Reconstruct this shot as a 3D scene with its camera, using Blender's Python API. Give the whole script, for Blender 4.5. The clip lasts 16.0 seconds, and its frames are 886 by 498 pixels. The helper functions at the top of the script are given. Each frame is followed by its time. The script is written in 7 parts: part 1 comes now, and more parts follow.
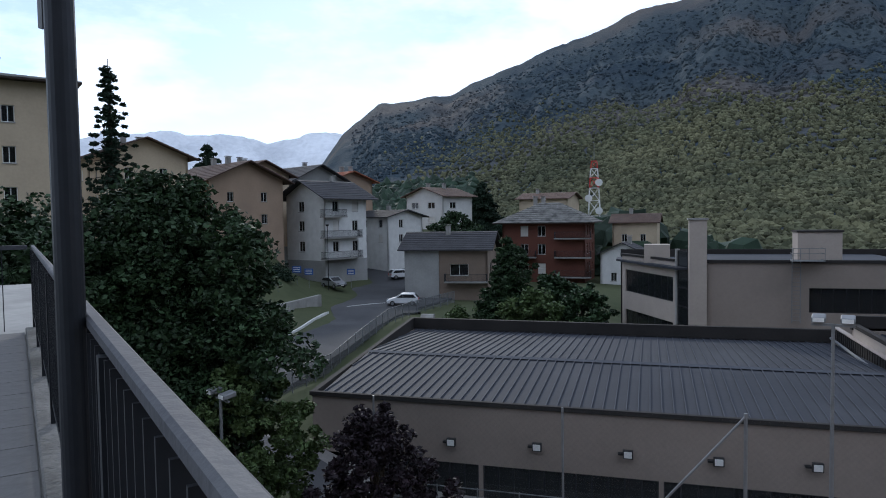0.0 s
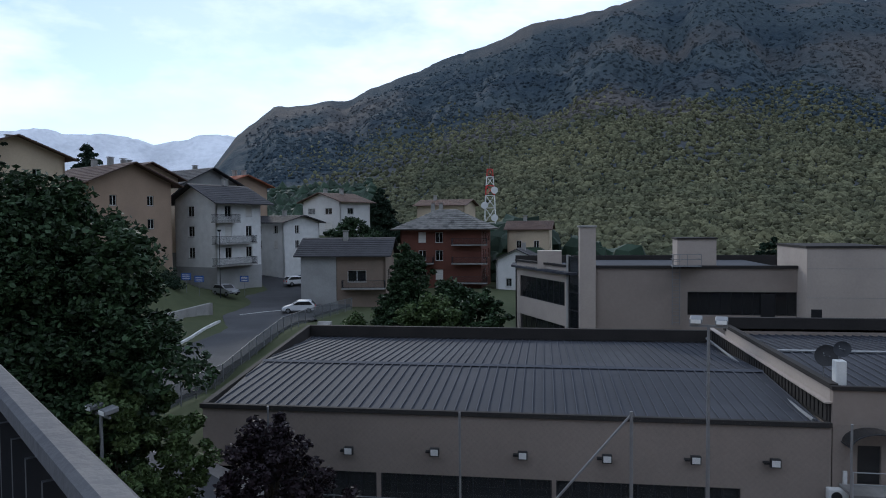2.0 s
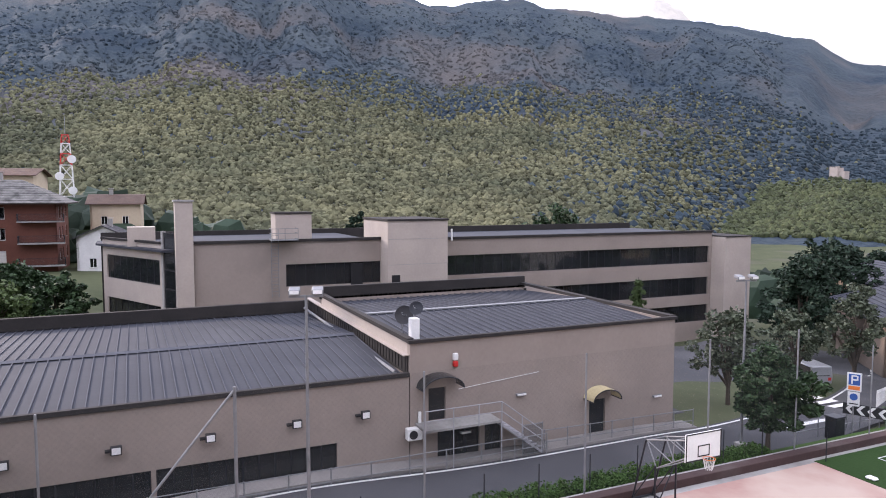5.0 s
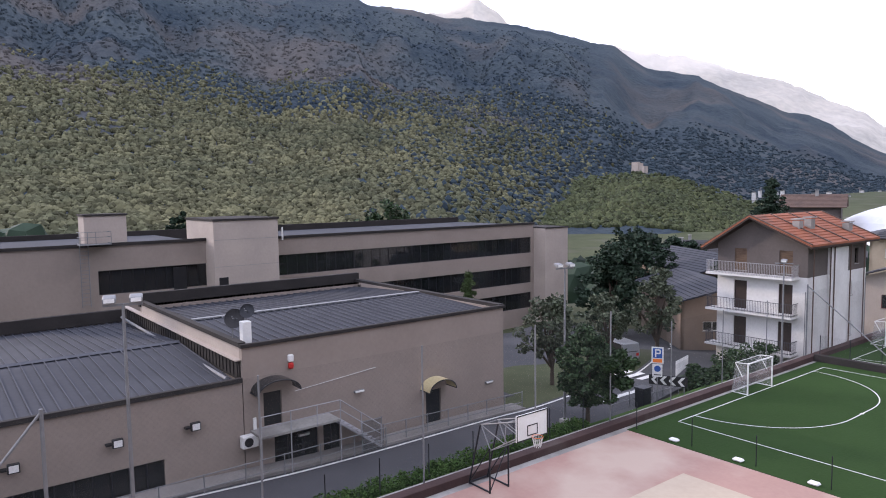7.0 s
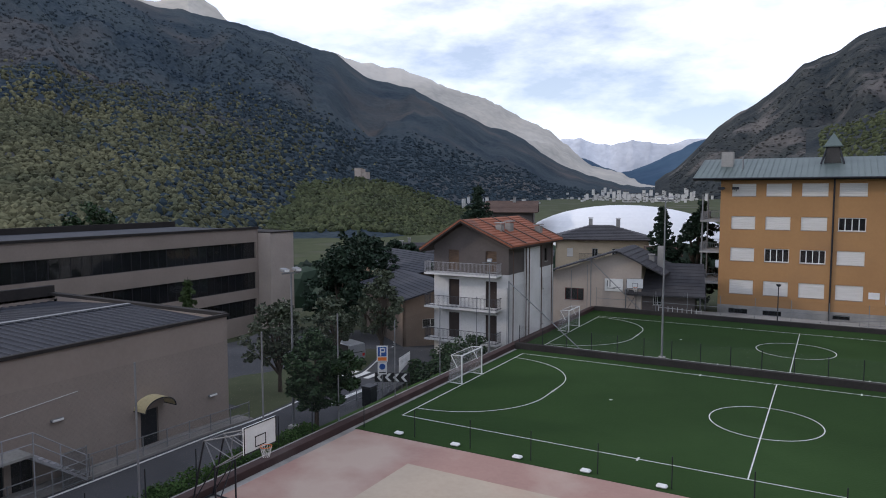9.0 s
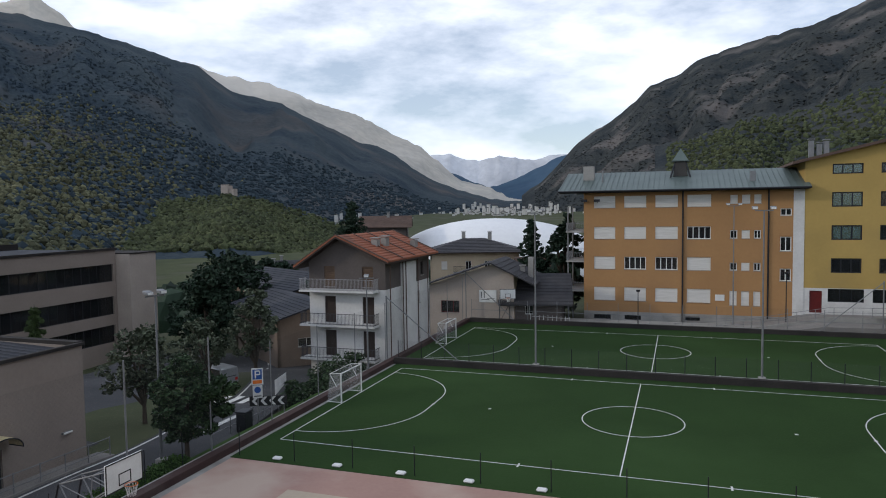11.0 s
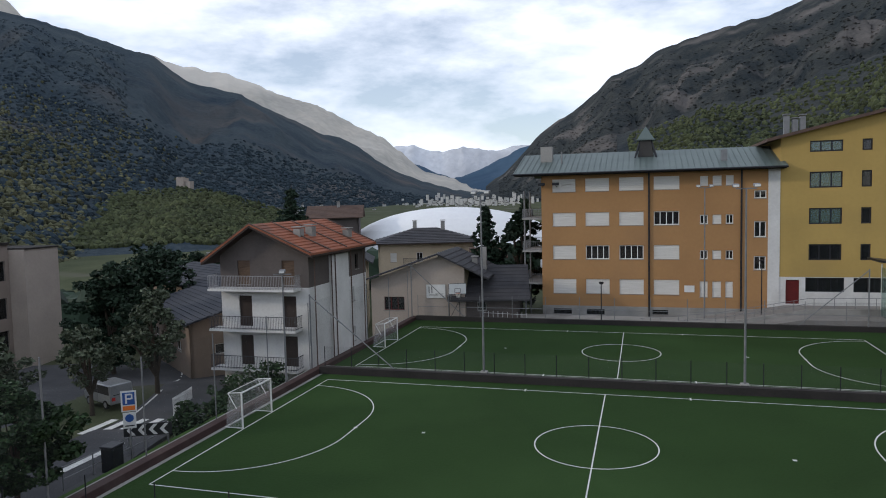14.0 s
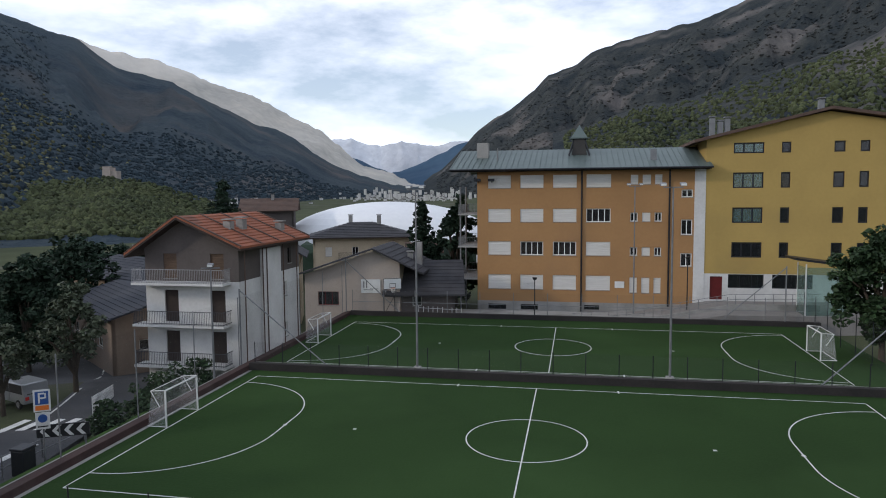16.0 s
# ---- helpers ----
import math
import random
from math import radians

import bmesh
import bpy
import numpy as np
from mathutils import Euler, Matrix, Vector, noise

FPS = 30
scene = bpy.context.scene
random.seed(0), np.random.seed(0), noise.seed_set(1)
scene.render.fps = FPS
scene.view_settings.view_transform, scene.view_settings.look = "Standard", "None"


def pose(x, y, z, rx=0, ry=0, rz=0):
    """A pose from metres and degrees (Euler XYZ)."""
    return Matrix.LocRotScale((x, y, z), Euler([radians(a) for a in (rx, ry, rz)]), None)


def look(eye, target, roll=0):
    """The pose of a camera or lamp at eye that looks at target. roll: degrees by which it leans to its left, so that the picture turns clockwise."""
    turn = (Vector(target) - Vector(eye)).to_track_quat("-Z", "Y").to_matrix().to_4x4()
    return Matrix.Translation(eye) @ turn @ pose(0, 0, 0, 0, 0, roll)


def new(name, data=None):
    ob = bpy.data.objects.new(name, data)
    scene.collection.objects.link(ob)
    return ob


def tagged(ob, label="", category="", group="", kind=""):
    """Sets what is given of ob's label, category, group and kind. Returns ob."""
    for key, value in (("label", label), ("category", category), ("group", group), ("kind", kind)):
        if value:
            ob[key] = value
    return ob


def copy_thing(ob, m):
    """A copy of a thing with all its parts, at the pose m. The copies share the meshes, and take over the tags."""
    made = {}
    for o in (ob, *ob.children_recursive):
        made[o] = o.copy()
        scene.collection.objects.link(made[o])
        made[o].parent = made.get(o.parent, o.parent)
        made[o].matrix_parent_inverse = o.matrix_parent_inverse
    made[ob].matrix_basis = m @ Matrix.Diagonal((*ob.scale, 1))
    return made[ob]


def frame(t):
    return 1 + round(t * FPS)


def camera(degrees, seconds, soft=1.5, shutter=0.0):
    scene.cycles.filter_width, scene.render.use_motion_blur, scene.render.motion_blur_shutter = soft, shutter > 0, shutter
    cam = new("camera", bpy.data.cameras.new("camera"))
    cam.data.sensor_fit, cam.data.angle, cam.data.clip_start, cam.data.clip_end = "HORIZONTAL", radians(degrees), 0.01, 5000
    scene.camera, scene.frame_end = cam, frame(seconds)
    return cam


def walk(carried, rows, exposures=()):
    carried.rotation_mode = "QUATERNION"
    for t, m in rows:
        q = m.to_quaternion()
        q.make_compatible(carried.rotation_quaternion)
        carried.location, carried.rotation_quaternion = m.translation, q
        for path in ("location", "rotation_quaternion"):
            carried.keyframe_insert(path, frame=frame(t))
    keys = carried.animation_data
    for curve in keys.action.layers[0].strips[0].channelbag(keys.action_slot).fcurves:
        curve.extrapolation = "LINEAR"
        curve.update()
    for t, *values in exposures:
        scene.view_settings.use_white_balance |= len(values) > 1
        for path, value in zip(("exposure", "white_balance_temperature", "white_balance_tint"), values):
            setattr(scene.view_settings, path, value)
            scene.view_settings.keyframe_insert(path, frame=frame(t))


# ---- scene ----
# ---- camera ----
cam = camera(65.35, 16.0, soft=1.0)
ROWS = [
    (0, 2.98, -42.97, 13.08, 106.70, -2.59, -0.83),
    (0.5, 2.98, -42.97, 13.08, 104.93, -2.52, -0.71),
    (1, 2.98, -42.97, 13.08, 103.02, -2.48, -0.54),
    (1.5, 2.98, -42.97, 13.08, 101.54, -2.37, -0.73),
    (2, 2.98, -42.97, 13.08, 98.24, -2.17, -0.47),
    (2.5, 2.98, -42.97, 13.08, 93.84, -2.17, -0.64),
    (3, 2.98, -42.97, 13.08, 88.61, -2.38, -0.36),
    (3.5, 2.98, -42.97, 13.08, 83.26, -2.81, -0.25),
    (4, 2.98, -42.97, 13.08, 77.76, -3.50, -0.55),
    (4.5, 2.98, -42.97, 13.08, 71.32, -3.61, -0.15),
    (4.7, 2.98, -42.97, 13.08, 68.99, -3.86, -0.00),
    (6.8, 2.98, -42.97, 13.08, 52.94, -5.34, -0.93),
    (7, 2.98, -42.97, 13.08, 52.03, -4.75, -0.80),
    (7.5, 2.98, -42.97, 13.08, 49.81, -5.22, -0.18),
    (8, 2.98, -42.97, 13.08, 40.79, -5.57, 0.20),
    (8.5, 2.98, -42.97, 13.08, 33.38, -4.78, -0.12),
    (9, 2.98, -42.97, 13.08, 29.51, -4.56, -0.02),
    (9.5, 2.98, -42.97, 13.08, 26.05, -4.55, -0.07),
    (9.7, 2.98, -42.97, 13.08, 24.99, -4.27, -0.08),
    (11.8, 2.60, -42.50, 12.95, 17.56, -3.62, -1.17),
    (12, 2.75, -40.72, 12.90, 18.38, -4.08, -1.62),
    (12.5, 2.58, -37.56, 12.47, 18.47, -3.43, -1.97),
    (13, 2.40, -35.43, 12.36, 18.15, -3.85, -2.08),
    (13.5, 2.26, -34.39, 12.35, 17.12, -4.27, -1.80),
    (14, 2.26, -34.31, 12.34, 16.17, -4.12, -1.35),
    (14.5, 2.40, -34.44, 12.36, 15.04, -4.24, -1.37),
    (15, 2.40, -34.44, 12.39, 13.94, -4.34, -1.39),
    (15.5, 2.34, -34.32, 12.32, 12.56, -4.56, -1.21),
    (16, 2.42, -34.03, 12.30, 11.00, -4.61, -0.45),
]
walk(cam, [(t, pose(x, y, z, 90 + pitch, 0, yaw) @ pose(0, 0, 0, 0, 0, roll)) for t, x, y, z, yaw, pitch, roll in ROWS],
     exposures=[(0.0, -0.1, 5650, 12), (1.5, -0.2, 5550, 12), (2.5, -0.3, 5600, 13), (3.0, -0.05, 5700, 17), (3.5, 0.35, 5850, 22), (4.5, 1.3, 6350, 26), (7.0, 0.85, 6200, 26), (8.0, 0.5, 6100, 23), (9.0, -0.1, 6050, 18), (9.5, -0.22, 6050, 16), (12.0, -0.32, 6200, 13), (16.0, -0.22, 6150, 14)])

# ---- light ----
SUN_AZ, SUN_EL = 115.0, 20.0          # degrees to the left of +y, and above the horizon
world = bpy.data.worlds.new("sky")
scene.world = world
world.use_nodes = True
wn, wl = world.node_tree.nodes, world.node_tree.links
wn.clear()
sky = wn.new("ShaderNodeTexSky")
sky.sky_type, sky.sun_disc = "NISHITA", False
sky.sun_elevation, sky.sun_rotation = radians(SUN_EL), radians(-SUN_AZ)
sky.altitude, sky.air_density, sky.dust_density, sky.ozone_density = 500, 1.0, 0.1, 1.0
geo = wn.new("ShaderNodeTexCoord")
mapg = wn.new("ShaderNodeMapping")
mapg.inputs["Scale"].default_value = (1.5, 1.5, 4.2)
cloud = wn.new("ShaderNodeTexNoise")
cloud.inputs["Scale"].default_value, cloud.inputs["Detail"].default_value, cloud.inputs["Roughness"].default_value = 2.1, 7, 0.58
ramp = wn.new("ShaderNodeValToRGB")
ramp.color_ramp.elements[0].position, ramp.color_ramp.elements[1].position = 0.40, 0.58
ramp.color_ramp.elements[0].color, ramp.color_ramp.elements[1].color = (0.30, 0.30, 0.30, 1), (0.97, 0.97, 0.97, 1)
mixc = wn.new("ShaderNodeMixRGB")
mixc.inputs["Color2"].default_value = (9.0, 9.5, 10.1, 1)
bg = wn.new("ShaderNodeBackground")
bg.inputs["Strength"].default_value = 0.145
outw = wn.new("ShaderNodeOutputWorld")
wl.new(geo.outputs["Generated"], mapg.inputs["Vector"])
wl.new(mapg.outputs["Vector"], cloud.inputs["Vector"])
wl.new(cloud.outputs["Fac"], ramp.inputs["Fac"])
wl.new(ramp.outputs["Color"], mixc.inputs["Fac"])
wl.new(sky.outputs["Color"], mixc.inputs["Color1"])
wl.new(mixc.outputs["Color"], bg.inputs["Color"])
wl.new(bg.outputs["Background"], outw.inputs["Surface"])
sun = new("sun", bpy.data.lights.new("sun", "SUN"))
sun.data.energy, sun.data.angle, sun.data.color = 1.3, radians(4), (1.0, 0.9, 0.72)
sa, se = radians(SUN_AZ), radians(SUN_EL)
sun.matrix_world = look((0, 0, 60), (0 + math.sin(sa) * math.cos(se), 0 - math.cos(sa) * math.cos(se), 60 - math.sin(se)))


# ---- materials ----
def material(name, c1, c2=None, rough=0.8, metal=0.0, scale=1.0, fine=12.0, bump=0.15, spec=0.3, wear=None, wear_at=0.62, island=0.0, stretch=(1, 1, 1), dist=0.05):
    """Two-scale noise between two colours, fine relief, optional stains in a third colour."""
    m = bpy.data.materials.new(name)
    m.use_nodes = True
    nt = m.node_tree
    b = nt.nodes["Principled BSDF"]
    b.inputs["Roughness"].default_value, b.inputs["Metallic"].default_value = rough, metal
    b.inputs["Specular IOR Level"].default_value = spec
    c2 = c2 or tuple(v * 0.78 for v in c1)
    tc = nt.nodes.new("ShaderNodeTexCoord")
    mp = nt.nodes.new("ShaderNodeMapping")
    mp.inputs["Scale"].default_value = stretch
    nt.links.new(tc.outputs["Object"], mp.inputs["Vector"])
    n1, n2 = nt.nodes.new("ShaderNodeTexNoise"), nt.nodes.new("ShaderNodeTexNoise")
    n1.inputs["Scale"].default_value, n1.inputs["Detail"].default_value = scale, 6
    n2.inputs["Scale"].default_value, n2.inputs["Detail"].default_value = fine * scale, 4
    for n in (n1, n2):
        nt.links.new(mp.outputs["Vector"], n.inputs["Vector"])
    add = nt.nodes.new("ShaderNodeMath")
    add.operation = "MULTIPLY_ADD"
    nt.links.new(n2.outputs["Fac"], add.inputs[0])
    add.inputs[1].default_value = 0.5
    nt.links.new(n1.outputs["Fac"], add.inputs[2])
    rp = nt.nodes.new("ShaderNodeValToRGB")
    rp.color_ramp.elements[0].position, rp.color_ramp.elements[1].position = 0.55, 0.95
    rp.color_ramp.elements[0].color, rp.color_ramp.elements[1].color = (*c1, 1), (*c2, 1)
    nt.links.new(add.outputs[0], rp.inputs["Fac"])
    col = rp.outputs["Color"]
    if wear:
        n3 = nt.nodes.new("ShaderNodeTexNoise")
        n3.inputs["Scale"].default_value, n3.inputs["Detail"].default_value = scale * 0.45, 8
        nt.links.new(mp.outputs["Vector"], n3.inputs["Vector"])
        r3 = nt.nodes.new("ShaderNodeValToRGB")
        r3.color_ramp.elements[0].position, r3.color_ramp.elements[1].position = wear_at - 0.08, wear_at + 0.08
        nt.links.new(n3.outputs["Fac"], r3.inputs["Fac"])
        mx = nt.nodes.new("ShaderNodeMixRGB")
        nt.links.new(r3.outputs["Color"], mx.inputs["Fac"])
        nt.links.new(col, mx.inputs["Color1"])
        mx.inputs["Color2"].default_value = (*wear, 1)
        col = mx.outputs["Color"]
    if island:
        gi = nt.nodes.new("ShaderNodeNewGeometry")
        hs = nt.nodes.new("ShaderNodeHueSaturation")
        mr = nt.nodes.new("ShaderNodeMapRange")
        mr.inputs["To Min"].default_value, mr.inputs["To Max"].default_value = 1 - island, 1 + island
        nt.links.new(gi.outputs["Random Per Island"], mr.inputs["Value"])
        nt.links.new(mr.outputs["Result"], hs.inputs["Value"])
        nt.links.new(col, hs.inputs["Color"])
        col = hs.outputs["Color"]
    nt.links.new(col, b.inputs["Base Color"])
    if bump:
        bp = nt.nodes.new("ShaderNodeBump")
        bp.inputs["Strength"].default_value, bp.inputs["Distance"].default_value = bump, dist
        nt.links.new(n2.outputs["Fac"], bp.inputs["Height"])
        nt.links.new(bp.outputs["Normal"], b.inputs["Normal"])
    return m


def glass(name, tint):
    m = bpy.data.materials.new(name)
    m.use_nodes = True
    b = m.node_tree.nodes["Principled BSDF"]
    b.inputs["Base Color"].default_value = (*tint, 1)
    b.inputs["Roughness"].default_value = 0.04
    b.inputs["Transmission Weight"].default_value = 0.85
    b.inputs["IOR"].default_value = 1.45
    return m


def mesh_net(name, colour, openness, cells):
    """Wire netting: thin wires with see-through gaps between them."""
    m = bpy.data.materials.new(name)
    m.use_nodes = True
    nt = m.node_tree
    b = nt.nodes["Principled BSDF"]
    b.inputs["Base Color"].default_value = (*colour, 1)
    b.inputs["Roughness"].default_value = 0.6
    n = nt.nodes.new("ShaderNodeTexChecker")
    n.inputs["Scale"].default_value = cells
    tc = nt.nodes.new("ShaderNodeTexCoord")
    nt.links.new(tc.outputs["Object"], n.inputs["Vector"])
    mr = nt.nodes.new("ShaderNodeMapRange")
    mr.inputs["To Min"].default_value, mr.inputs["To Max"].default_value = 1 - openness - 0.015, 1 - openness + 0.015
    nt.links.new(n.outputs["Fac"], mr.inputs["Value"])
    nt.links.new(mr.outputs["Result"], b.inputs["Alpha"])
    return m


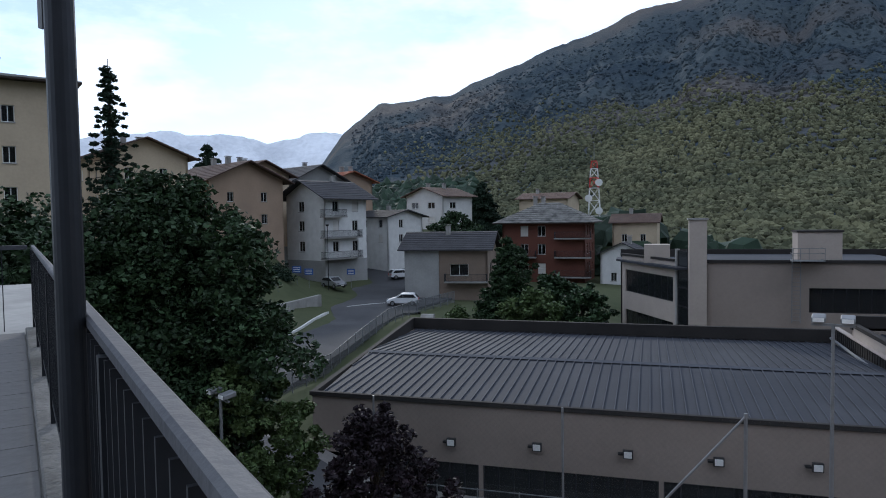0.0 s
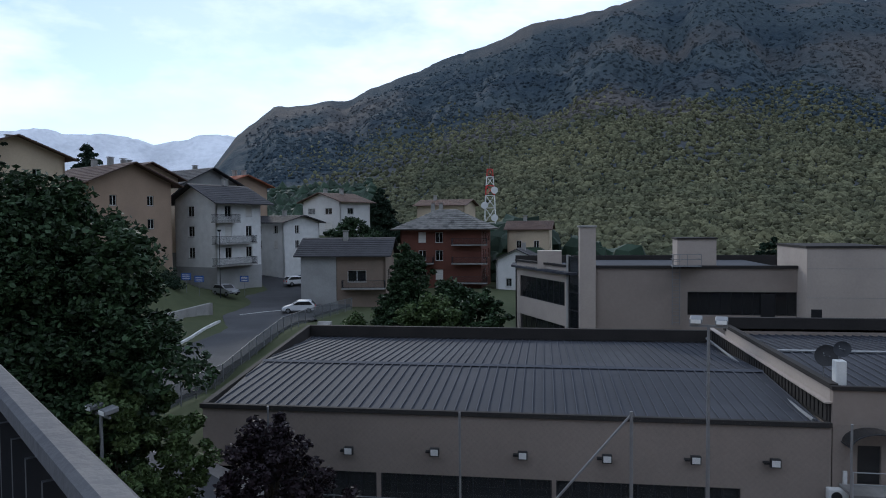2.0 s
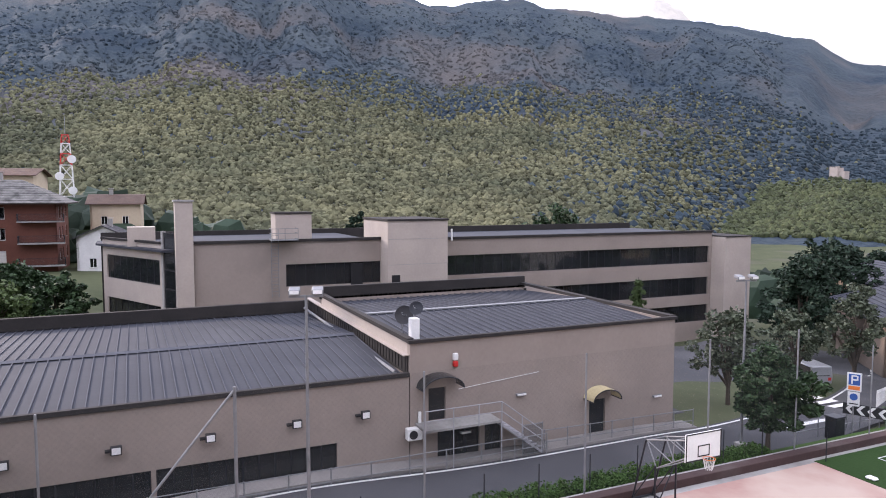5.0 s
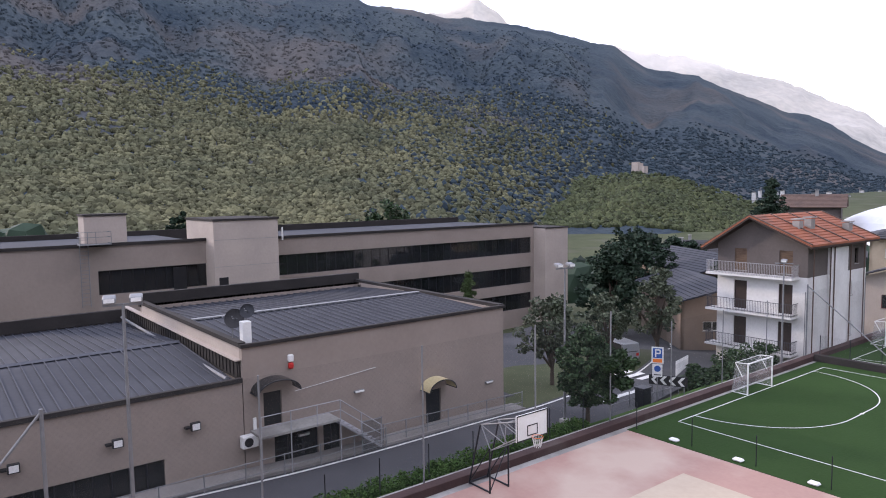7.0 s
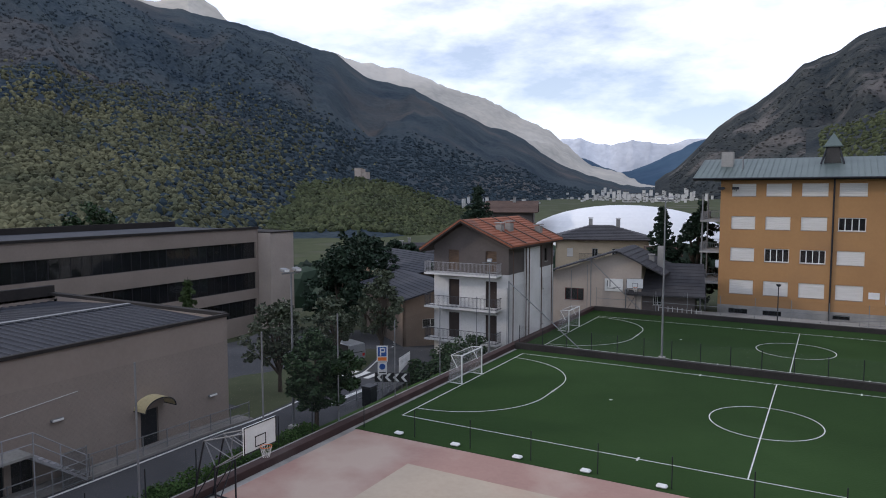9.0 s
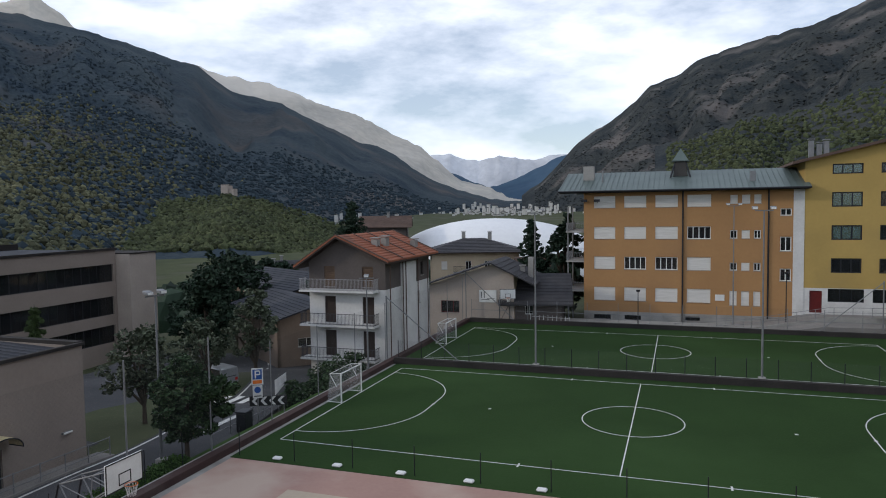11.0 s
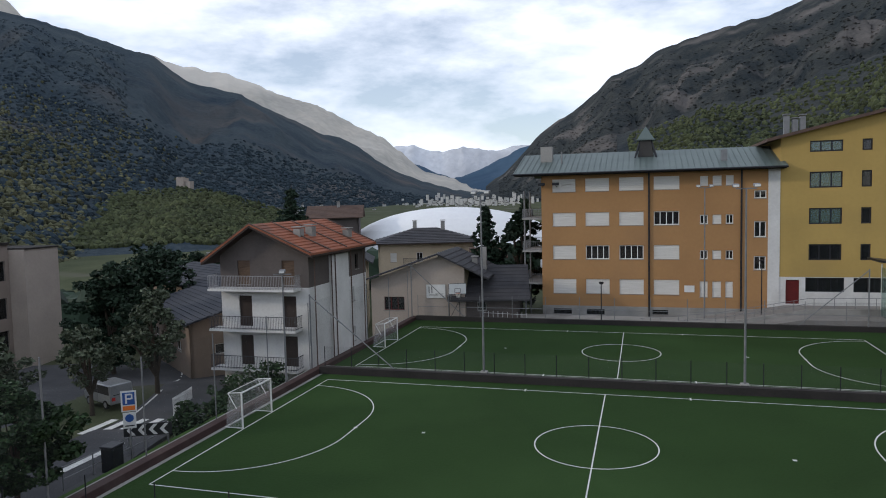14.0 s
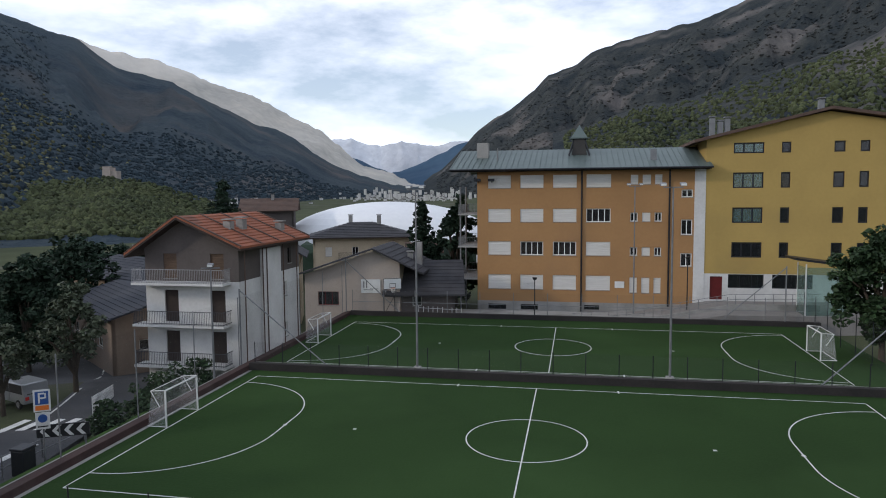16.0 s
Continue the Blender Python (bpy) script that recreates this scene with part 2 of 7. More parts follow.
M = dict(
    plaster=material("beige_plaster", (0.285, 0.237, 0.203), (0.25, 0.207, 0.177), 0.9, scale=0.35, bump=0.2, wear=(0.215, 0.18, 0.155), wear_at=0.66),
    plaster_pale=material("pale_beige_plaster", (0.42, 0.36, 0.31), (0.36, 0.31, 0.27), 0.9, scale=0.4, bump=0.2),
    concrete=material("grey_concrete", (0.33, 0.32, 0.30), (0.24, 0.235, 0.22), 0.9, scale=0.6, bump=0.3, wear=(0.17, 0.16, 0.15)),
    metal_roof=material("grey_ribbed_roof_metal", (0.037, 0.040, 0.050), (0.029, 0.032, 0.041), 0.75, 0.0, scale=0.3, bump=0.08, wear=(0.055, 0.058, 0.068), spec=0.2),
    rib=material("roof_rib_metal", (0.072, 0.077, 0.090), (0.058, 0.062, 0.075), 0.75, 0.0, scale=0.6, bump=0.05, spec=0.15),
    parapet=material("dark_parapet_sheet", (0.040, 0.036, 0.034), (0.028, 0.026, 0.025), 0.85, 0.0, scale=0.5, bump=0.1, spec=0.15),
    dark_metal=material("dark_painted_steel", (0.03, 0.032, 0.038), (0.022, 0.024, 0.028), 0.45, 0.4, scale=2, bump=0.05),
    rail_metal=material("worn_grey_rail_paint", (0.062, 0.062, 0.070), (0.048, 0.048, 0.056), 0.7, 0.0, scale=3, bump=0.1, wear=(0.11, 0.11, 0.115), wear_at=0.68),
    galv=material("galvanised_steel", (0.22, 0.225, 0.23), (0.165, 0.17, 0.175), 0.55, 0.3, scale=2, bump=0.08),
    white_paint=material("white_paint", (0.74, 0.74, 0.72), (0.62, 0.62, 0.6), 0.55, scale=1.2, bump=0.06),
    white_wall=material("white_render", (0.66, 0.65, 0.63), (0.55, 0.54, 0.52), 0.92, scale=0.4, bump=0.2, wear=(0.44, 0.43, 0.41), wear_at=0.67),
    brown_wall=material("brown_render", (0.115, 0.098, 0.09), (0.092, 0.078, 0.072), 0.92, scale=0.5, bump=0.2),
    orange=material("orange_render", (0.385, 0.215, 0.092), (0.34, 0.188, 0.082), 0.9, scale=0.25, bump=0.15, wear=(0.315, 0.18, 0.088), wear_at=0.66),
    yellow=material("yellow_render", (0.43, 0.298, 0.095), (0.385, 0.266, 0.086), 0.9, scale=0.25, bump=0.15, wear=(0.34, 0.24, 0.087), wear_at=0.68),
    cream=material("cream_render", (0.56, 0.46, 0.33), (0.48, 0.39, 0.28), 0.92, scale=0.4, bump=0.2, wear=(0.4, 0.33, 0.25), wear_at=0.68),
    tan=material("tan_render", (0.40, 0.29, 0.21), (0.34, 0.25, 0.18), 0.92, scale=0.4, bump=0.2, wear=(0.30, 0.22, 0.17), wear_at=0.68),
    # Beige walls with their shade put in as a darker base.
    taupe=material("beige_render_painted_shade", (0.24, 0.185, 0.145), (0.20, 0.155, 0.122), 0.92, scale=0.4, bump=0.2, wear=(0.17, 0.14, 0.115), wear_at=0.64),
    scrub=material("hill_scrub", (0.068, 0.078, 0.036), (0.038, 0.048, 0.025), 0.8, scale=0.02, bump=0.0, island=0.5, spec=0.1),
    rust=material("rust_red_render", (0.15, 0.060, 0.042), (0.12, 0.048, 0.034), 0.92, scale=0.4, bump=0.2),
    grey_wall=material("grey_render", (0.36, 0.36, 0.35), (0.29, 0.29, 0.28), 0.92, scale=0.4, bump=0.2, wear=(0.24, 0.24, 0.23)),
    slate=material("dark_slate_roof", (0.056, 0.055, 0.06), (0.038, 0.037, 0.041), 0.8, scale=0.8, fine=20, bump=0.5, island=0.25),
    stone_slab=material("grey_stone_slabs", (0.16, 0.155, 0.145), (0.085, 0.082, 0.076), 0.9, scale=1.6, bump=0.7, island=0.35, wear=(0.05, 0.05, 0.046), wear_at=0.58),
    brown_tile=material("brown_roof_tiles", (0.13, 0.085, 0.065), (0.09, 0.06, 0.05), 0.85, scale=0.8, bump=0.4, island=0.25),
    red_tile=material("red_roof_tiles", (0.36, 0.125, 0.065), (0.26, 0.09, 0.05), 0.85, scale=0.9, bump=0.4, wear=(0.2, 0.09, 0.06), island=0.25),
    green_roof=material("grey_green_sheet_roof", (0.13, 0.165, 0.155), (0.105, 0.135, 0.13), 0.5, 0.3, scale=0.5, bump=0.1),
    asphalt=material("asphalt", (0.060, 0.061, 0.065), (0.043, 0.044, 0.048), 0.9, scale=0.3, fine=40, bump=0.3, wear=(0.076, 0.076, 0.08), wear_at=0.6),
    pavement=material("pale_pavement", (0.25, 0.235, 0.22), (0.19, 0.18, 0.17), 0.9, scale=0.6, bump=0.3),
    line=material("road_paint", (0.68, 0.68, 0.66), (0.5, 0.5, 0.48), 0.7, scale=2, bump=0.1),
    turf=material("green_artificial_turf", (0.024, 0.052, 0.014), (0.019, 0.041, 0.011), 0.95, scale=0.12, fine=60, bump=0.4, wear=(0.030, 0.062, 0.018), wear_at=0.58, spec=0.1),
    court=material("worn_red_court", (0.36, 0.225, 0.185), (0.31, 0.19, 0.158), 0.9, scale=0.35, bump=0.15, wear=(0.42, 0.325, 0.265), wear_at=0.56),
    court_in=material("worn_beige_court", (0.44, 0.365, 0.28), (0.385, 0.315, 0.24), 0.9, scale=0.3, bump=0.15, wear=(0.44, 0.29, 0.22), wear_at=0.60),
    kerb_red=material("dark_red_kerb", (0.062, 0.036, 0.033), (0.046, 0.028, 0.026), 0.9, scale=0.8, bump=0.3, wear=(0.08, 0.06, 0.055)),
    grass=material("rough_grass", (0.055, 0.105, 0.025), (0.035, 0.07, 0.018), 0.95, scale=0.5, fine=30, bump=0.7, spec=0.1),
    soil=material("ground_cover", (0.075, 0.085, 0.045), (0.05, 0.06, 0.03), 0.95, scale=0.05, fine=14, bump=0.6, wear=(0.10, 0.095, 0.075), spec=0.1),
    wood=material("weathered_wood", (0.13, 0.085, 0.055), (0.085, 0.055, 0.038), 0.8, scale=1.5, bump=0.3, stretch=(1, 1, 6)),
    dark_wood=material("dark_door_wood", (0.045, 0.03, 0.024), (0.03, 0.021, 0.017), 0.6, scale=2, bump=0.2),
    red_door=material("red_door_paint", (0.13, 0.014, 0.013), (0.10, 0.011, 0.010), 0.5, scale=2, bump=0.05),
    tiles=material("grey_terrace_tiles", (0.15, 0.145, 0.14), (0.115, 0.11, 0.105), 0.85, scale=1.5, bump=0.2, wear=(0.085, 0.082, 0.078)),
    bark=material("bark", (0.085, 0.065, 0.05), (0.05, 0.04, 0.03), 0.95, scale=3, bump=0.8, stretch=(1, 1, 0.3)),
    leaf=material("chestnut_leaves", (0.031, 0.060, 0.022), (0.020, 0.040, 0.015), 0.65, scale=0.4, bump=0.0, island=0.5),
    leaf_pale=material("pale_leaves", (0.075, 0.11, 0.035), (0.05, 0.08, 0.026), 0.65, scale=0.4, bump=0.0, island=0.45),
    leaf_dark=material("dark_needles", (0.020, 0.040, 0.022), (0.013, 0.028, 0.015), 0.75, scale=0.4, bump=0.0, island=0.4),
    leaf_purple=material("purple_leaves", (0.022, 0.013, 0.018), (0.014, 0.009, 0.012), 0.65, scale=0.4, bump=0.0, island=0.5),
    # Sunlight painted into the forest colour; shade and blue haze into slope and pines.
    forest=material("forest_painted_sun", (0.132, 0.128, 0.072), (0.066, 0.072, 0.044), 0.95, scale=0.006, fine=8, bump=0.0, island=0.5, spec=0.1),
    slope=material("wooded_slope_shade_haze", (0.030, 0.045, 0.060), (0.062, 0.078, 0.086), 0.95, scale=0.006, fine=16, bump=1.0, wear=(0.098, 0.092, 0.088), wear_at=0.59, spec=0.05, dist=5.0),
    pines=material("shade_haze_forest", (0.036, 0.052, 0.064), (0.030, 0.045, 0.056), 0.95, scale=0.006, fine=6, bump=0.0, island=0.3, spec=0.1),
    # Mountain shade and a blue haze tint are painted in as dark base colours.
    crag=material("rock_shade_haze", (0.022, 0.029, 0.034), (0.052, 0.056, 0.054), 0.95, scale=0.016, fine=9, bump=1.0, wear=(0.125, 0.116, 0.11), wear_at=0.61, spec=0.05, dist=4.0),
    # Rock base raised to a warm pale tone that stands for sunlight.
    bare=material("bare_rock_sunlight_tone", (0.50, 0.46, 0.40), (0.34, 0.33, 0.30), 0.95, scale=0.003, fine=10, bump=1.0, wear=(0.60, 0.56, 0.50), wear_at=0.60, spec=0.05, dist=6.0),
    # Blue base colour paints the distance haze.
    far_blue=material("far_haze_blue", (0.042, 0.078, 0.125), (0.060, 0.100, 0.150), 0.95, scale=0.002, fine=8, bump=0.6, spec=0.05),
    stair_pipe=material("grey_painted_pipe", (0.34, 0.34, 0.35), (0.27, 0.27, 0.28), 0.6, scale=2, bump=0.06),
    snowy=material("snow_dusted_rock", (0.72, 0.74, 0.78), (0.50, 0.52, 0.56), 0.9, scale=0.003, fine=10, bump=1.0, wear=(0.36, 0.37, 0.40), wear_at=0.6, spec=0.05, dist=8.0),
    leaf_grey=material("grey_green_leaves", (0.080, 0.098, 0.060), (0.052, 0.066, 0.040), 0.65, scale=0.4, bump=0.0, island=0.4),
    rubber=material("black_rubber", (0.02, 0.02, 0.02), (0.014, 0.014, 0.014), 0.8, scale=3, bump=0.1),
    car_white=material("white_car_paint", (0.72, 0.73, 0.74), (0.68, 0.69, 0.7), 0.25, scale=1, bump=0.0, spec=0.6),
    car_grey=material("silver_car_paint", (0.36, 0.37, 0.38), (0.33, 0.34, 0.35), 0.3, 0.5, scale=1, bump=0.0, spec=0.6),
    black=material("black_plastic", (0.02, 0.02, 0.022), (0.015, 0.015, 0.016), 0.5, scale=2, bump=0.05),
    red=material("red_paint", (0.5, 0.03, 0.025), (0.42, 0.025, 0.02), 0.5, scale=2, bump=0.05),
    blue=material("blue_sign_paint", (0.03, 0.10, 0.33), (0.025, 0.08, 0.28), 0.5, scale=2, bump=0.03),
    orange_sign=material("orange_sign_paint", (0.8, 0.2, 0.03), (0.7, 0.17, 0.03), 0.5, scale=2, bump=0.03),
    awning=material("yellowed_awning_sheet", (0.55, 0.47, 0.27), (0.45, 0.38, 0.22), 0.4, scale=1, bump=0.05),
    membrane=material("white_roof_membrane", (0.78, 0.79, 0.8), (0.7, 0.71, 0.73), 0.5, scale=0.1, bump=0.05),
    glass=glass("window_glass", (0.09, 0.10, 0.11)),
    glass_green=glass("greenish_glass", (0.45, 0.62, 0.58)),
    # Near-black colour puts the dimness of unlit rooms into their surfaces.
    interior=material("interior_painted_dim", (0.06, 0.058, 0.055), (0.045, 0.042, 0.04), 0.9, scale=0.5, bump=0.0),
    shutter=material("white_roller_shutter", (0.66, 0.64, 0.60), (0.58, 0.56, 0.52), 0.6, scale=0.6, bump=0.05, stretch=(1, 1, 12)),
    net_dense=mesh_net("dense_fence_net", (0.13, 0.135, 0.14), 0.45, 12.0),
    net=mesh_net("fine_fence_net", (0.10, 0.11, 0.11), 0.93, 9.0),
    wire=mesh_net("goal_net", (0.6, 0.6, 0.6), 0.8, 8.0),
)


# ---- building blocks ----
def box(bm, x0, x1, y0, y1, z0, z1, m=None):
    v = [bm.verts.new(((m @ Vector(p)) if m else p)) for p in
         ((x0, y0, z0), (x1, y0, z0), (x1, y1, z0), (x0, y1, z0), (x0, y0, z1), (x1, y0, z1), (x1, y1, z1), (x0, y1, z1))]
    for f in ((3, 2, 1, 0), (4, 5, 6, 7), (0, 1, 5, 4), (1, 2, 6, 5), (2, 3, 7, 6), (3, 0, 4, 7)):
        bm.faces.new([v[i] for i in f])


def rod(bm, a, b, r0, r1=None, n=8):
    """A round bar from a to b."""
    a, b = Vector(a), Vector(b)
    r1 = r0 if r1 is None else r1
    q = (b - a).to_track_quat("Z", "Y")
    rings = []
    for c, r in ((a, r0), (b, r1)):
        rings.append([bm.verts.new(c + q @ Vector((r * math.cos(k * 2 * math.pi / n), r * math.sin(k * 2 * math.pi / n), 0))) for k in range(n)])
    for k in range(n):
        bm.faces.new((rings[0][k], rings[0][(k + 1) % n], rings[1][(k + 1) % n], rings[1][k]))
    bm.faces.new(rings[0][::-1])
    bm.faces.new(rings[1])


def prism(bm, outline, a, b, axis="y", m=None):
    """A solid with the outline (two coordinates a point) drawn out from a to b along an axis."""
    def put(p, s):
        q = {"x": (s, p[0], p[1]), "y": (p[0], s, p[1]), "z": (p[0], p[1], s)}[axis]
        return bm.verts.new((m @ Vector(q)) if m else q)
    r0, r1 = [put(p, a) for p in outline], [put(p, b) for p in outline]
    n = len(outline)
    for k in range(n):
        bm.faces.new((r0[k], r0[(k + 1) % n], r1[(k + 1) % n], r1[k]))
    bm.faces.new(r0[::-1])
    bm.faces.new(r1)


def link(name, bm, mat, bevel=0.0):
    if bevel:
        bmesh.ops.bevel(bm, geom=list(bm.edges), offset=bevel, segments=1, affect="EDGES", clamp_overlap=True)
    bmesh.ops.recalc_face_normals(bm, faces=list(bm.faces))
    me = bpy.data.meshes.new(name)
    bm.to_mesh(me)
    bm.free()
    me.materials.append(M[mat])
    return new(name, me)


def thing(name, at, label="", category="", group="", kind=""):
    e = new(name)
    e.empty_display_size = 0.2
    e.location = at
    return tagged(e, label, category, group, kind)


def part(name, bm, mat, parent, label="", bevel=0.0):
    ob = link(name, bm, mat, bevel)
    ob.parent = parent
    if parent.type == "EMPTY":
        ob.matrix_parent_inverse = Matrix.Translation(parent.location).inverted()
    return tagged(ob, label)


def solid(name, bm, mat, label="", category="", group="", kind="", bevel=0.0):
    return tagged(link(name, bm, mat, bevel), label, category, group, kind)


def B():
    return bmesh.new()


def one(fn, *a, **k):
    bm = bmesh.new()
    fn(bm, *a, **k)
    return bm


def raw(name, verts, faces, mat, smooth=False):
    me = bpy.data.meshes.new(name)
    me.from_pydata(verts, [], faces)
    me.materials.append(M[mat])
    if smooth:
        me.shade_smooth()
    return new(name, me)


def basis(o, u):
    """Local axes of a wall that starts at o and runs along u (x, y): x along, y inwards, z up."""
    u = Vector((u[0], u[1], 0)).normalized()
    return Matrix.Translation(o) @ Matrix(((u.x, -u.y, 0, 0), (u.y, u.x, 0, 0), (0, 0, 1, 0), (0, 0, 0, 1)))


def wall(bm, m, length, height, holes=(), t=0.3, z0=0.0):
    """A wall with openings (x0, x1, z0, z1) that go through it."""
    xs = sorted({0, length, *[h[0] for h in holes], *[h[1] for h in holes]})
    zs = sorted({z0, height, *[h[2] for h in holes], *[h[3] for h in holes]})
    for c, d in zip(zs, zs[1:]):
        run = None
        for a, b in zip(xs, xs[1:]):
            hole = any(h[0] - 1e-6 <= a and b <= h[1] + 1e-6 and h[2] - 1e-6 <= c and d <= h[3] + 1e-6 for h in holes)
            if hole:
                if run is not None:
                    box(bm, run, a, 0, t, c, d, m)
                run = None
            elif run is None:
                run = a
        if run is not None:
            box(bm, run, xs[-1], 0, t, c, d, m)
    bmesh.ops.remove_doubles(bm, verts=list(bm.verts), dist=1e-4)


def window(parent, m, h, bars=1, mat="white_paint", pane="glass", name="window", depth=0.12, sill=True, fw=0.06):
    """A window in the opening h: frame with mullions, pane and sill."""
    x0, x1, z0, z1 = h
    bm = B()
    box(bm, x0, x1, depth, depth + 0.06, z0, z0 + fw, m)
    box(bm, x0, x1, depth, depth + 0.06, z1 - fw, z1, m)
    n = bars + 1
    for k in range(n + 1):
        c = x0 + (x1 - x0) * k / n
        a = min(max(c - fw / 2, x0), x1 - fw)
        box(bm, a, a + fw, depth + 0.002, depth + 0.058, z0 + fw, z1 - fw, m)
    w = part(name, bm, mat, parent)
    p = link("pane", one(box, x0 + 0.02, x1 - 0.02, depth + 0.02, depth + 0.03, z0 + 0.02, z1 - 0.02, m), pane)
    p.parent = w
    if sill:
        s = link("sill", one(box, x0 - 0.06, x1 + 0.06, -0.06, depth, z0 - 0.06, z0 - 0.002, m), "concrete")
        s.parent = w
    return w


def shutter(parent, m, h, mat="shutter", name="roller_shutter", depth=0.08, down=1.0):
    x0, x1, z0, z1 = h
    n = max(3, int((z1 - z0) * down / 0.18))
    out = [(depth + 0.04, z0), (depth + 0.04, z1)]
    for k in range(n):
        a, b = z1 - (z1 - z0) * down * k / n, z1 - (z1 - z0) * down * (k + 1) / n
        out += [(depth + 0.02, a), (depth, a - 0.015), (depth, b + 0.015), (depth + 0.02, b)]
    bm = B()
    prism(bm, out, x0, x1, "x", m)
    s = part(name, bm, mat, parent)
    q = link("sill", one(box, x0 - 0.05, x1 + 0.05, -0.05, depth, z0 - 0.05, z0 - 0.002, m), "concrete")
    q.parent = s
    return s


def gable_roof(parent, x0, x1, y0, y1, z, rise, mat, over=0.6, along="y", thick=0.18, rows=9, m=None):
    """Two tiled slopes with courses, ridge along an axis of the house."""
    a0, a1 = (x0, x1) if along == "y" else (y0, y1)
    b0, b1 = (y0 - over, y1 + over) if along == "y" else (x0 - over, x1 + over)
    mid = (a0 + a1) / 2
    for side in (0, 1):
        lo = (a0 - over) if side == 0 else (a1 + over)
        drop = rise * over / (mid - a0)
        bm = B()
        for k in range(rows):
            f0, f1 = k / rows, (k + 1) / rows
            pa, pb = lo + (mid - lo) * f0, lo + (mid - lo) * f1
            za, zb = z - drop + (rise + drop) * f0, z - drop + (rise + drop) * f1
            prism(bm, [(pa, za), (pb, zb), (pb, zb + thick - 0.05), (pa, za + thick)], b0, b1, "y" if along == "y" else "x", m)
        bmesh.ops.remove_doubles(bm, verts=list(bm.verts), dist=1e-4)
        part("roof_slope", bm, mat, parent)


def gable_end(bm, x0, x1, y, t, z, rise, along="y", m=None):
    mid = (x0 + x1) / 2
    prism(bm, [(x0, z), (x1, z), (mid, z + rise)], y, y + t, "y" if along == "y" else "x", m)


def balcony(parent, m, x0, x1, z, out=1.1, high=1.0, mat="dark_metal", slab="white_wall", step=0.16, name="balcony"):
    """A slab with a barred railing on a wall's outside."""
    b = part(name, one(box, x0, x1, -out, -0.003, z - 0.16, z, m), slab, parent)
    bm = B()
    for za in (0.08, high - 0.04):
        box(bm, x0 + 0.03, x1 - 0.03, -out + 0.03, -out + 0.07, z + za, z + za + 0.04, m)
        for xa in (x0 + 0.03, x1 - 0.07):
            box(bm, xa, xa + 0.04, -out + 0.07, -0.02, z + za, z + za + 0.04, m)
    n = int((x1 - x0 - 0.1) / step)
    for k in range(n + 1):
        a = x0 + 0.04 + (x1 - x0 - 0.1) * k / n
        box(bm, a, a + 0.02, -out + 0.04, -out + 0.06, z, z + high - 0.02, m)
    for xa in (x0 + 0.04, x1 - 0.06):
        for k in range(1, int(out / step)):
            box(bm, xa, xa + 0.02, -out + 0.05 + k * step, -out + 0.07 + k * step, z, z + high - 0.02, m)
    r = link("railing", bm, mat)
    r.parent = b
    return b


# ---- ground ----
KNOTS = [(0, -40, -0.3), (0, 10, -0.3), (0, 30, -0.35), (-25, -50, -0.45), (-25, -20, -0.45), (-25, -8, -0.7), (-30, 8, -1.6), (-36, 20, -2.6), (-45, 30, -3.2), (-45, -40, -0.5),
         (-60, 10, -4.0), (-75, -30, -1.5), (-38, -69, 2.2), (-46, -69.5, 2.4), (-54, -70.5, 2.5), (-62, -72, 2.5), (-70, -70, 2.5), (-70, -76, 2.55), (-80, -62, 2.5), (-80, -75, 2.7), (-78, -69, 2.5), (-90, -80, 3.3), (-54, -64.5, 1.6), (-44, -63.6, 1.2), (-60, -79, 3.4), (-52, -79, 3.4), (-68, -88, 6.6), (-60, -95, 8.5),
         (-78, -100, 11.5), (-30, -85, 8.0), (-20, -65, 2.5), (-40, -77, 3.5), (-92, -88, 4.2), (-105, -58, 3.0), (-105, -75, 5.0), (-125, -85, 11.0), (-115, -45, 2.5), (-140, -55, 8),
         (-100, 0, -8), (-160, 0, -22), (-90, 50, -9), (-30, 45, -2.4), (-12, 45, -1.4), (16, 44, -1.0), (32, 44, -0.6), (10, 38, -1.6), (-20, 70, -2), (-30, 60, -2.5), (-40, 110, -4), (-20, 120, -4),
         (-180, -120, 10), (-200, -60, -5), (30, 10, 0.4), (40, -40, 4), (0, -80, 6), (20, 80, 6), (40, 60, 5), (-60, 160, -8), (0, 180, 0), (-140, 110, -18)]
KX = np.array(KNOTS, dtype=float)


def ground_z(x, y):
    """Height of the natural ground."""
    x, y = np.asarray(x, float), np.asarray(y, float)
    d = (x[..., None] - KX[:, 0]) ** 2 + (y[..., None] - KX[:, 1]) ** 2 + 4.0
    w = d ** -1.8
    z = (w * KX[:, 2]).sum(-1) / w.sum(-1)
    r = np.hypot(x, y + 43)
    f = np.clip((r - 170) / 160, 0, 1)
    return z * (1 - f) + (-28 + 30 * np.clip((r - 350) / 1000, 0, 1)) * f


def gz(x, y):
    return float(ground_z(x, y))


def grid(name, xs, ys, zfun, mat, smooth=True):
    X, Y = np.meshgrid(xs, ys)
    Z = zfun(X, Y)
    n, k = len(xs), len(ys)
    idx = np.arange(n * k).reshape(k, n)
    f = np.stack([idx[:-1, :-1], idx[:-1, 1:], idx[1:, 1:], idx[1:, :-1]], -1).reshape(-1, 4)
    return raw(name, np.stack([X, Y, Z], -1).reshape(-1, 3).tolist(), f.tolist(), mat, smooth)


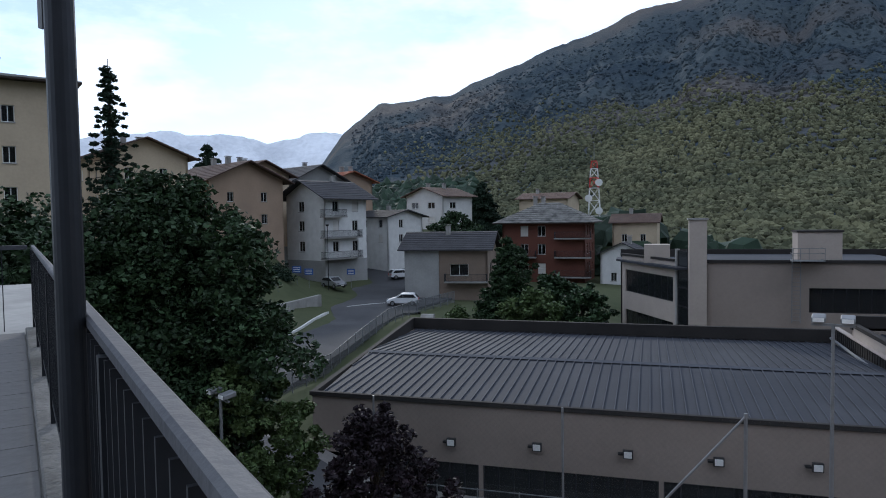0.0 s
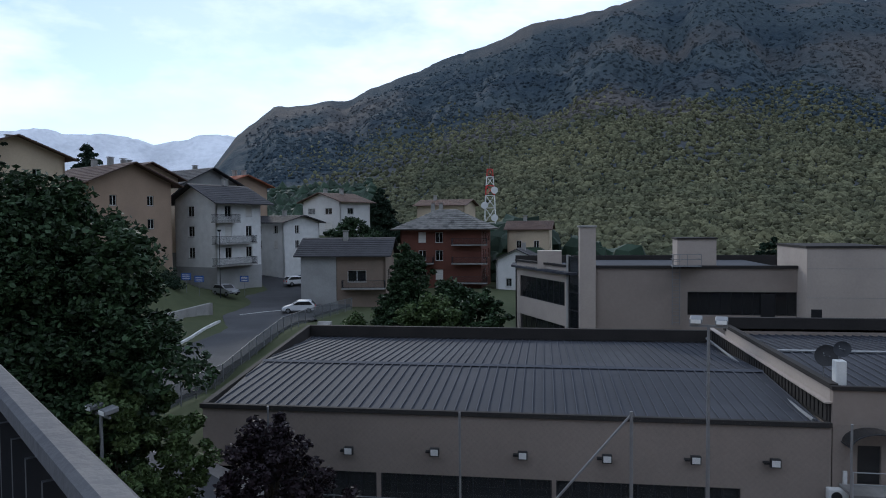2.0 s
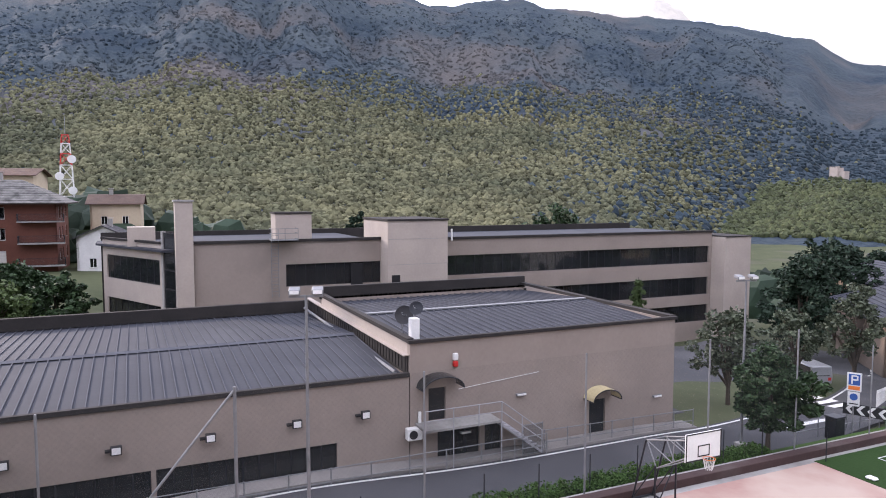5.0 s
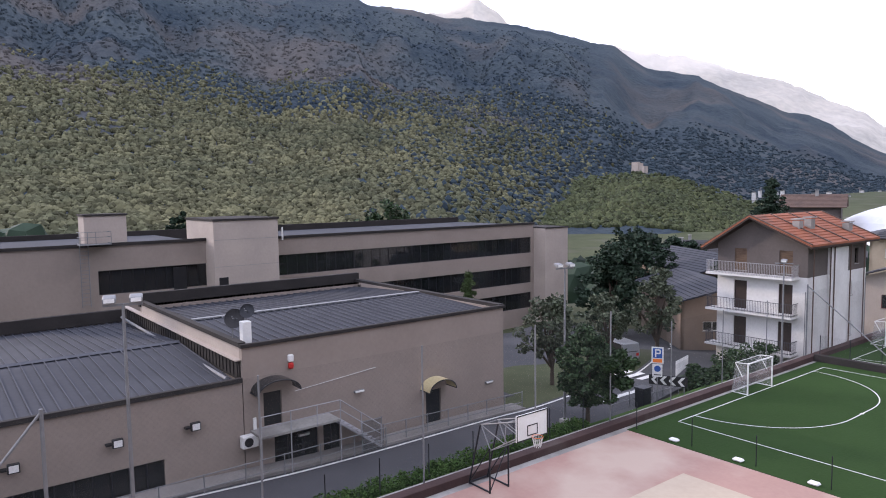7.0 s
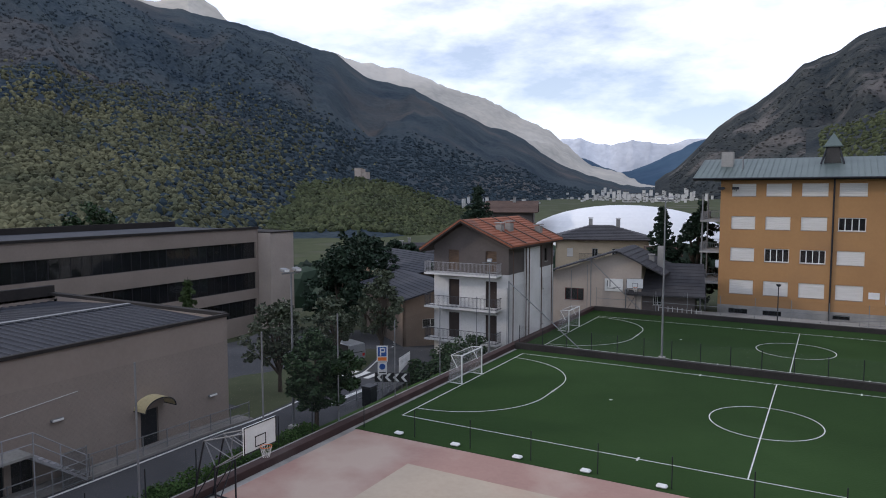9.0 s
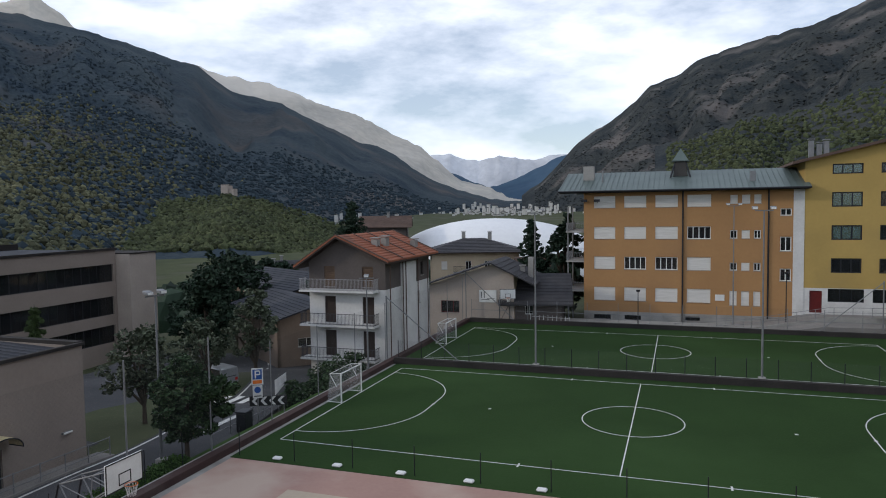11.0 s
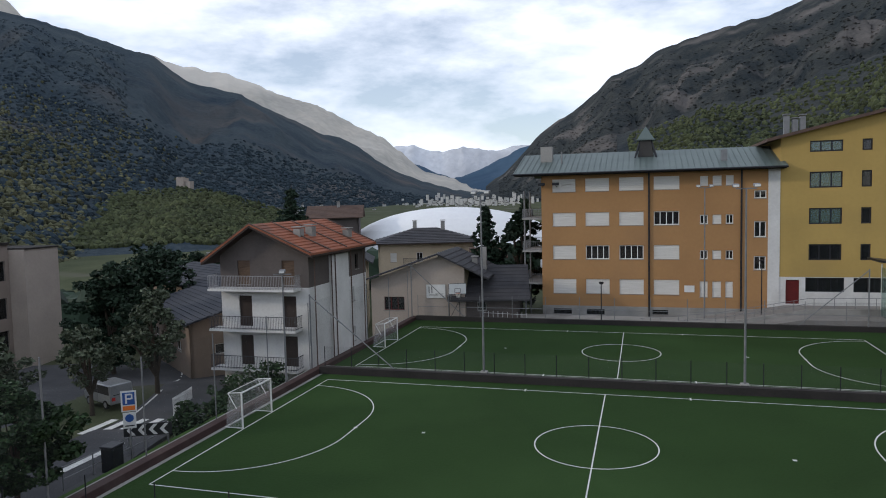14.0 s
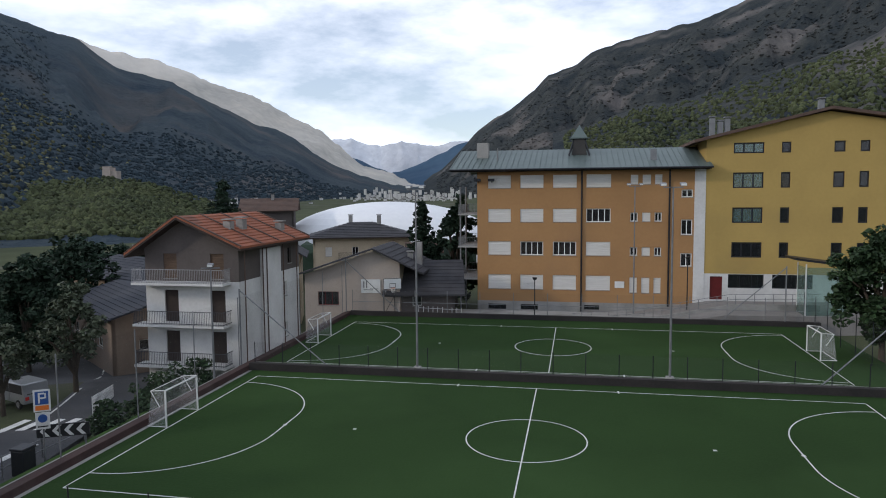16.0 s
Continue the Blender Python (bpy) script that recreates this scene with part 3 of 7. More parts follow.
def spread(lo, hi, fine_lo, fine_hi, step):
    mid = list(np.arange(fine_lo, fine_hi + step, step))
    out_lo = [fine_lo - (fine_lo - lo) * (k / 14) ** 2.2 for k in range(14, 0, -1)]
    out_hi = [fine_hi + step + (hi - fine_hi) * (k / 14) ** 2.2 for k in range(1, 15)]
    return np.array(out_lo + mid + out_hi)


def lowered(X, Y):
    Z = ground_z(X, Y)
    flat = (X > -23) & (X < 26) & (Y > -45) & (Y < 38)
    return np.where(flat, np.minimum(Z, -0.5), Z) - 0.12


tagged(grid("ground", spread(-4300, 4300, -150, 60, 3.0), spread(-4300, 4300, -130, 140, 3.0), lowered, "soil"), "sloping town ground with dry grass and soil", "ground", kind="structure")


def ribbon(name, pts, width, lift, mat, label, category, step=1.5):
    """A strip that follows the ground along a line."""
    P = []
    for (xa, ya), (xb, yb) in zip(pts, pts[1:]):
        n = max(2, int(math.hypot(xb - xa, yb - ya) / step))
        P += [(xa + (xb - xa) * k / n, ya + (yb - ya) * k / n) for k in range(n)]
    P.append(pts[-1])
    P = np.array(P)
    for _ in range(6):
        P[1:-1] = (P[:-2] + 2 * P[1:-1] + P[2:]) / 4
    T = np.gradient(P, axis=0)
    T /= np.linalg.norm(T, axis=1, keepdims=True)
    N = np.stack([-T[:, 1], T[:, 0]], 1)
    verts, faces = [], []
    for p, nn in zip(P, N):
        zc = gz(*p)
        for s in (-1, 1):
            q = p + nn * s * width / 2
            verts.append((q[0], q[1], zc + lift))
        for s in (1, -1):
            q = p + nn * s * width / 2
            verts.append((q[0], q[1], zc + lift - 0.5))
    for k in range(len(P) - 1):
        for e in range(4):
            faces.append((4 * k + e, 4 * k + (e + 1) % 4, 4 * k + 4 + (e + 1) % 4, 4 * k + 4 + e))
    return tagged(raw(name, verts, faces, mat), label, category, kind="structure")


MAIN = [(-24.6, -62), (-24.6, -40), (-24.6, -15), (-25.5, -6), (-27.5, 2), (-30.5, 10), (-34.5, 18), (-42, 27), (-56, 38)]
ribbon("road", MAIN, 5.2, 0.05, "asphalt", "grey asphalt street with worn markings", "road")
ribbon("road", [(-26, -68.5), (-36, -69.0), (-46, -70.0), (-54, -71.2), (-62, -72.4), (-69, -72.8), (-77, -72.0), (-83, -71.0)], 7.2, 0.10, "asphalt", "curving asphalt road climbing towards the houses", "road")
ribbon("road", [(-67, -71.5), (-73, -75), (-82, -78.5), (-92, -81), (-106, -84)], 9.5, 0.09, "asphalt", "asphalt side road at the junction", "road")
ribbon("pavement", [(-27.85, -62), (-27.85, -30), (-27.85, -13)], 1.25, 0.17, "pavement", "pale pavement along the sports hall wall", "pavement")
ribbon("parking", [(-40, -13), (-40.5, 8), (-46, 22)], 19.5, 0.02, "asphalt", "asphalt car park below the school", "road")


def offset(pts, d):
    P = np.array(pts, float)
    T = np.gradient(P, axis=0)
    T /= np.linalg.norm(T, axis=1, keepdims=True)
    return (P + np.stack([-T[:, 1], T[:, 0]], 1) * d).tolist()


ribbon("road_marking", offset(MAIN[:4], 2.3), 0.14, 0.058, "line", "white edge line on the street", "road marking")
ribbon("road_marking", offset(MAIN[4:8], 2.3), 0.14, 0.058, "line", "white edge line on the street", "road marking")
ribbon("road_marking", [(-40, -72.4), (-47, -73.4), (-54, -74.4), (-61, -75.6), (-66, -77.0)], 0.18, 0.125, "line", "white edge line on the climbing road", "road marking")
ribbon("road_marking", [(-72, -77.5), (-76, -74.6), (-77.5, -71.6), (-76.5, -69.4)], 0.16, 0.122, "line", "white centre line at the junction", "road marking")
zebra = thing("crosswalk", (-28, -0.5, gz(-28, -0.5) + 0.055), "white zebra crossing painted on the street", "crosswalk", kind="structure")
for k in range(5):
    x = -30.0 + k * 0.95
    z = gz(-28, -0.5) + 0.06
    part("stripe", one(box, x, x + 0.5, -1.9 + k * 0.25, 0.9 + k * 0.25, z, z + 0.008), "line", zebra)
zstop = gz(-25.4, -6) + 0.06
solid("road_marking", one(box, -25.6, -25.15, -8.5, -3.5, zstop, zstop + 0.01), "line", "broad white stop line on the street", "road marking", kind="structure")

# ---- pitches and court ----
solid("court_base", one(box, -20.2, 24, -45, 38, -0.6, -0.02), "concrete", "concrete base under the sports courts", "platform", kind="structure")
solid("basketball_court", one(box, -19.75, 24, -45, -12.6, -0.018, 0.0), "court", "worn faded red sports court", "sports court", kind="structure")
solid("court_panel", one(box, -14.6, 18, -42, -15.4, 0.004, 0.008), "court_in", "faded beige panel on the court", "sports court", kind="structure")
solid("football_pitch", one(box, -19.9, 24, -12.55, 10.3, -0.018, 0.004), "turf", "green artificial turf football pitch", "pitch", kind="structure")
solid("football_pitch", one(box, -20.2, 24, 11.5, 32.5, -0.018, 0.004), "turf", "green artificial turf football pitch behind the first", "pitch", kind="structure")


def pitch_lines(cx, cy, hx, hy, label):
    """White line markings: sides, halfway line, centre circle, goal arcs and spots."""
    t = thing("pitch_markings", (cx, cy, 0.006), label, "line marking", kind="structure")
    z0, z1, w = 0.006, 0.010, 0.065
    for y in (cy - hy, cy + hy):
        part("touchline", one(box, cx - hx, cx + hx, y - w / 2, y + w / 2, z0, z1), "line", t)
    for x in (cx - hx, cx + hx):
        part("goal_line", one(box, x - w / 2, x + w / 2, cy - hy + w / 2, cy + hy - w / 2, z0, z1), "line", t)
    part("halfway_line", one(box, cx - w / 2, cx + w / 2, cy - hy + w / 2, cy + hy - w / 2, z0, z1), "line", t)

    def arc(px, py, r, a0, a1, n=48):
        bm = B()
        for k in range(n):
            a, b = a0 + (a1 - a0) * k / n, a0 + (a1 - a0) * (k + 1) / n
            q = [(px + rr * math.cos(c), py + rr * math.sin(c)) for c, rr in ((a, r - w / 2), (b, r - w / 2), (b, r + w / 2), (a, r + w / 2))]
            prism(bm, q, z0 + 0.001, z1 + 0.001, "z")
        return bm
    part("centre_circle", arc(cx, cy, 3.0, 0, 2 * math.pi), "line", t)
    for s in (-1, 1):
        gx = cx + s * hx
        for q in (-1, 1):
            a = math.pi / 2 * q if s < 0 else math.pi - math.pi / 2 * q
            part("goal_arc", arc(gx, cy + q * 1.5, 6.0, a, 0 if s < 0 else math.pi, 20), "line", t)
        part("goal_area_line", one(box, gx - s * 6 - w / 2, gx - s * 6 + w / 2, cy - 1.5, cy + 1.5, z0 + 0.001, z1 + 0.001), "line", t)
        part("penalty_spot", one(box, gx - s * 9.9 - 0.09, gx - s * 9.9 + 0.09, cy - 0.09, cy + 0.09, z0, z1), "line", t)
        part("penalty_spot", one(box, gx - s * 6 - 0.1, gx - s * 6 + 0.1, cy - 0.1, cy + 0.1, z0 + 0.003, z1 + 0.003), "line", t)
    for y in (cy - hy, cy + hy):
        for x in (cx - 5, cx + 5):
            part("substitution_mark", one(box, x - 0.05, x + 0.05, y - 0.25, y + 0.25, z0 + 0.001, z1 + 0.001), "line", t)


pitch_lines(0.0, -0.2, 18.85, 9.1, "white lines of the nearer pitch")
pitch_lines(0.6, 20.95, 19.1, 8.05, "white lines of the farther pitch")
for a, b, c, d, h, m, n in ((-20.75, -20.2, -45, 33, 0.35, "kerb_red", "low dark red wall beside the street"),
                            (-21.3, -20.75, -45, 33, 0.12, "concrete", "concrete kerb outside the red wall")):
    solid("border_wall", one(box, a, b, c, d, -1.6, h), m, n, "low wall", kind="structure", bevel=0.02)
solid("border_wall", one(box, -20.2, 24, 10.3, 10.75, -0.5, 0.5), "parapet", "low dark wall between the two pitches", "low wall", kind="structure", bevel=0.02)
solid("border_wall", one(box, -20.2, 24, 10.75, 11.5, -0.5, 0.32), "concrete", "concrete ledge between the two pitches", "low wall", kind="structure", bevel=0.02)
solid("border_wall", one(box, -20.2, 24, 32.5, 32.9, -0.6, 0.45), "parapet", "low dark wall behind the farther pitch", "low wall", kind="structure", bevel=0.02)
solid("grass_verge", one(box, -22.1, -21.3, -45, 2, -1.0, -0.15), "grass", "strip of grass between kerb and street", "grass", kind="stuff")


# ---- mountains ----
EYE = Vector((3.0, -43.0, 13.1))


def interp(pts, a):
    p = sorted(pts)
    return float(np.interp(a, [q[0] for q in p], [q[1] for q in p]))


def mountain(name, crest, r0, r1, foot, mat, label, power=1.0, rough=0.10, na=220, ns=60, seed=0.0, gully=5.0, jag=0.35, calm=0.0):
    """A valley flank: slopes up from radius r0 to a crest at r1. crest: azimuth (degrees left of +y) and elevation."""
    azs = np.linspace(min(c[0] for c in crest), max(c[0] for c in crest), na)
    verts = []
    for a in azs:
        el = interp(crest, a) + jag * noise.fractal(Vector((a * 0.22, seed, 3.1)), 0.7, 2.1, 5)
        rr1 = r1(a) if callable(r1) else r1
        rr0 = r0(a) if callable(r0) else r0
        top = EYE.z + rr1 * math.tan(radians(el))
        ft = foot(a) if callable(foot) else foot
        for k in range(ns + 1):
            s = k / ns
            r = rr0 + (rr1 - rr0) * s
            x, y = EYE.x - r * math.sin(radians(a)), EYE.y + r * math.cos(radians(a))
            sh = s ** power
            n1 = noise.fractal(Vector((a * gully * 0.02 + seed, s * 1.3, seed)), 0.8, 2.0, 6)
            n2 = noise.fractal(Vector((x / 260 + seed, y / 260, 0)), 0.8, 2.0, 5)
            z = ft + (top - ft) * sh + (top - ft) * rough * (n1 + 0.6 * n2) * math.sin(math.pi * min(1, s * 1.02)) * (min(1.0, s / calm) ** 2 if calm else 1.0)
            lim = EYE.z + r * math.tan(radians(el - 0.15 * (1 - s)))
            verts.append((x, y, min(z, lim) if s > 0.3 else z))
        r = rr1 + 500
        verts.append((EYE.x - r * math.sin(radians(a)), EYE.y + r * math.cos(radians(a)), top - 400))
    m = ns + 2
    faces = [(i * m + k, (i + 1) * m + k, (i + 1) * m + k + 1, i * m + k + 1) for i in range(na - 1) for k in range(m - 1)]
    return tagged(raw(name, verts, faces, mat, True), label, "mountain", kind="structure"), np.array(verts).reshape(na, m, 3), azs


# The slope colour itself holds this flank's shade and blue haze.
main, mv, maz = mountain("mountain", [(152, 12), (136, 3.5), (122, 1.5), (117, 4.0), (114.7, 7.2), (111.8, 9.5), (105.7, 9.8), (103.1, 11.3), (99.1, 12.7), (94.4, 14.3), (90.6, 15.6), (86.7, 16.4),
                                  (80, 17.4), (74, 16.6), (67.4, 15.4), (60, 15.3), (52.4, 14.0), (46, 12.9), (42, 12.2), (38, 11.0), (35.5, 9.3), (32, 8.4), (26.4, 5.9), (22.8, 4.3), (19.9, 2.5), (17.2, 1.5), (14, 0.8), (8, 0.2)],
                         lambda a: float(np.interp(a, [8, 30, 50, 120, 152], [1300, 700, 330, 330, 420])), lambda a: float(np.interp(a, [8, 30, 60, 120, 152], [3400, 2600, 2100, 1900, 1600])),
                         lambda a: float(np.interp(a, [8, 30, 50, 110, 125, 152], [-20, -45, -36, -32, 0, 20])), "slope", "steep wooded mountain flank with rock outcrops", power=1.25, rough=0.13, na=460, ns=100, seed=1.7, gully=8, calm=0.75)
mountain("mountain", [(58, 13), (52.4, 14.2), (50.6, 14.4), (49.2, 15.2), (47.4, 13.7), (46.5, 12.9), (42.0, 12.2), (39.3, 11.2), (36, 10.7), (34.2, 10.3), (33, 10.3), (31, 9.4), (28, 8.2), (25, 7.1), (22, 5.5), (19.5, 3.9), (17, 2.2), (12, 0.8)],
         3000, 4000, 0, "bare", "distant bare rocky peaks, sunlight put into their pale colour", power=0.9, rough=0.12, na=240, ns=40, seed=5.2, jag=0.5)
mountain("mountain", [(24, 5.4), (21, 4.3), (18, 2.9), (15.3, 1.4), (13.9, 1.8), (11.6, 3.0), (9.6, 3.9), (6, 4.5), (0, 4.6)], 3500, 4300, -10, "far_blue", "far valley end with haze put into its blue colour", power=0.9, rough=0.08, na=120, ns=20, seed=8.3, jag=0.3)
mountain("mountain", [(20, 4.2), (18.2, 4.5), (16, 4.0), (14.4, 4.3), (11, 3.9), (9, 4.2), (5, 4)], 4300, 4600, 0, "snowy", "pale snow-dusted range at the valley end", power=0.9, rough=0.1, na=80, ns=16, seed=11.0, jag=0.4)
# Dark crag colour stands in for shade on this flank.
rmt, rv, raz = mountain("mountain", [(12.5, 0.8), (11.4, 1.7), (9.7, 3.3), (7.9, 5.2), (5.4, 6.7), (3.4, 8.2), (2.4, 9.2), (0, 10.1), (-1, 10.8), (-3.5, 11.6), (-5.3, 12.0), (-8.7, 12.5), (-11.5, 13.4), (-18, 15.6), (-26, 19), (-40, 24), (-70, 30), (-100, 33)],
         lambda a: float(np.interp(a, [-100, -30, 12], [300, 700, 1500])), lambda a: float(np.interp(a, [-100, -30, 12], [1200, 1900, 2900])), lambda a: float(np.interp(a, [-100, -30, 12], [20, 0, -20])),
         "crag", "craggy mountain flank with scrub, shade put into its dark colour", power=1.0, rough=0.12, na=300, ns=70, seed=14.1, gully=9, jag=0.35)
hl2, lv, laz = mountain("hill", [(2, 4.6), (-2, 5.4), (-5.4, 6.6), (-10.4, 7.2), (-12.4, 8.4), (-16.6, 9.2), (-19.5, 10.4), (-22.4, 11.6), (-30, 13), (-45, 15)],
         260, 620, 4, "crag", "rocky terraced hill with scrub and grass", power=1.0, rough=0.10, na=160, ns=40, seed=17.4, gully=12, jag=0.5)
hill, hv, haz = mountain("hill", [(56, -1.4), (50, 1.0), (44, 1.0), (40, 1.0), (37.5, 1.2), (36, 1.3), (34, 1.0), (31, 0.2), (28, -1.2), (25, -2)], 480, 860, -40, "slope", "wooded castle hill in the valley", power=0.9, rough=0.06, na=140, ns=40, seed=20.2, gully=8, jag=0.15)
# Backlit here, so the pale snow colour also supplies its sunlit look.
mountain("mountain", [(142, 4), (134, 6.3), (128, 6.8), (123.3, 6.7), (120.7, 6.1), (118, 6.9), (115, 7.1), (110, 6)], 3800, 4500, 0, "snowy", "far snowy mountain range, sunlight put into its pale colour", power=0.9, rough=0.12, na=90, ns=24, seed=23.0, jag=0.45)


def ico(sub=1):
    bm = bmesh.new()
    bmesh.ops.create_icosphere(bm, subdivisions=sub, radius=1.0)
    v = np.array([x.co[:] for x in bm.verts])
    f = np.array([[q.index for q in x.verts] for x in bm.faces])
    bm.free()
    return v, f


def woods(name, places, sizes, mat, label, sub=1, seed=1, tall=1.0):
    """Many uneven tree crowns in one mesh."""
    rng = np.random.default_rng(seed)
    v, f = ico(sub)
    n = len(places)
    j = 1 + rng.uniform(-0.28, 0.28, (n, len(v), 1))
    V = v[None] * j * np.stack([sizes, sizes, sizes * rng.uniform(0.8, 1.35, n) * tall], -1)[:, None, :] + places[:, None, :]
    F = f[None] + (np.arange(n) * len(v))[:, None, None]
    me = bpy.data.meshes.new(name)
    me.from_pydata(V.reshape(-1, 3).tolist(), [], F.reshape(-1, 3).tolist())
    me.materials.append(M[mat])
    return tagged(new(name, me), label, "forest", kind="stuff")


def scatter(grid_v, azs, n, lo, hi, a_lo, a_hi, seed, limit=None):
    rng = np.random.default_rng(seed)
    na, m, _ = grid_v.shape
    out = []
    i_lo, i_hi = np.searchsorted(azs, a_lo), min(np.searchsorted(azs, a_hi), na - 2)
    while len(out) < n:
        i, s = rng.integers(i_lo, i_hi), (1 - rng.uniform(0, 1) ** 0.7) * (hi - lo) + lo
        k = s * (m - 2)
        k0 = int(k)
        p = grid_v[i, k0] * (1 - (k - k0)) + grid_v[i, k0 + 1] * (k - k0)
        q = grid_v[i + 1, k0] * (1 - (k - k0)) + grid_v[i + 1, k0 + 1] * (k - k0)
        u = rng.uniform()
        out.append(p * (1 - u) + q * u)
    return np.array(out)


rng = np.random.default_rng(4)
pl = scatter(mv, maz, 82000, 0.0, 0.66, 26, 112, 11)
# Crowns thin out along the edge of the painted sunlight, upwards and sideways.
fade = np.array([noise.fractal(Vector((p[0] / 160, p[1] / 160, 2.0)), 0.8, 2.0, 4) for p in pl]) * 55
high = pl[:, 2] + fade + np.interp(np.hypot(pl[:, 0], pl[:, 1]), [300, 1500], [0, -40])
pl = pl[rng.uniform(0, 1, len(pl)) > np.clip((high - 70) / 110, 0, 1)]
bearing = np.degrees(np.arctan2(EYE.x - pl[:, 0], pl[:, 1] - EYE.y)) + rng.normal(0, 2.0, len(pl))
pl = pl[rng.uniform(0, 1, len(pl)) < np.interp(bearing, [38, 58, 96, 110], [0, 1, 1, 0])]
woods("forest", pl + [0, 0, 1], rng.uniform(1.5, 3.3, len(pl)), "forest", "deciduous forest on the lower slope, sunlight put into its colour", 1, 2)
# Upper crowns share the slope colour with its painted shade.
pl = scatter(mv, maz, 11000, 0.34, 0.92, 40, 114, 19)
woods("forest", pl + [0, 0, 0], rng.uniform(2.0, 4.6, len(pl)), "slope", "conifers scattered on the upper slope, shade put into their colour", 1, 9, 0.9)
pl = scatter(mv, maz, 3500, 0.0, 0.3, 104, 124, 12)
woods("forest", pl + [0, 0, 2], rng.uniform(4, 8, len(pl)), "leaf_dark", "dark forest at the mountain foot", 1, 3)
# The pines colour carries the shade and haze of the valley side.
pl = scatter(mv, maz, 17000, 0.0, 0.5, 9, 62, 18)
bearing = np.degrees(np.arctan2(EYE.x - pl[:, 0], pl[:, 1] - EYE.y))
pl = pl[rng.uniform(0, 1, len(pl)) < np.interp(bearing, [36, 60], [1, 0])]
woods("forest", pl + [0, 0, 0], rng.uniform(2.0, 5.0, len(pl)), "pines", "forest along the valley side, shade and haze in its colour", 1, 5, 0.8)
pl = scatter(hv, haz, 10000, 0.25, 0.99, 26, 55, 14)
woods("forest", pl + [0, 0, 0.5], rng.uniform(1.4, 3.4, len(pl)), "scrub", "olive green scrub on the castle hill", 1, 6)
pl = scatter(rv, raz, 8000, 0.0, 0.9, -32, 11, 15)
woods("forest", pl, rng.uniform(2.0, 5.0, len(pl)), "crag", "patchy scrub on the craggy mountain, in its shade-dark colour", 1, 7, 0.5)
pl = scatter(lv, laz, 7000, 0.1, 0.95, -34, 1, 16)
woods("forest", pl, rng.uniform(0.8, 2.0, len(pl)), "scrub", "light scrub on the terraced hill", 1, 8)


# ---- sports hall ----
def ribbed_roof(parent, x0, x1, z0, z1, y0, y1, step, name="roof_slope", splay=(0.0, 0.0)):
    """A sheet-metal slope from (x0, z0) to (x1, z1) with standing seams across the fall."""
    bm = B()
    s0, s1 = splay
    prism(bm, [(x0, y0 - s0), (x0, y1), (x1, y1), (x1, y0 - s1)], -0.12, 0.0, "z", Matrix(((1, 0, 0, 0), (0, 1, 0, 0), ((z1 - z0) / (x1 - x0), 0, 1, z0 - x0 * (z1 - z0) / (x1 - x0)), (0, 0, 0, 1))))
    r = part(name, bm, "metal_roof", parent)
    n = int((y1 - y0) / step)
    bm = B()
    for k in range(1, int(max(s0, s1) / step) + 1):
        y, f = y0 - k * step, min(1.0, max(0.0, (k * step - s0) / (s1 - s0)))
        a, b = (f, 1.0) if s1 > s0 else (0.0, f)
        xa, xb, za, zb = x0 + (x1 - x0) * a, x0 + (x1 - x0) * b, z0 + (z1 - z0) * a, z0 + (z1 - z0) * b
        if b - a > 0.02:
            prism(bm, [(xa, za + 0.002), (xb, zb + 0.002), (xb, zb + 0.07), (xa, za + 0.07)], y, y + 0.045, "y")
    for k in range(n + 1):
        y = y0 + 0.03 + (y1 - y0 - 0.1) * k / n
        prism(bm, [(x0, z0 + 0.002), (x1, z1 + 0.002), (x1, z1 + 0.07), (x0, z0 + 0.07)], y, y + 0.045, "y")
    s = link("seams", bm, "rib")
    s.parent = r
    return r


gym = thing("sports_hall", (-39, -45, -0.5), "beige rendered sports hall with grey ribbed metal roof", "building")
bm = B()
glz = [(0.6, 8.7, 0.15, 1.9), (8.9, 16.9, 0.15, 1.9), (17.1, 25.1, 0.15, 1.9)]
wall(bm, Matrix.Translation((-28.5, -59.5, -0.6)) @ Matrix(((0, -1, 0, 0), (1, 0, 0, 0), (0, 0, 1, 0), (0, 0, 0, 1))), 28.8, 4.75, glz, 0.35)
part("front_wall", bm, "plaster", gym)
wmx = Matrix.Translation((-28.5, -59.5, -0.6)) @ Matrix(((0, -1, 0, 0), (1, 0, 0, 0), (0, 0, 1, 0), (0, 0, 0, 1)))
for h in glz:
    window(gym, wmx, h, bars=int((h[1] - h[0]) / 0.75), mat="dark_metal", name="strip_window", sill=False)
part("side_wall", one(prism, [(-28.86, -59.5), (-28.86, -59.15), (-50, -61.3), (-50, -61.65)], -0.6, 4.03, "z"), "plaster", gym)
part("back_wall", one(box, -50.3, -50, -61.65, -30.7, -0.6, 4.1), "plaster", gym)
ribbed_roof(gym, -28.6, -37.0, 4.2, 4.72, -59.1, -31.0, 0.52, splay=(0.0, 0.85))
ribbed_roof(gym, -50.0, -37.0, 4.05, 4.72, -59.1, -31.0, 0.52, splay=(2.15, 0.85))
part("ridge_cap", one(prism, [(-37.3, 4.76), (-36.7, 4.76), (-37.0, 4.84)], -59.9, -31.0), "rib", gym)
part("front_fascia", one(box, -28.62, -28.38, -59.6, -30.7, 4.14, 4.36), "parapet", gym, bevel=0.015)
part("back_parapet", one(box, -50.4, -50.0, -61.75, -30.7, 4.0, 4.95), "parapet", gym)
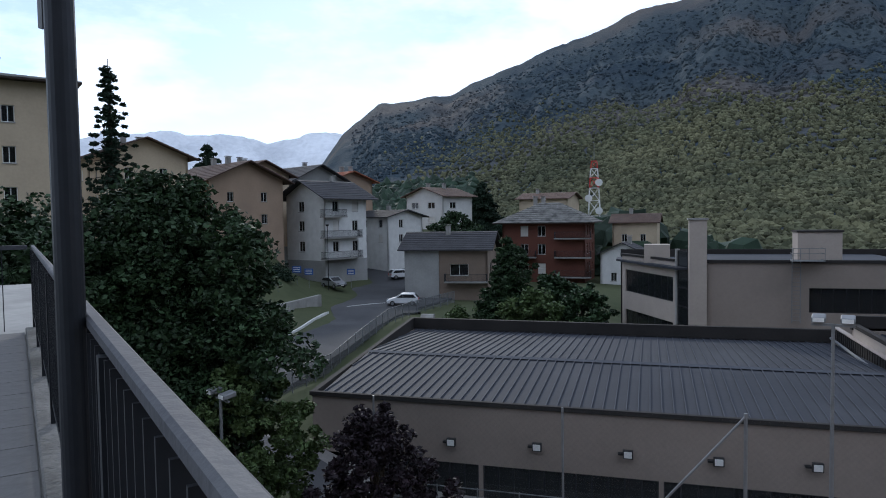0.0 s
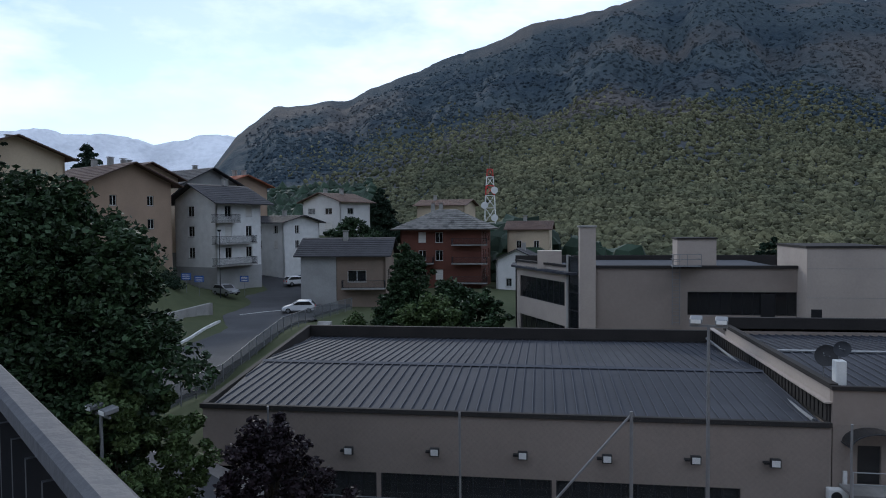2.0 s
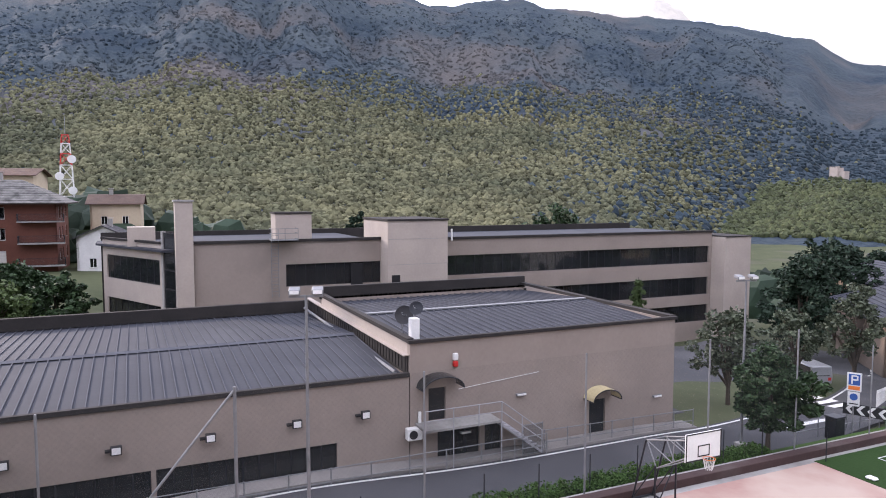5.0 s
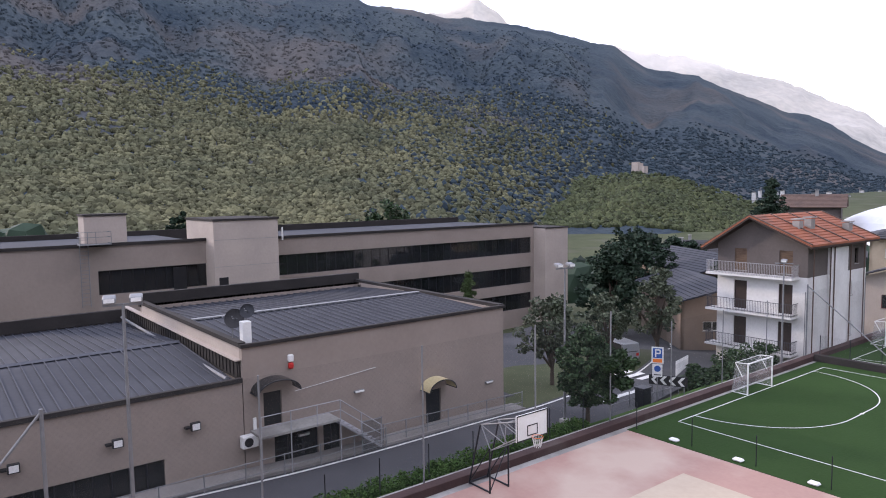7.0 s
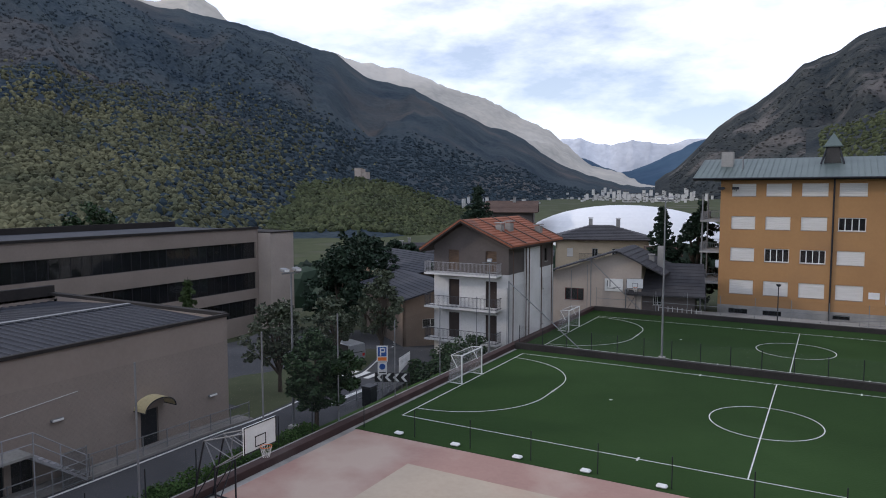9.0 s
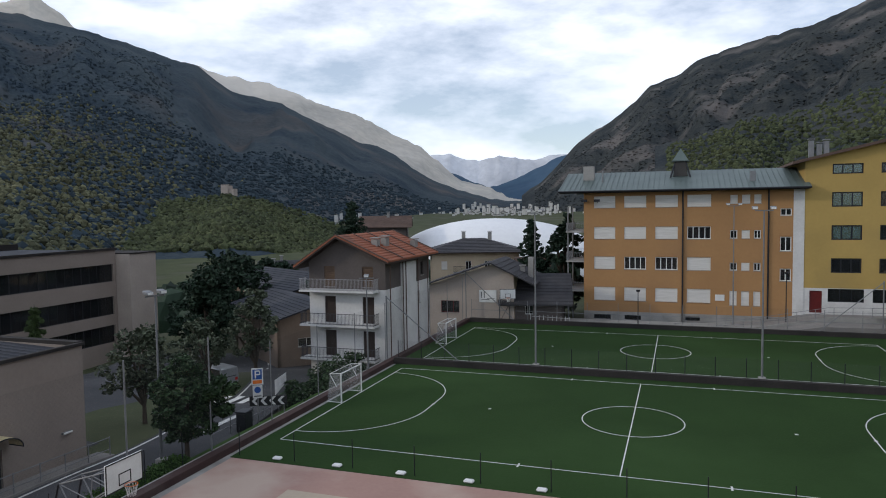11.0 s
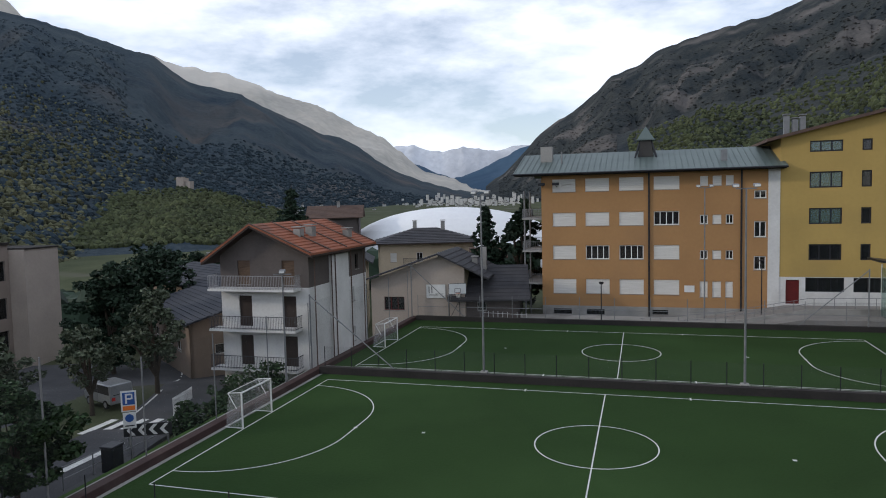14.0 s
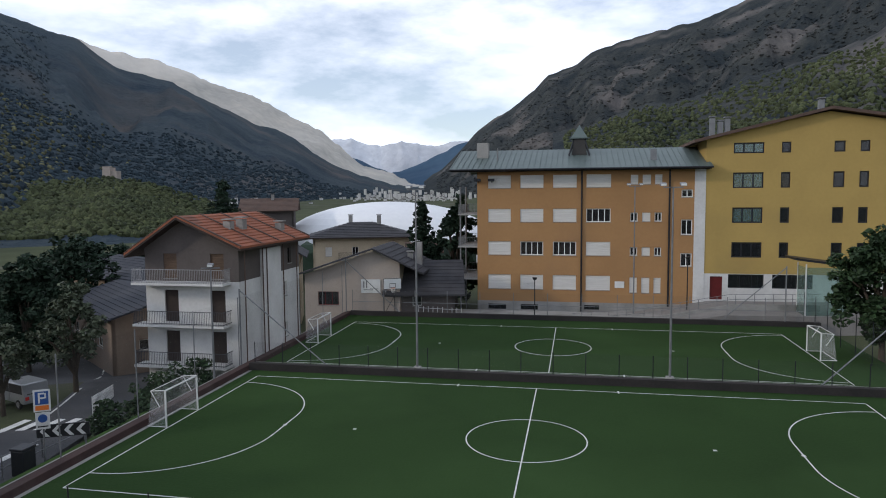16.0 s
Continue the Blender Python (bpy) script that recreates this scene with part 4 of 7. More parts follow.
part("side_parapet", one(prism, [(-28.65, 4.035), (-28.65, 4.36), (-50.0, 4.95), (-50.0, 4.035)], -59.6, -59.3, "y", Matrix(((1, 0, 0, 0), (2.15 / 21.35, 1, 0, 2.15 / 21.35 * 28.65), (0, 0, 1, 0), (0, 0, 0, 1)))), "parapet", gym)
part("gutter", one(rod, (-29.0, -31.25, 4.3), (-49, -31.25, 4.55), 0.09), "galv", gym)


def wall_lamp(y, z):
    t = thing("wall_lamp", (-28.4, y, z), "small square floodlight on a bracket on the hall wall", "lamp", "hall floodlights")
    part("bracket", one(box, -28.5, -28.25, y - 0.3, y - 0.06, z - 0.1, z - 0.02), "black", t)
    part("housing", one(box, -28.3, -28.1, y - 0.08, y + 0.36, z - 0.2, z + 0.18), "black", t, bevel=0.02)
    part("lens", one(box, -28.1, -28.085, y - 0.03, y + 0.31, z - 0.15, z + 0.13), "white_paint", t)
    return t


lamp = wall_lamp(-52.2, 2.4)
for y in (-48.1, -44.05, -40.3, -36.5, -33.2):
    copy_thing(lamp, Matrix.Translation((-28.4, y, 2.5 if y < -40 else 2.6)))

# ---- annex ----
anx = thing("annex", (-37, -22, -0.6), "beige rendered annex with metal roof and dark parapet", "building")
am = Matrix.Translation((-28.5, -30.65, -0.8)) @ Matrix(((0, -1, 0, 0), (1, 0, 0, 0), (0, 0, 1, 0), (0, 0, 0, 1)))
adoors = [(1.0, 1.95, 2.5, 4.2), (1.5, 3.9, 0.25, 2.35), (4.2, 5.2, 0.25, 1.9), (10.85, 11.95, 0.35, 2.4)]
bm = B()
wall(bm, am, 16.95, 6.6, adoors, 0.35)
part("front_wall", bm, "plaster", anx)
part("upper_door", one(box, 1.0, 1.95, 0.14, 0.2, 2.5, 4.2, am), "black", anx, "dark metal door")
part("street_door", one(box, 10.85, 11.95, 0.14, 0.2, 0.35, 2.4, am), "dark_metal", anx, "dark barred door")
for k in range(3):
    window(anx, am, (1.5 + 0.8 * k, 2.3 + 0.8 * k, 0.25, 2.35), 0, "dark_metal", name="glazed_door", sill=False)
window(anx, am, adoors[2], 1, "dark_metal", sill=False)
part("end_wall", one(box, -45, -28.86, -14.05, -13.7, -1.2, 5.8), "plaster", anx)
part("side_wall", one(box, -46, -28.86, -30.65, -30.3, -0.8, 5.8), "plaster_pale", anx)
part("back_wall", one(box, -46.3, -46, -30.65, -13.7, -0.8, 5.75), "plaster", anx)
ribbed_roof(anx, -28.9, -37.0, 5.55, 5.85, -30.2, -14.1, 0.52)
ribbed_roof(anx, -46.0, -37.0, 5.35, 5.85, -30.2, -14.1, 0.52)
part("ridge_cap", one(box, -37.2, -36.8, -30.2, -14.1, 5.88, 5.96), "galv", anx)
part("front_fascia", one(box, -28.62, -28.38, -30.75, -13.6, 5.78, 5.96), "parapet", anx, bevel=0.015)
part("end_fascia", one(box, -46.1, -28.62, -14.0, -13.55, 5.8, 6.0), "parapet", anx)
part("side_fascia", one(box, -46.1, -28.62, -30.75, -30.4, 5.8, 6.02), "parapet", anx)
part("back_parapet", one(box, -46.4, -46.0, -30.75, -13.6, 5.6, 6.5), "parapet", anx)
bm = B()
for k in range(44):
    x = -49.6 + k * 0.475
    box(bm, x, x + 0.30, -30.78, -30.67, 4.35 , 5.1)
box(bm, -49.8, -28.7, -30.74, -30.655, 4.2, 5.15)
part("ribbed_flashing", bm, "parapet", anx, "dark ribbed metal flashing above the hall roof")
part("flashing_cap", one(box, -49.8, -28.6, -30.95, -30.6, 5.15, 5.22), "plaster_pale", anx)
part("vent_pipe", one(box, -29.6, -29.15, -30.3, -29.85, 5.8, 6.9), "white_paint", anx, bevel=0.03)
part("conduit", one(rod, (-28.46, -28.0, 3.2), (-28.46, -23.2, 3.6), 0.014), "white_paint", anx)


def awning(y, z, w, mat):
    """A curved sheet on a round frame above a door."""
    t = thing("door_awning", (-28.4, y, z), "curved plastic awning on a thin metal frame above a door", "awning", "door awnings")
    bm = B()
    n = 12
    for k in range(n):
        a, b = math.pi * k / n, math.pi * (k + 1) / n
        q = [(y - w * math.cos(a), z + 0.62 * math.sin(a)), (y - w * math.cos(b), z + 0.62 * math.sin(b)), (y - w * math.cos(b), z + 0.62 * math.sin(b) + 0.03), (y - w * math.cos(a), z + 0.62 * math.sin(a) + 0.03)]
        prism(bm, q, -28.48, -27.55, "x")
    part("sheet", bm, mat, t)
    bm = B()
    for k in range(n):
        a, b = math.pi * k / n, math.pi * (k + 1) / n
        rod(bm, (-27.53, y - w * math.cos(a), z + 0.62 * math.sin(a)), (-27.53, y - w * math.cos(b), z + 0.62 * math.sin(b)), 0.03, n=6)
    rod(bm, (-28.48, y - w, z), (-27.53, y - w, z), 0.03, n=6)
    rod(bm, (-28.48, y + w, z), (-27.53, y + w, z), 0.03, n=6)
    part("frame", bm, "dark_metal", t)


awning(-29.2, 3.55, 1.1, "glass")
awning(-19.25, 1.75, 0.95, "awning")
alarm = thing("alarm_siren", (-28.4, -28.2, 4.75), "white and red alarm siren on the wall", "siren")
part("siren", one(box, -28.5, -28.3, -28.33, -28.07, 4.75, 5.1), "white_paint", alarm, bevel=0.03)
part("beacon", one(box, -28.5, -28.28, -28.33, -28.07, 4.4, 4.7), "red", alarm, "red flashing light", bevel=0.05)
for y, z in ((-24.3, 2.5), (-29.3, 4.05), (-15.0, 1.3), (-27.6, 0.9)):
    t = thing("bulkhead_light", (-28.4, y, z), "small white tube light on the wall", "lamp", "small wall lights")
    part("body", one(box, -28.48, -28.36, y - 0.3, y + 0.3, z - 0.06, z + 0.06), "galv", t)
    part("tube", one(box, -28.36, -28.30, y - 0.27, y + 0.27, z - 0.05, z + 0.05), "white_paint", t, bevel=0.015)

# outside stair
st = thing("outside_stair", (-27.6, -27.5, -0.5), "grey steel outside stair with pipe railing beside the annex wall", "stair")
part("landing", one(box, -28.45, -27.1, -30.4, -26.2, 1.62, 1.74), "concrete", st)
for k in range(9):
    part("step", one(box, -28.4, -27.15, -26.2 + k * 0.26, -25.92 + k * 0.26, 1.48 - k * 0.19, 1.54 - k * 0.19), "stair_pipe", st)
for x in (-28.42, -27.12):
    part("stringer", one(prism, [(-26.25, 1.48), (-26.25, 1.62), (-23.8, -0.2), (-23.8, -0.34)], x, x + 0.06, "x"), "stair_pipe", st)
for h in (0.5, 1.0):
    part("handrail", one(rod, (-27.1, -30.4, 1.7 + h), (-27.1, -26.2, 1.7 + h), 0.025), "stair_pipe", st)
    part("handrail", one(rod, (-27.1, -26.2, 1.7 + h), (-27.1, -23.8, -0.1 + h), 0.025), "stair_pipe", st)
for y in (-30.4, -28.9, -27.5, -26.2):
    part("baluster", one(rod, (-27.1, y, -0.5 if y != -27.5 else 1.6), (-27.1, y, 2.72), 0.03), "stair_pipe", st)
for y in (-25.0, -23.8):
    z = 1.6 - (y + 26.2) * 0.74
    part("baluster", one(rod, (-27.1, y, z - 0.1), (-27.1, y, z + 1.08), 0.03), "stair_pipe", st)
ac = thing("air_conditioner", (-28.2, -30.55, 1.0), "white air conditioning unit on the annex wall", "air conditioner")
part("casing", one(box, -28.42, -28.02, -30.95, -30.15, 1.0, 1.6), "white_paint", ac, bevel=0.03)
part("fan_grille", one(rod, (-28.02, -30.65, 1.3), (-27.99, -30.65, 1.3), 0.22, n=20), "black", ac)
part("pipe_cover", one(box, -28.46, -28.36, -30.25, -30.1, 1.6, 2.3), "white_paint", ac)


def dish(x, y, z, r, mat):
    t = thing("satellite_dish", (x, y, z), "dark satellite dish on a short mast", "satellite dish", "roof dishes")
    part("mast", one(rod, (x, y, z), (x, y, z + 1.9), 0.03), "galv", t)
    bm = B()
    c, ax = Vector((x + 0.12, y + 0.1, z + 1.75)), Vector((0.75, -0.5, 0.4)).normalized()
    q = ax.to_track_quat("Z", "Y")
    rings = []
    for j in range(5):
        rr = r * j / 4
        rings.append([bm.verts.new(c + q @ Vector((rr * math.cos(k * math.pi / 10), rr * math.sin(k * math.pi / 10), 0.25 * (rr / r) ** 2 * r))) for k in range(20)])
    for j in range(4):
        for k in range(20):
            if j:
                bm.faces.new((rings[j][k], rings[j][(k + 1) % 20], rings[j + 1][(k + 1) % 20], rings[j + 1][k]))
            else:
                bm.faces.new((rings[1][k], rings[1][(k + 1) % 20], rings[0][0])) if k else None
    part("reflector", bm, mat, t)
    part("feed_arm", one(rod, c, c + q @ Vector((0, -0.1, 0.55)), 0.02), "galv", t)


dish(-30.1, -30.45, 5.2, 0.5, "black")
dish(-29.6, -30.0, 5.6, 0.36, "dark_metal")

# ---- school ----
sch = thing("school", (-60, -10, -4), "long beige school building with dark ribbon windows and flat roof", "building")
EAST = lambda x, y, z: Matrix.Translation((x, y, z)) @ Matrix(((0, -1, 0, 0), (1, 0, 0, 0), (0, 0, 1, 0), (0, 0, 0, 1)))
wm1 = EAST(-57, -38.5, 0)
hol = [(7.5, 16.3, 5.2, 7.15), (15.2, 16.4, 4.0, 5.1)]
bm = B()
wall(bm, wm1, 16.5, 9.1, hol[:1], 0.35, z0=2.5)
part("west_wing_wall", bm, "plaster", sch)
window(sch, wm1, hol[0], 9, "black", name="ribbon_window", sill=False)
part("west_wing_fascia", one(box, -57.15, -56.85, -38.6, -22.2, 9.1, 9.35), "parapet", sch)
part("west_wing_roof", one(box, -74, -57.36, -39.2, -22.0, 8.6, 8.9), "metal_roof", sch)
part("west_wing_back", one(box, -74.3, -74, -46, 20, -3, 9.4), "parapet", sch)
part("stair_block", one(box, -62, -55, -22.35, -16.5, 1.0, 10.85), "plaster_pale", sch)
part("stair_block_cap", one(box, -62.1, -54.9, -22.45, -16.4, 10.85, 11.02), "parapet", sch)
part("stair_block_joint", one(box, -55.01, -54.985, -22.3, -16.55, 9.2, 9.24), "concrete", sch)
part("stair_block_window", one(box, -55.012, -54.98, -22.0, -21.2, 5.0, 6.0), "black", sch)
part("stair_block_joint", one(box, -55.01, -54.985, -22.3, -16.55, 6.9, 6.94), "concrete", sch)
part("roof_door", one(box, -56.99, -56.93, -25.2, -24.1, 4.6, 7.0), "black", sch, "dark metal door to the flat roof")
part("roof_vent", one(rod, (-58.2, -14.6, 8.7), (-58.2, -14.6, 9.9), 0.09), "white_paint", sch)
part("roof_hatch", one(box, -60.5, -58.3, -31.6, -28.4, 8.9, 11.5), "plaster_pale", sch)
part("roof_hatch_cap", one(box, -60.6, -58.2, -31.7, -28.3, 11.5, 11.65), "parapet", sch)
# long wing with three ribbons
wm2 = EAST(-59, -16.0, -5)
rib = [(1.2, 35.6, 10.2, 12.2), (1.2, 35.6, 6.4, 8.5), (1.2, 35.6, 3.2, 5.2)]
bm = B()
wall(bm, wm2, 36.0, 13.8, rib, 0.4)
part("long_wing_wall", bm, "plaster", sch)
for h in rib:
    for k in range(8):
        a = h[0] + (h[1] - h[0]) * k / 8
        window(sch, wm2, (a, a + (h[1] - h[0]) / 8 - 0.004, h[2], h[3]), 3, "black", name="ribbon_window", sill=False, depth=0.22)
part("long_wing_fascia", one(box, -59.2, -58.85, -16.3, 20.1, 8.8, 9.05), "parapet", sch)
part("long_wing_roof", one(box, -74, -59.41, -16.3, 20.0, 8.4, 8.7), "metal_roof", sch)
part("end_tower", one(box, -68, -57, 20.05, 24.2, -6, 8.3), "plaster_pale", sch)
part("end_tower_cap", one(box, -68.1, -56.9, 20.1, 24.3, 8.3, 8.45), "parapet", sch)
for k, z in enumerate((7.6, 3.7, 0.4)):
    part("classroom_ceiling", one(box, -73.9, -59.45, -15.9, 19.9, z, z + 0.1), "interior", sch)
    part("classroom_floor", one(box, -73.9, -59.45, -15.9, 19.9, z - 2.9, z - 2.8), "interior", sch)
    bm = B()
    for j in range(9):
        y = -14.5 + j * 4.1
        box(bm, -60.6, -60.2, y, y + 0.4, z - 2.79, z - 0.01)
    part("pillars", bm, "plaster_pale", sch)
# corner with chimney and oblique glazed wing
part("chimney", one(box, -58.2, -56.6, -39.9, -38.55, 0, 12.6), "plaster_pale", sch)
part("chimney_cap", one(box, -58.3, -56.5, -40.0, -38.45, 12.6, 12.75), "concrete", sch)
fa, fb = Vector((-58.3, -40.0, 0)), Vector((-60.2, -40.9, 0))
wm3 = basis(fb, (fa - fb).to_2d())
part("glazed_bay_frame", one(box, 0, 0.3, 0, 0.3, 0, 10.1, wm3), "concrete", sch)
for k in range(6):
    window(sch, wm3, (0.3, 2.1, 0.4 + k * 1.6, 2.0 + k * 1.6 - 0.01), 0, "black", name="bay_window", sill=False, depth=0.1)
fc = Vector((-70, -45.7, 0))
wm4 = basis(fc, (fb - fc).to_2d())
Lw = (fb - fc).length
bm = B()
hw = [(0.8, Lw - 0.3, 5.4, 7.6), (0.8, Lw - 0.3, 1.4, 3.6)]
wall(bm, wm4, Lw, 9.0, hw, 0.35)
part("oblique_wall", bm, "plaster_pale", sch)
for h in hw:
    window(sch, wm4, h, 7, "black", name="ribbon_window", sill=False)
part("oblique_fascia", one(box, -0.1, Lw, -0.15, 0.2, 9.0, 9.2, wm4), "parapet", sch)
part("oblique_roof", one(prism, [(-70, -46.3), (-58.4, -40.9), (-58.4, -39.3), (-74, -39.3), (-74, -46.3)], 8.4, 8.6, "z"), "metal_roof", sch)
part("roof_upstand", one(box, -66, -64, -43.5, -41.2, 8.6, 10.3), "plaster_pale", sch)
lad = thing("roof_ladder", (-56.5, -31.8, 5), "caged grey steel ladder on the school wall", "ladder")
for y in (-32.3, -31.7):
    part("rail", one(rod, (-56.6, y, 4.4), (-56.6, y, 10.3), 0.03), "galv", lad)
for k in range(18):
    part("rung", one(rod, (-56.6, -32.3, 4.6 + k * 0.3), (-56.6, -31.7, 4.6 + k * 0.3), 0.02, n=6), "galv", lad)
bm = B()
for z in (9.4, 9.9, 10.3):
    box(bm, -56.9, -55.7, -32.4, -32.36, z, z + 0.04)
    box(bm, -56.9, -55.7, -30.2, -30.16, z, z + 0.04)
    box(bm, -55.74, -55.7, -32.4, -30.16, z, z + 0.04)
for y in (-32.4, -31.3, -30.2):
    box(bm, -55.74, -55.7, y, y + 0.04, 9.35, 10.34)
box(bm, -56.9, -55.7, -32.4, -30.16, 9.3, 9.36)
part("platform", bm, "galv", lad)

# ---- orange school building ----
ora = thing("orange_building", (3, 48, -1.3), "orange rendered four-storey building with white roller shutters", "building")
OX, OY = -8.45, 42.0
om = basis((OX, OY, 0), (1, 0))
cols = [(1.22, 3.71), (4.76, 7.26), (8.3, 10.8), (11.84, 14.4)]
rows = [(12.82, 14.2), (9.1, 10.54), (5.47, 6.96), (1.7, 3.29)]
openw = {(3, 1), (1, 2), (2, 2)}
holes, shut, wins = [], [], []
for j, (a, b) in enumerate(rows):
    for i, (c, d) in enumerate(cols):
        h = (c, d, a, b)
        holes.append(h)
        (wins if (i, j) in openw else shut).append(h)
small = [(16.43, 17.2), (17.65, 18.5), (18.92, 19.65)]
for j, (a, b) in enumerate([(13.1, 14.1), (9.15, 10.1), (5.5, 6.4), (1.5, 3.15)]):
    for i, (c, d) in enumerate(small):
        h = (c, d, a, b)
        holes.append(h)
        (shut if j in (0, 3) or i == 1 else wins).append(h)
narrow = [(21.6, 22.75, 11.7, 12.5), (21.6, 22.75, 7.75, 9.36), (21.6, 22.75, 4.4, 5.8)]
holes += narrow
bm = B()
wall(bm, om, 22.9, 14.6, holes, 0.4, z0=0.35)
part("front_wall", bm, "orange", ora)
for h in shut:
    shutter(ora, om, h)
for h in wins:
    window(ora, om, h, 3 if h[1] - h[0] > 1.5 else 1, fw=0.09)
for h in narrow:
    window(ora, om, h, 1, fw=0.1)
base = [(1.2, 3.2, -0.6, 0.0), (4.8, 6.7, -0.6, 0.0), (11.7, 13.3, -0.45, 0.05)]
bm = B()
wall(bm, om, 22.9, 0.348, base, 0.4, z0=-2.0)
part("plinth", bm, "concrete", ora)
for h in base:
    window(ora, om, h, 2, "dark_metal", sill=False)
part("white_pilaster", one(box, 22.9, 24.0, -0.06, 0.4, 0.3, 14.6, om), "white_wall", ora)
part("side_wall", one(box, OX, OX + 0.4, OY + 0.41, OY + 13, -2, 14.6), "orange", ora)
part("back_wall", one(box, OX, OX + 24, OY + 13, OY + 13.4, -2, 14.6), "orange", ora)
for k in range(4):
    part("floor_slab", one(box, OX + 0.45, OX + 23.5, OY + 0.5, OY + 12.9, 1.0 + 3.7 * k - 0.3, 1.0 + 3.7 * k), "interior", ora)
for x in (11.35, 20.4):
    part("downpipe", one(rod, (OX + x, OY - 0.12, -0.8), (OX + x, OY - 0.12, 14.6), 0.09), "dark_metal", ora)
part("sign_panel", one(box, 14.9, 15.9, -0.06, -0.003, 2.0, 2.7, om), "white_paint", ora)
ribs = B()
zr, yr = lambda y: 14.9 + (y - 40.6) * 0.3, 0
part("eaves_board", one(box, -11.2, 15.9, 40.7, 41.98, 14.6, 14.86), "parapet", ora)
r = part("roof_slope", one(prism, [(40.5, 14.88), (48.5, 17.3), (48.5, 17.15), (40.5, 14.72)], -11.3, 16.0, "x"), "green_roof", ora)
for k in range(46):
    x = -11.2 + k * 0.6
    prism(ribs, [(40.5, 14.885), (48.5, 17.305), (48.5, 17.36), (40.5, 14.94)], x, x + 0.04, "x")
s = link("seams", ribs, "green_roof")
s.parent = r
part("roof_slope", one(prism, [(48.5, 17.3), (56.5, 14.88), (56.5, 14.72), (48.5, 17.15)], -11.3, 16.0, "x"), "green_roof", ora)
part("gutter", one(rod, (-11.3, 40.45, 14.78), (16.0, 40.45, 14.78), 0.1), "dark_metal", ora)
bm = B()
for sx, sy in ((-0.9, -0.9), (0.9, -0.9), (0.9, 0.9), (-0.9, 0.9)):
    rod(bm, (2.6 + sx * 1.25, 46.5 + sy * 1.25, 16.4), (2.6 + sx * 0.65, 46.5 + sy * 0.65, 18.3), 0.1, n=6)
cup = part("roof_turret", bm, "dark_metal", ora)
lv_ = link("louvre", one(prism, [(1.75, 16.5), (3.45, 16.5), (3.15, 18.3), (2.05, 18.3)], 45.7, 47.3), "interior")
lv_.parent = cup
bm = B()
prism(bm, [(1.6, 45.5), (3.6, 45.5), (3.6, 47.5), (1.6, 47.5)], 18.3, 18.42, "z")
tip = bm.verts.new((2.6, 46.5, 19.9))
q = [bm.verts.new(p) for p in ((1.7, 45.6, 18.43), (3.5, 45.6, 18.43), (3.5, 47.4, 18.43), (1.7, 47.4, 18.43))]
for k in range(4):
    bm.faces.new((q[k], q[(k + 1) % 4], tip))
s = link("turret_roof", bm, "green_roof")
s.parent = cup
part("chimney", one(box, -8.9, -7.6, 45, 46.2, 15.5, 18.0), "concrete", ora)
part("flue", one(rod, (-6.4, 44, 15.7), (-6.4, 44, 17.3), 0.08), "galv", ora)
part("vent_box", one(box, 10.1, 10.7, 43, 43.6, 15.4, 16.8), "galv", ora)
sm = basis((OX, OY + 9, 0), (0, -1))
for z in (10.0, 6.4, 2.8):
    balcony(ora, sm, 1.0, 8.9, z, 2.2, 1.0, "galv", "concrete", 0.2)
for y in (42.6, 46.5):
    part("balcony_post", one(rod, (OX - 2.0, y, -1.4), (OX - 2.0, y, 13), 0.09), "galv", ora)
for x in (-7.7, -6.2):
    lp = thing("facade_floodlight", (x - 0.6, 41.6, 13.4), "twin floodlight at the building corner", "lamp", "building floodlights")
    part("arm", one(rod, (x - 0.6, 42.0, 13.4), (x - 0.6, 41.3, 13.7), 0.04), "dark_metal", lp)
    part("head", one(box, x - 0.95, x - 0.25, 41.0, 41.4, 13.55, 13.85), "dark_metal", lp, bevel=0.04)

# ---- yellow building ----
yel = thing("yellow_building", (26, 48, 0.5), "yellow rendered five-storey building with dark windows", "building")
ym = basis((15.55, 42.0, 0), (1, 0))
yh, gh = [], []
for z0, z1 in ((16.15, 17.25), (12.6, 14.2), (9.0, 10.6), (5.4, 7.0)):
    yh += [(2.65, 5.6, z0, z1), (7.25, 8.15, z0, z1), (12.15, 13.2, z0, z1), (14.55, 15.45, z0, z1)]
bm = B()
wall(bm, ym, 21.0, 17.9, yh, 0.4, z0=3.7)
prism(bm, [(15.55, 17.9), (36.55, 17.9), (36.55, 18.6), (27.2, 20.2)], 42.0, 42.4)
part("front_wall", bm, "yellow", yel)
for h in yh:
    window(yel, ym, h, 2 if h[1] - h[0] > 2 else 0, "black", "glass_green" if h[1] - h[0] > 2 and h[2] > 8 else "glass", sill=False, fw=0.14)
gh = [(2.4, 5.9, 2.2, 3.65), (6.7, 10.6, 2.2, 3.65), (0.6, 1.85, 0.95, 3.4)]
bm = B()
wall(bm, ym, 21.0, 3.698, gh, 0.5, z0=-1)
part("ground_floor_wall", bm, "white_wall", yel)
for h in gh[:2]:
    window(yel, ym, h, 2, "black", sill=False)
part("red_door", one(box, 0.6, 1.85, 0.15, 0.22, 0.95, 3.4, ym), "red_door", yel, "dark red panelled door")
part("side_wall", one(box, 15.55, 15.95, 42.41, 56, -1, 17.9), "yellow", yel)
part("far_side_wall", one(box, 36.1, 36.55, 42.41, 56, -1, 18), "yellow", yel)
part("back_wall", one(box, 15.55, 36.55, 56, 56.4, -1, 18), "yellow", yel)
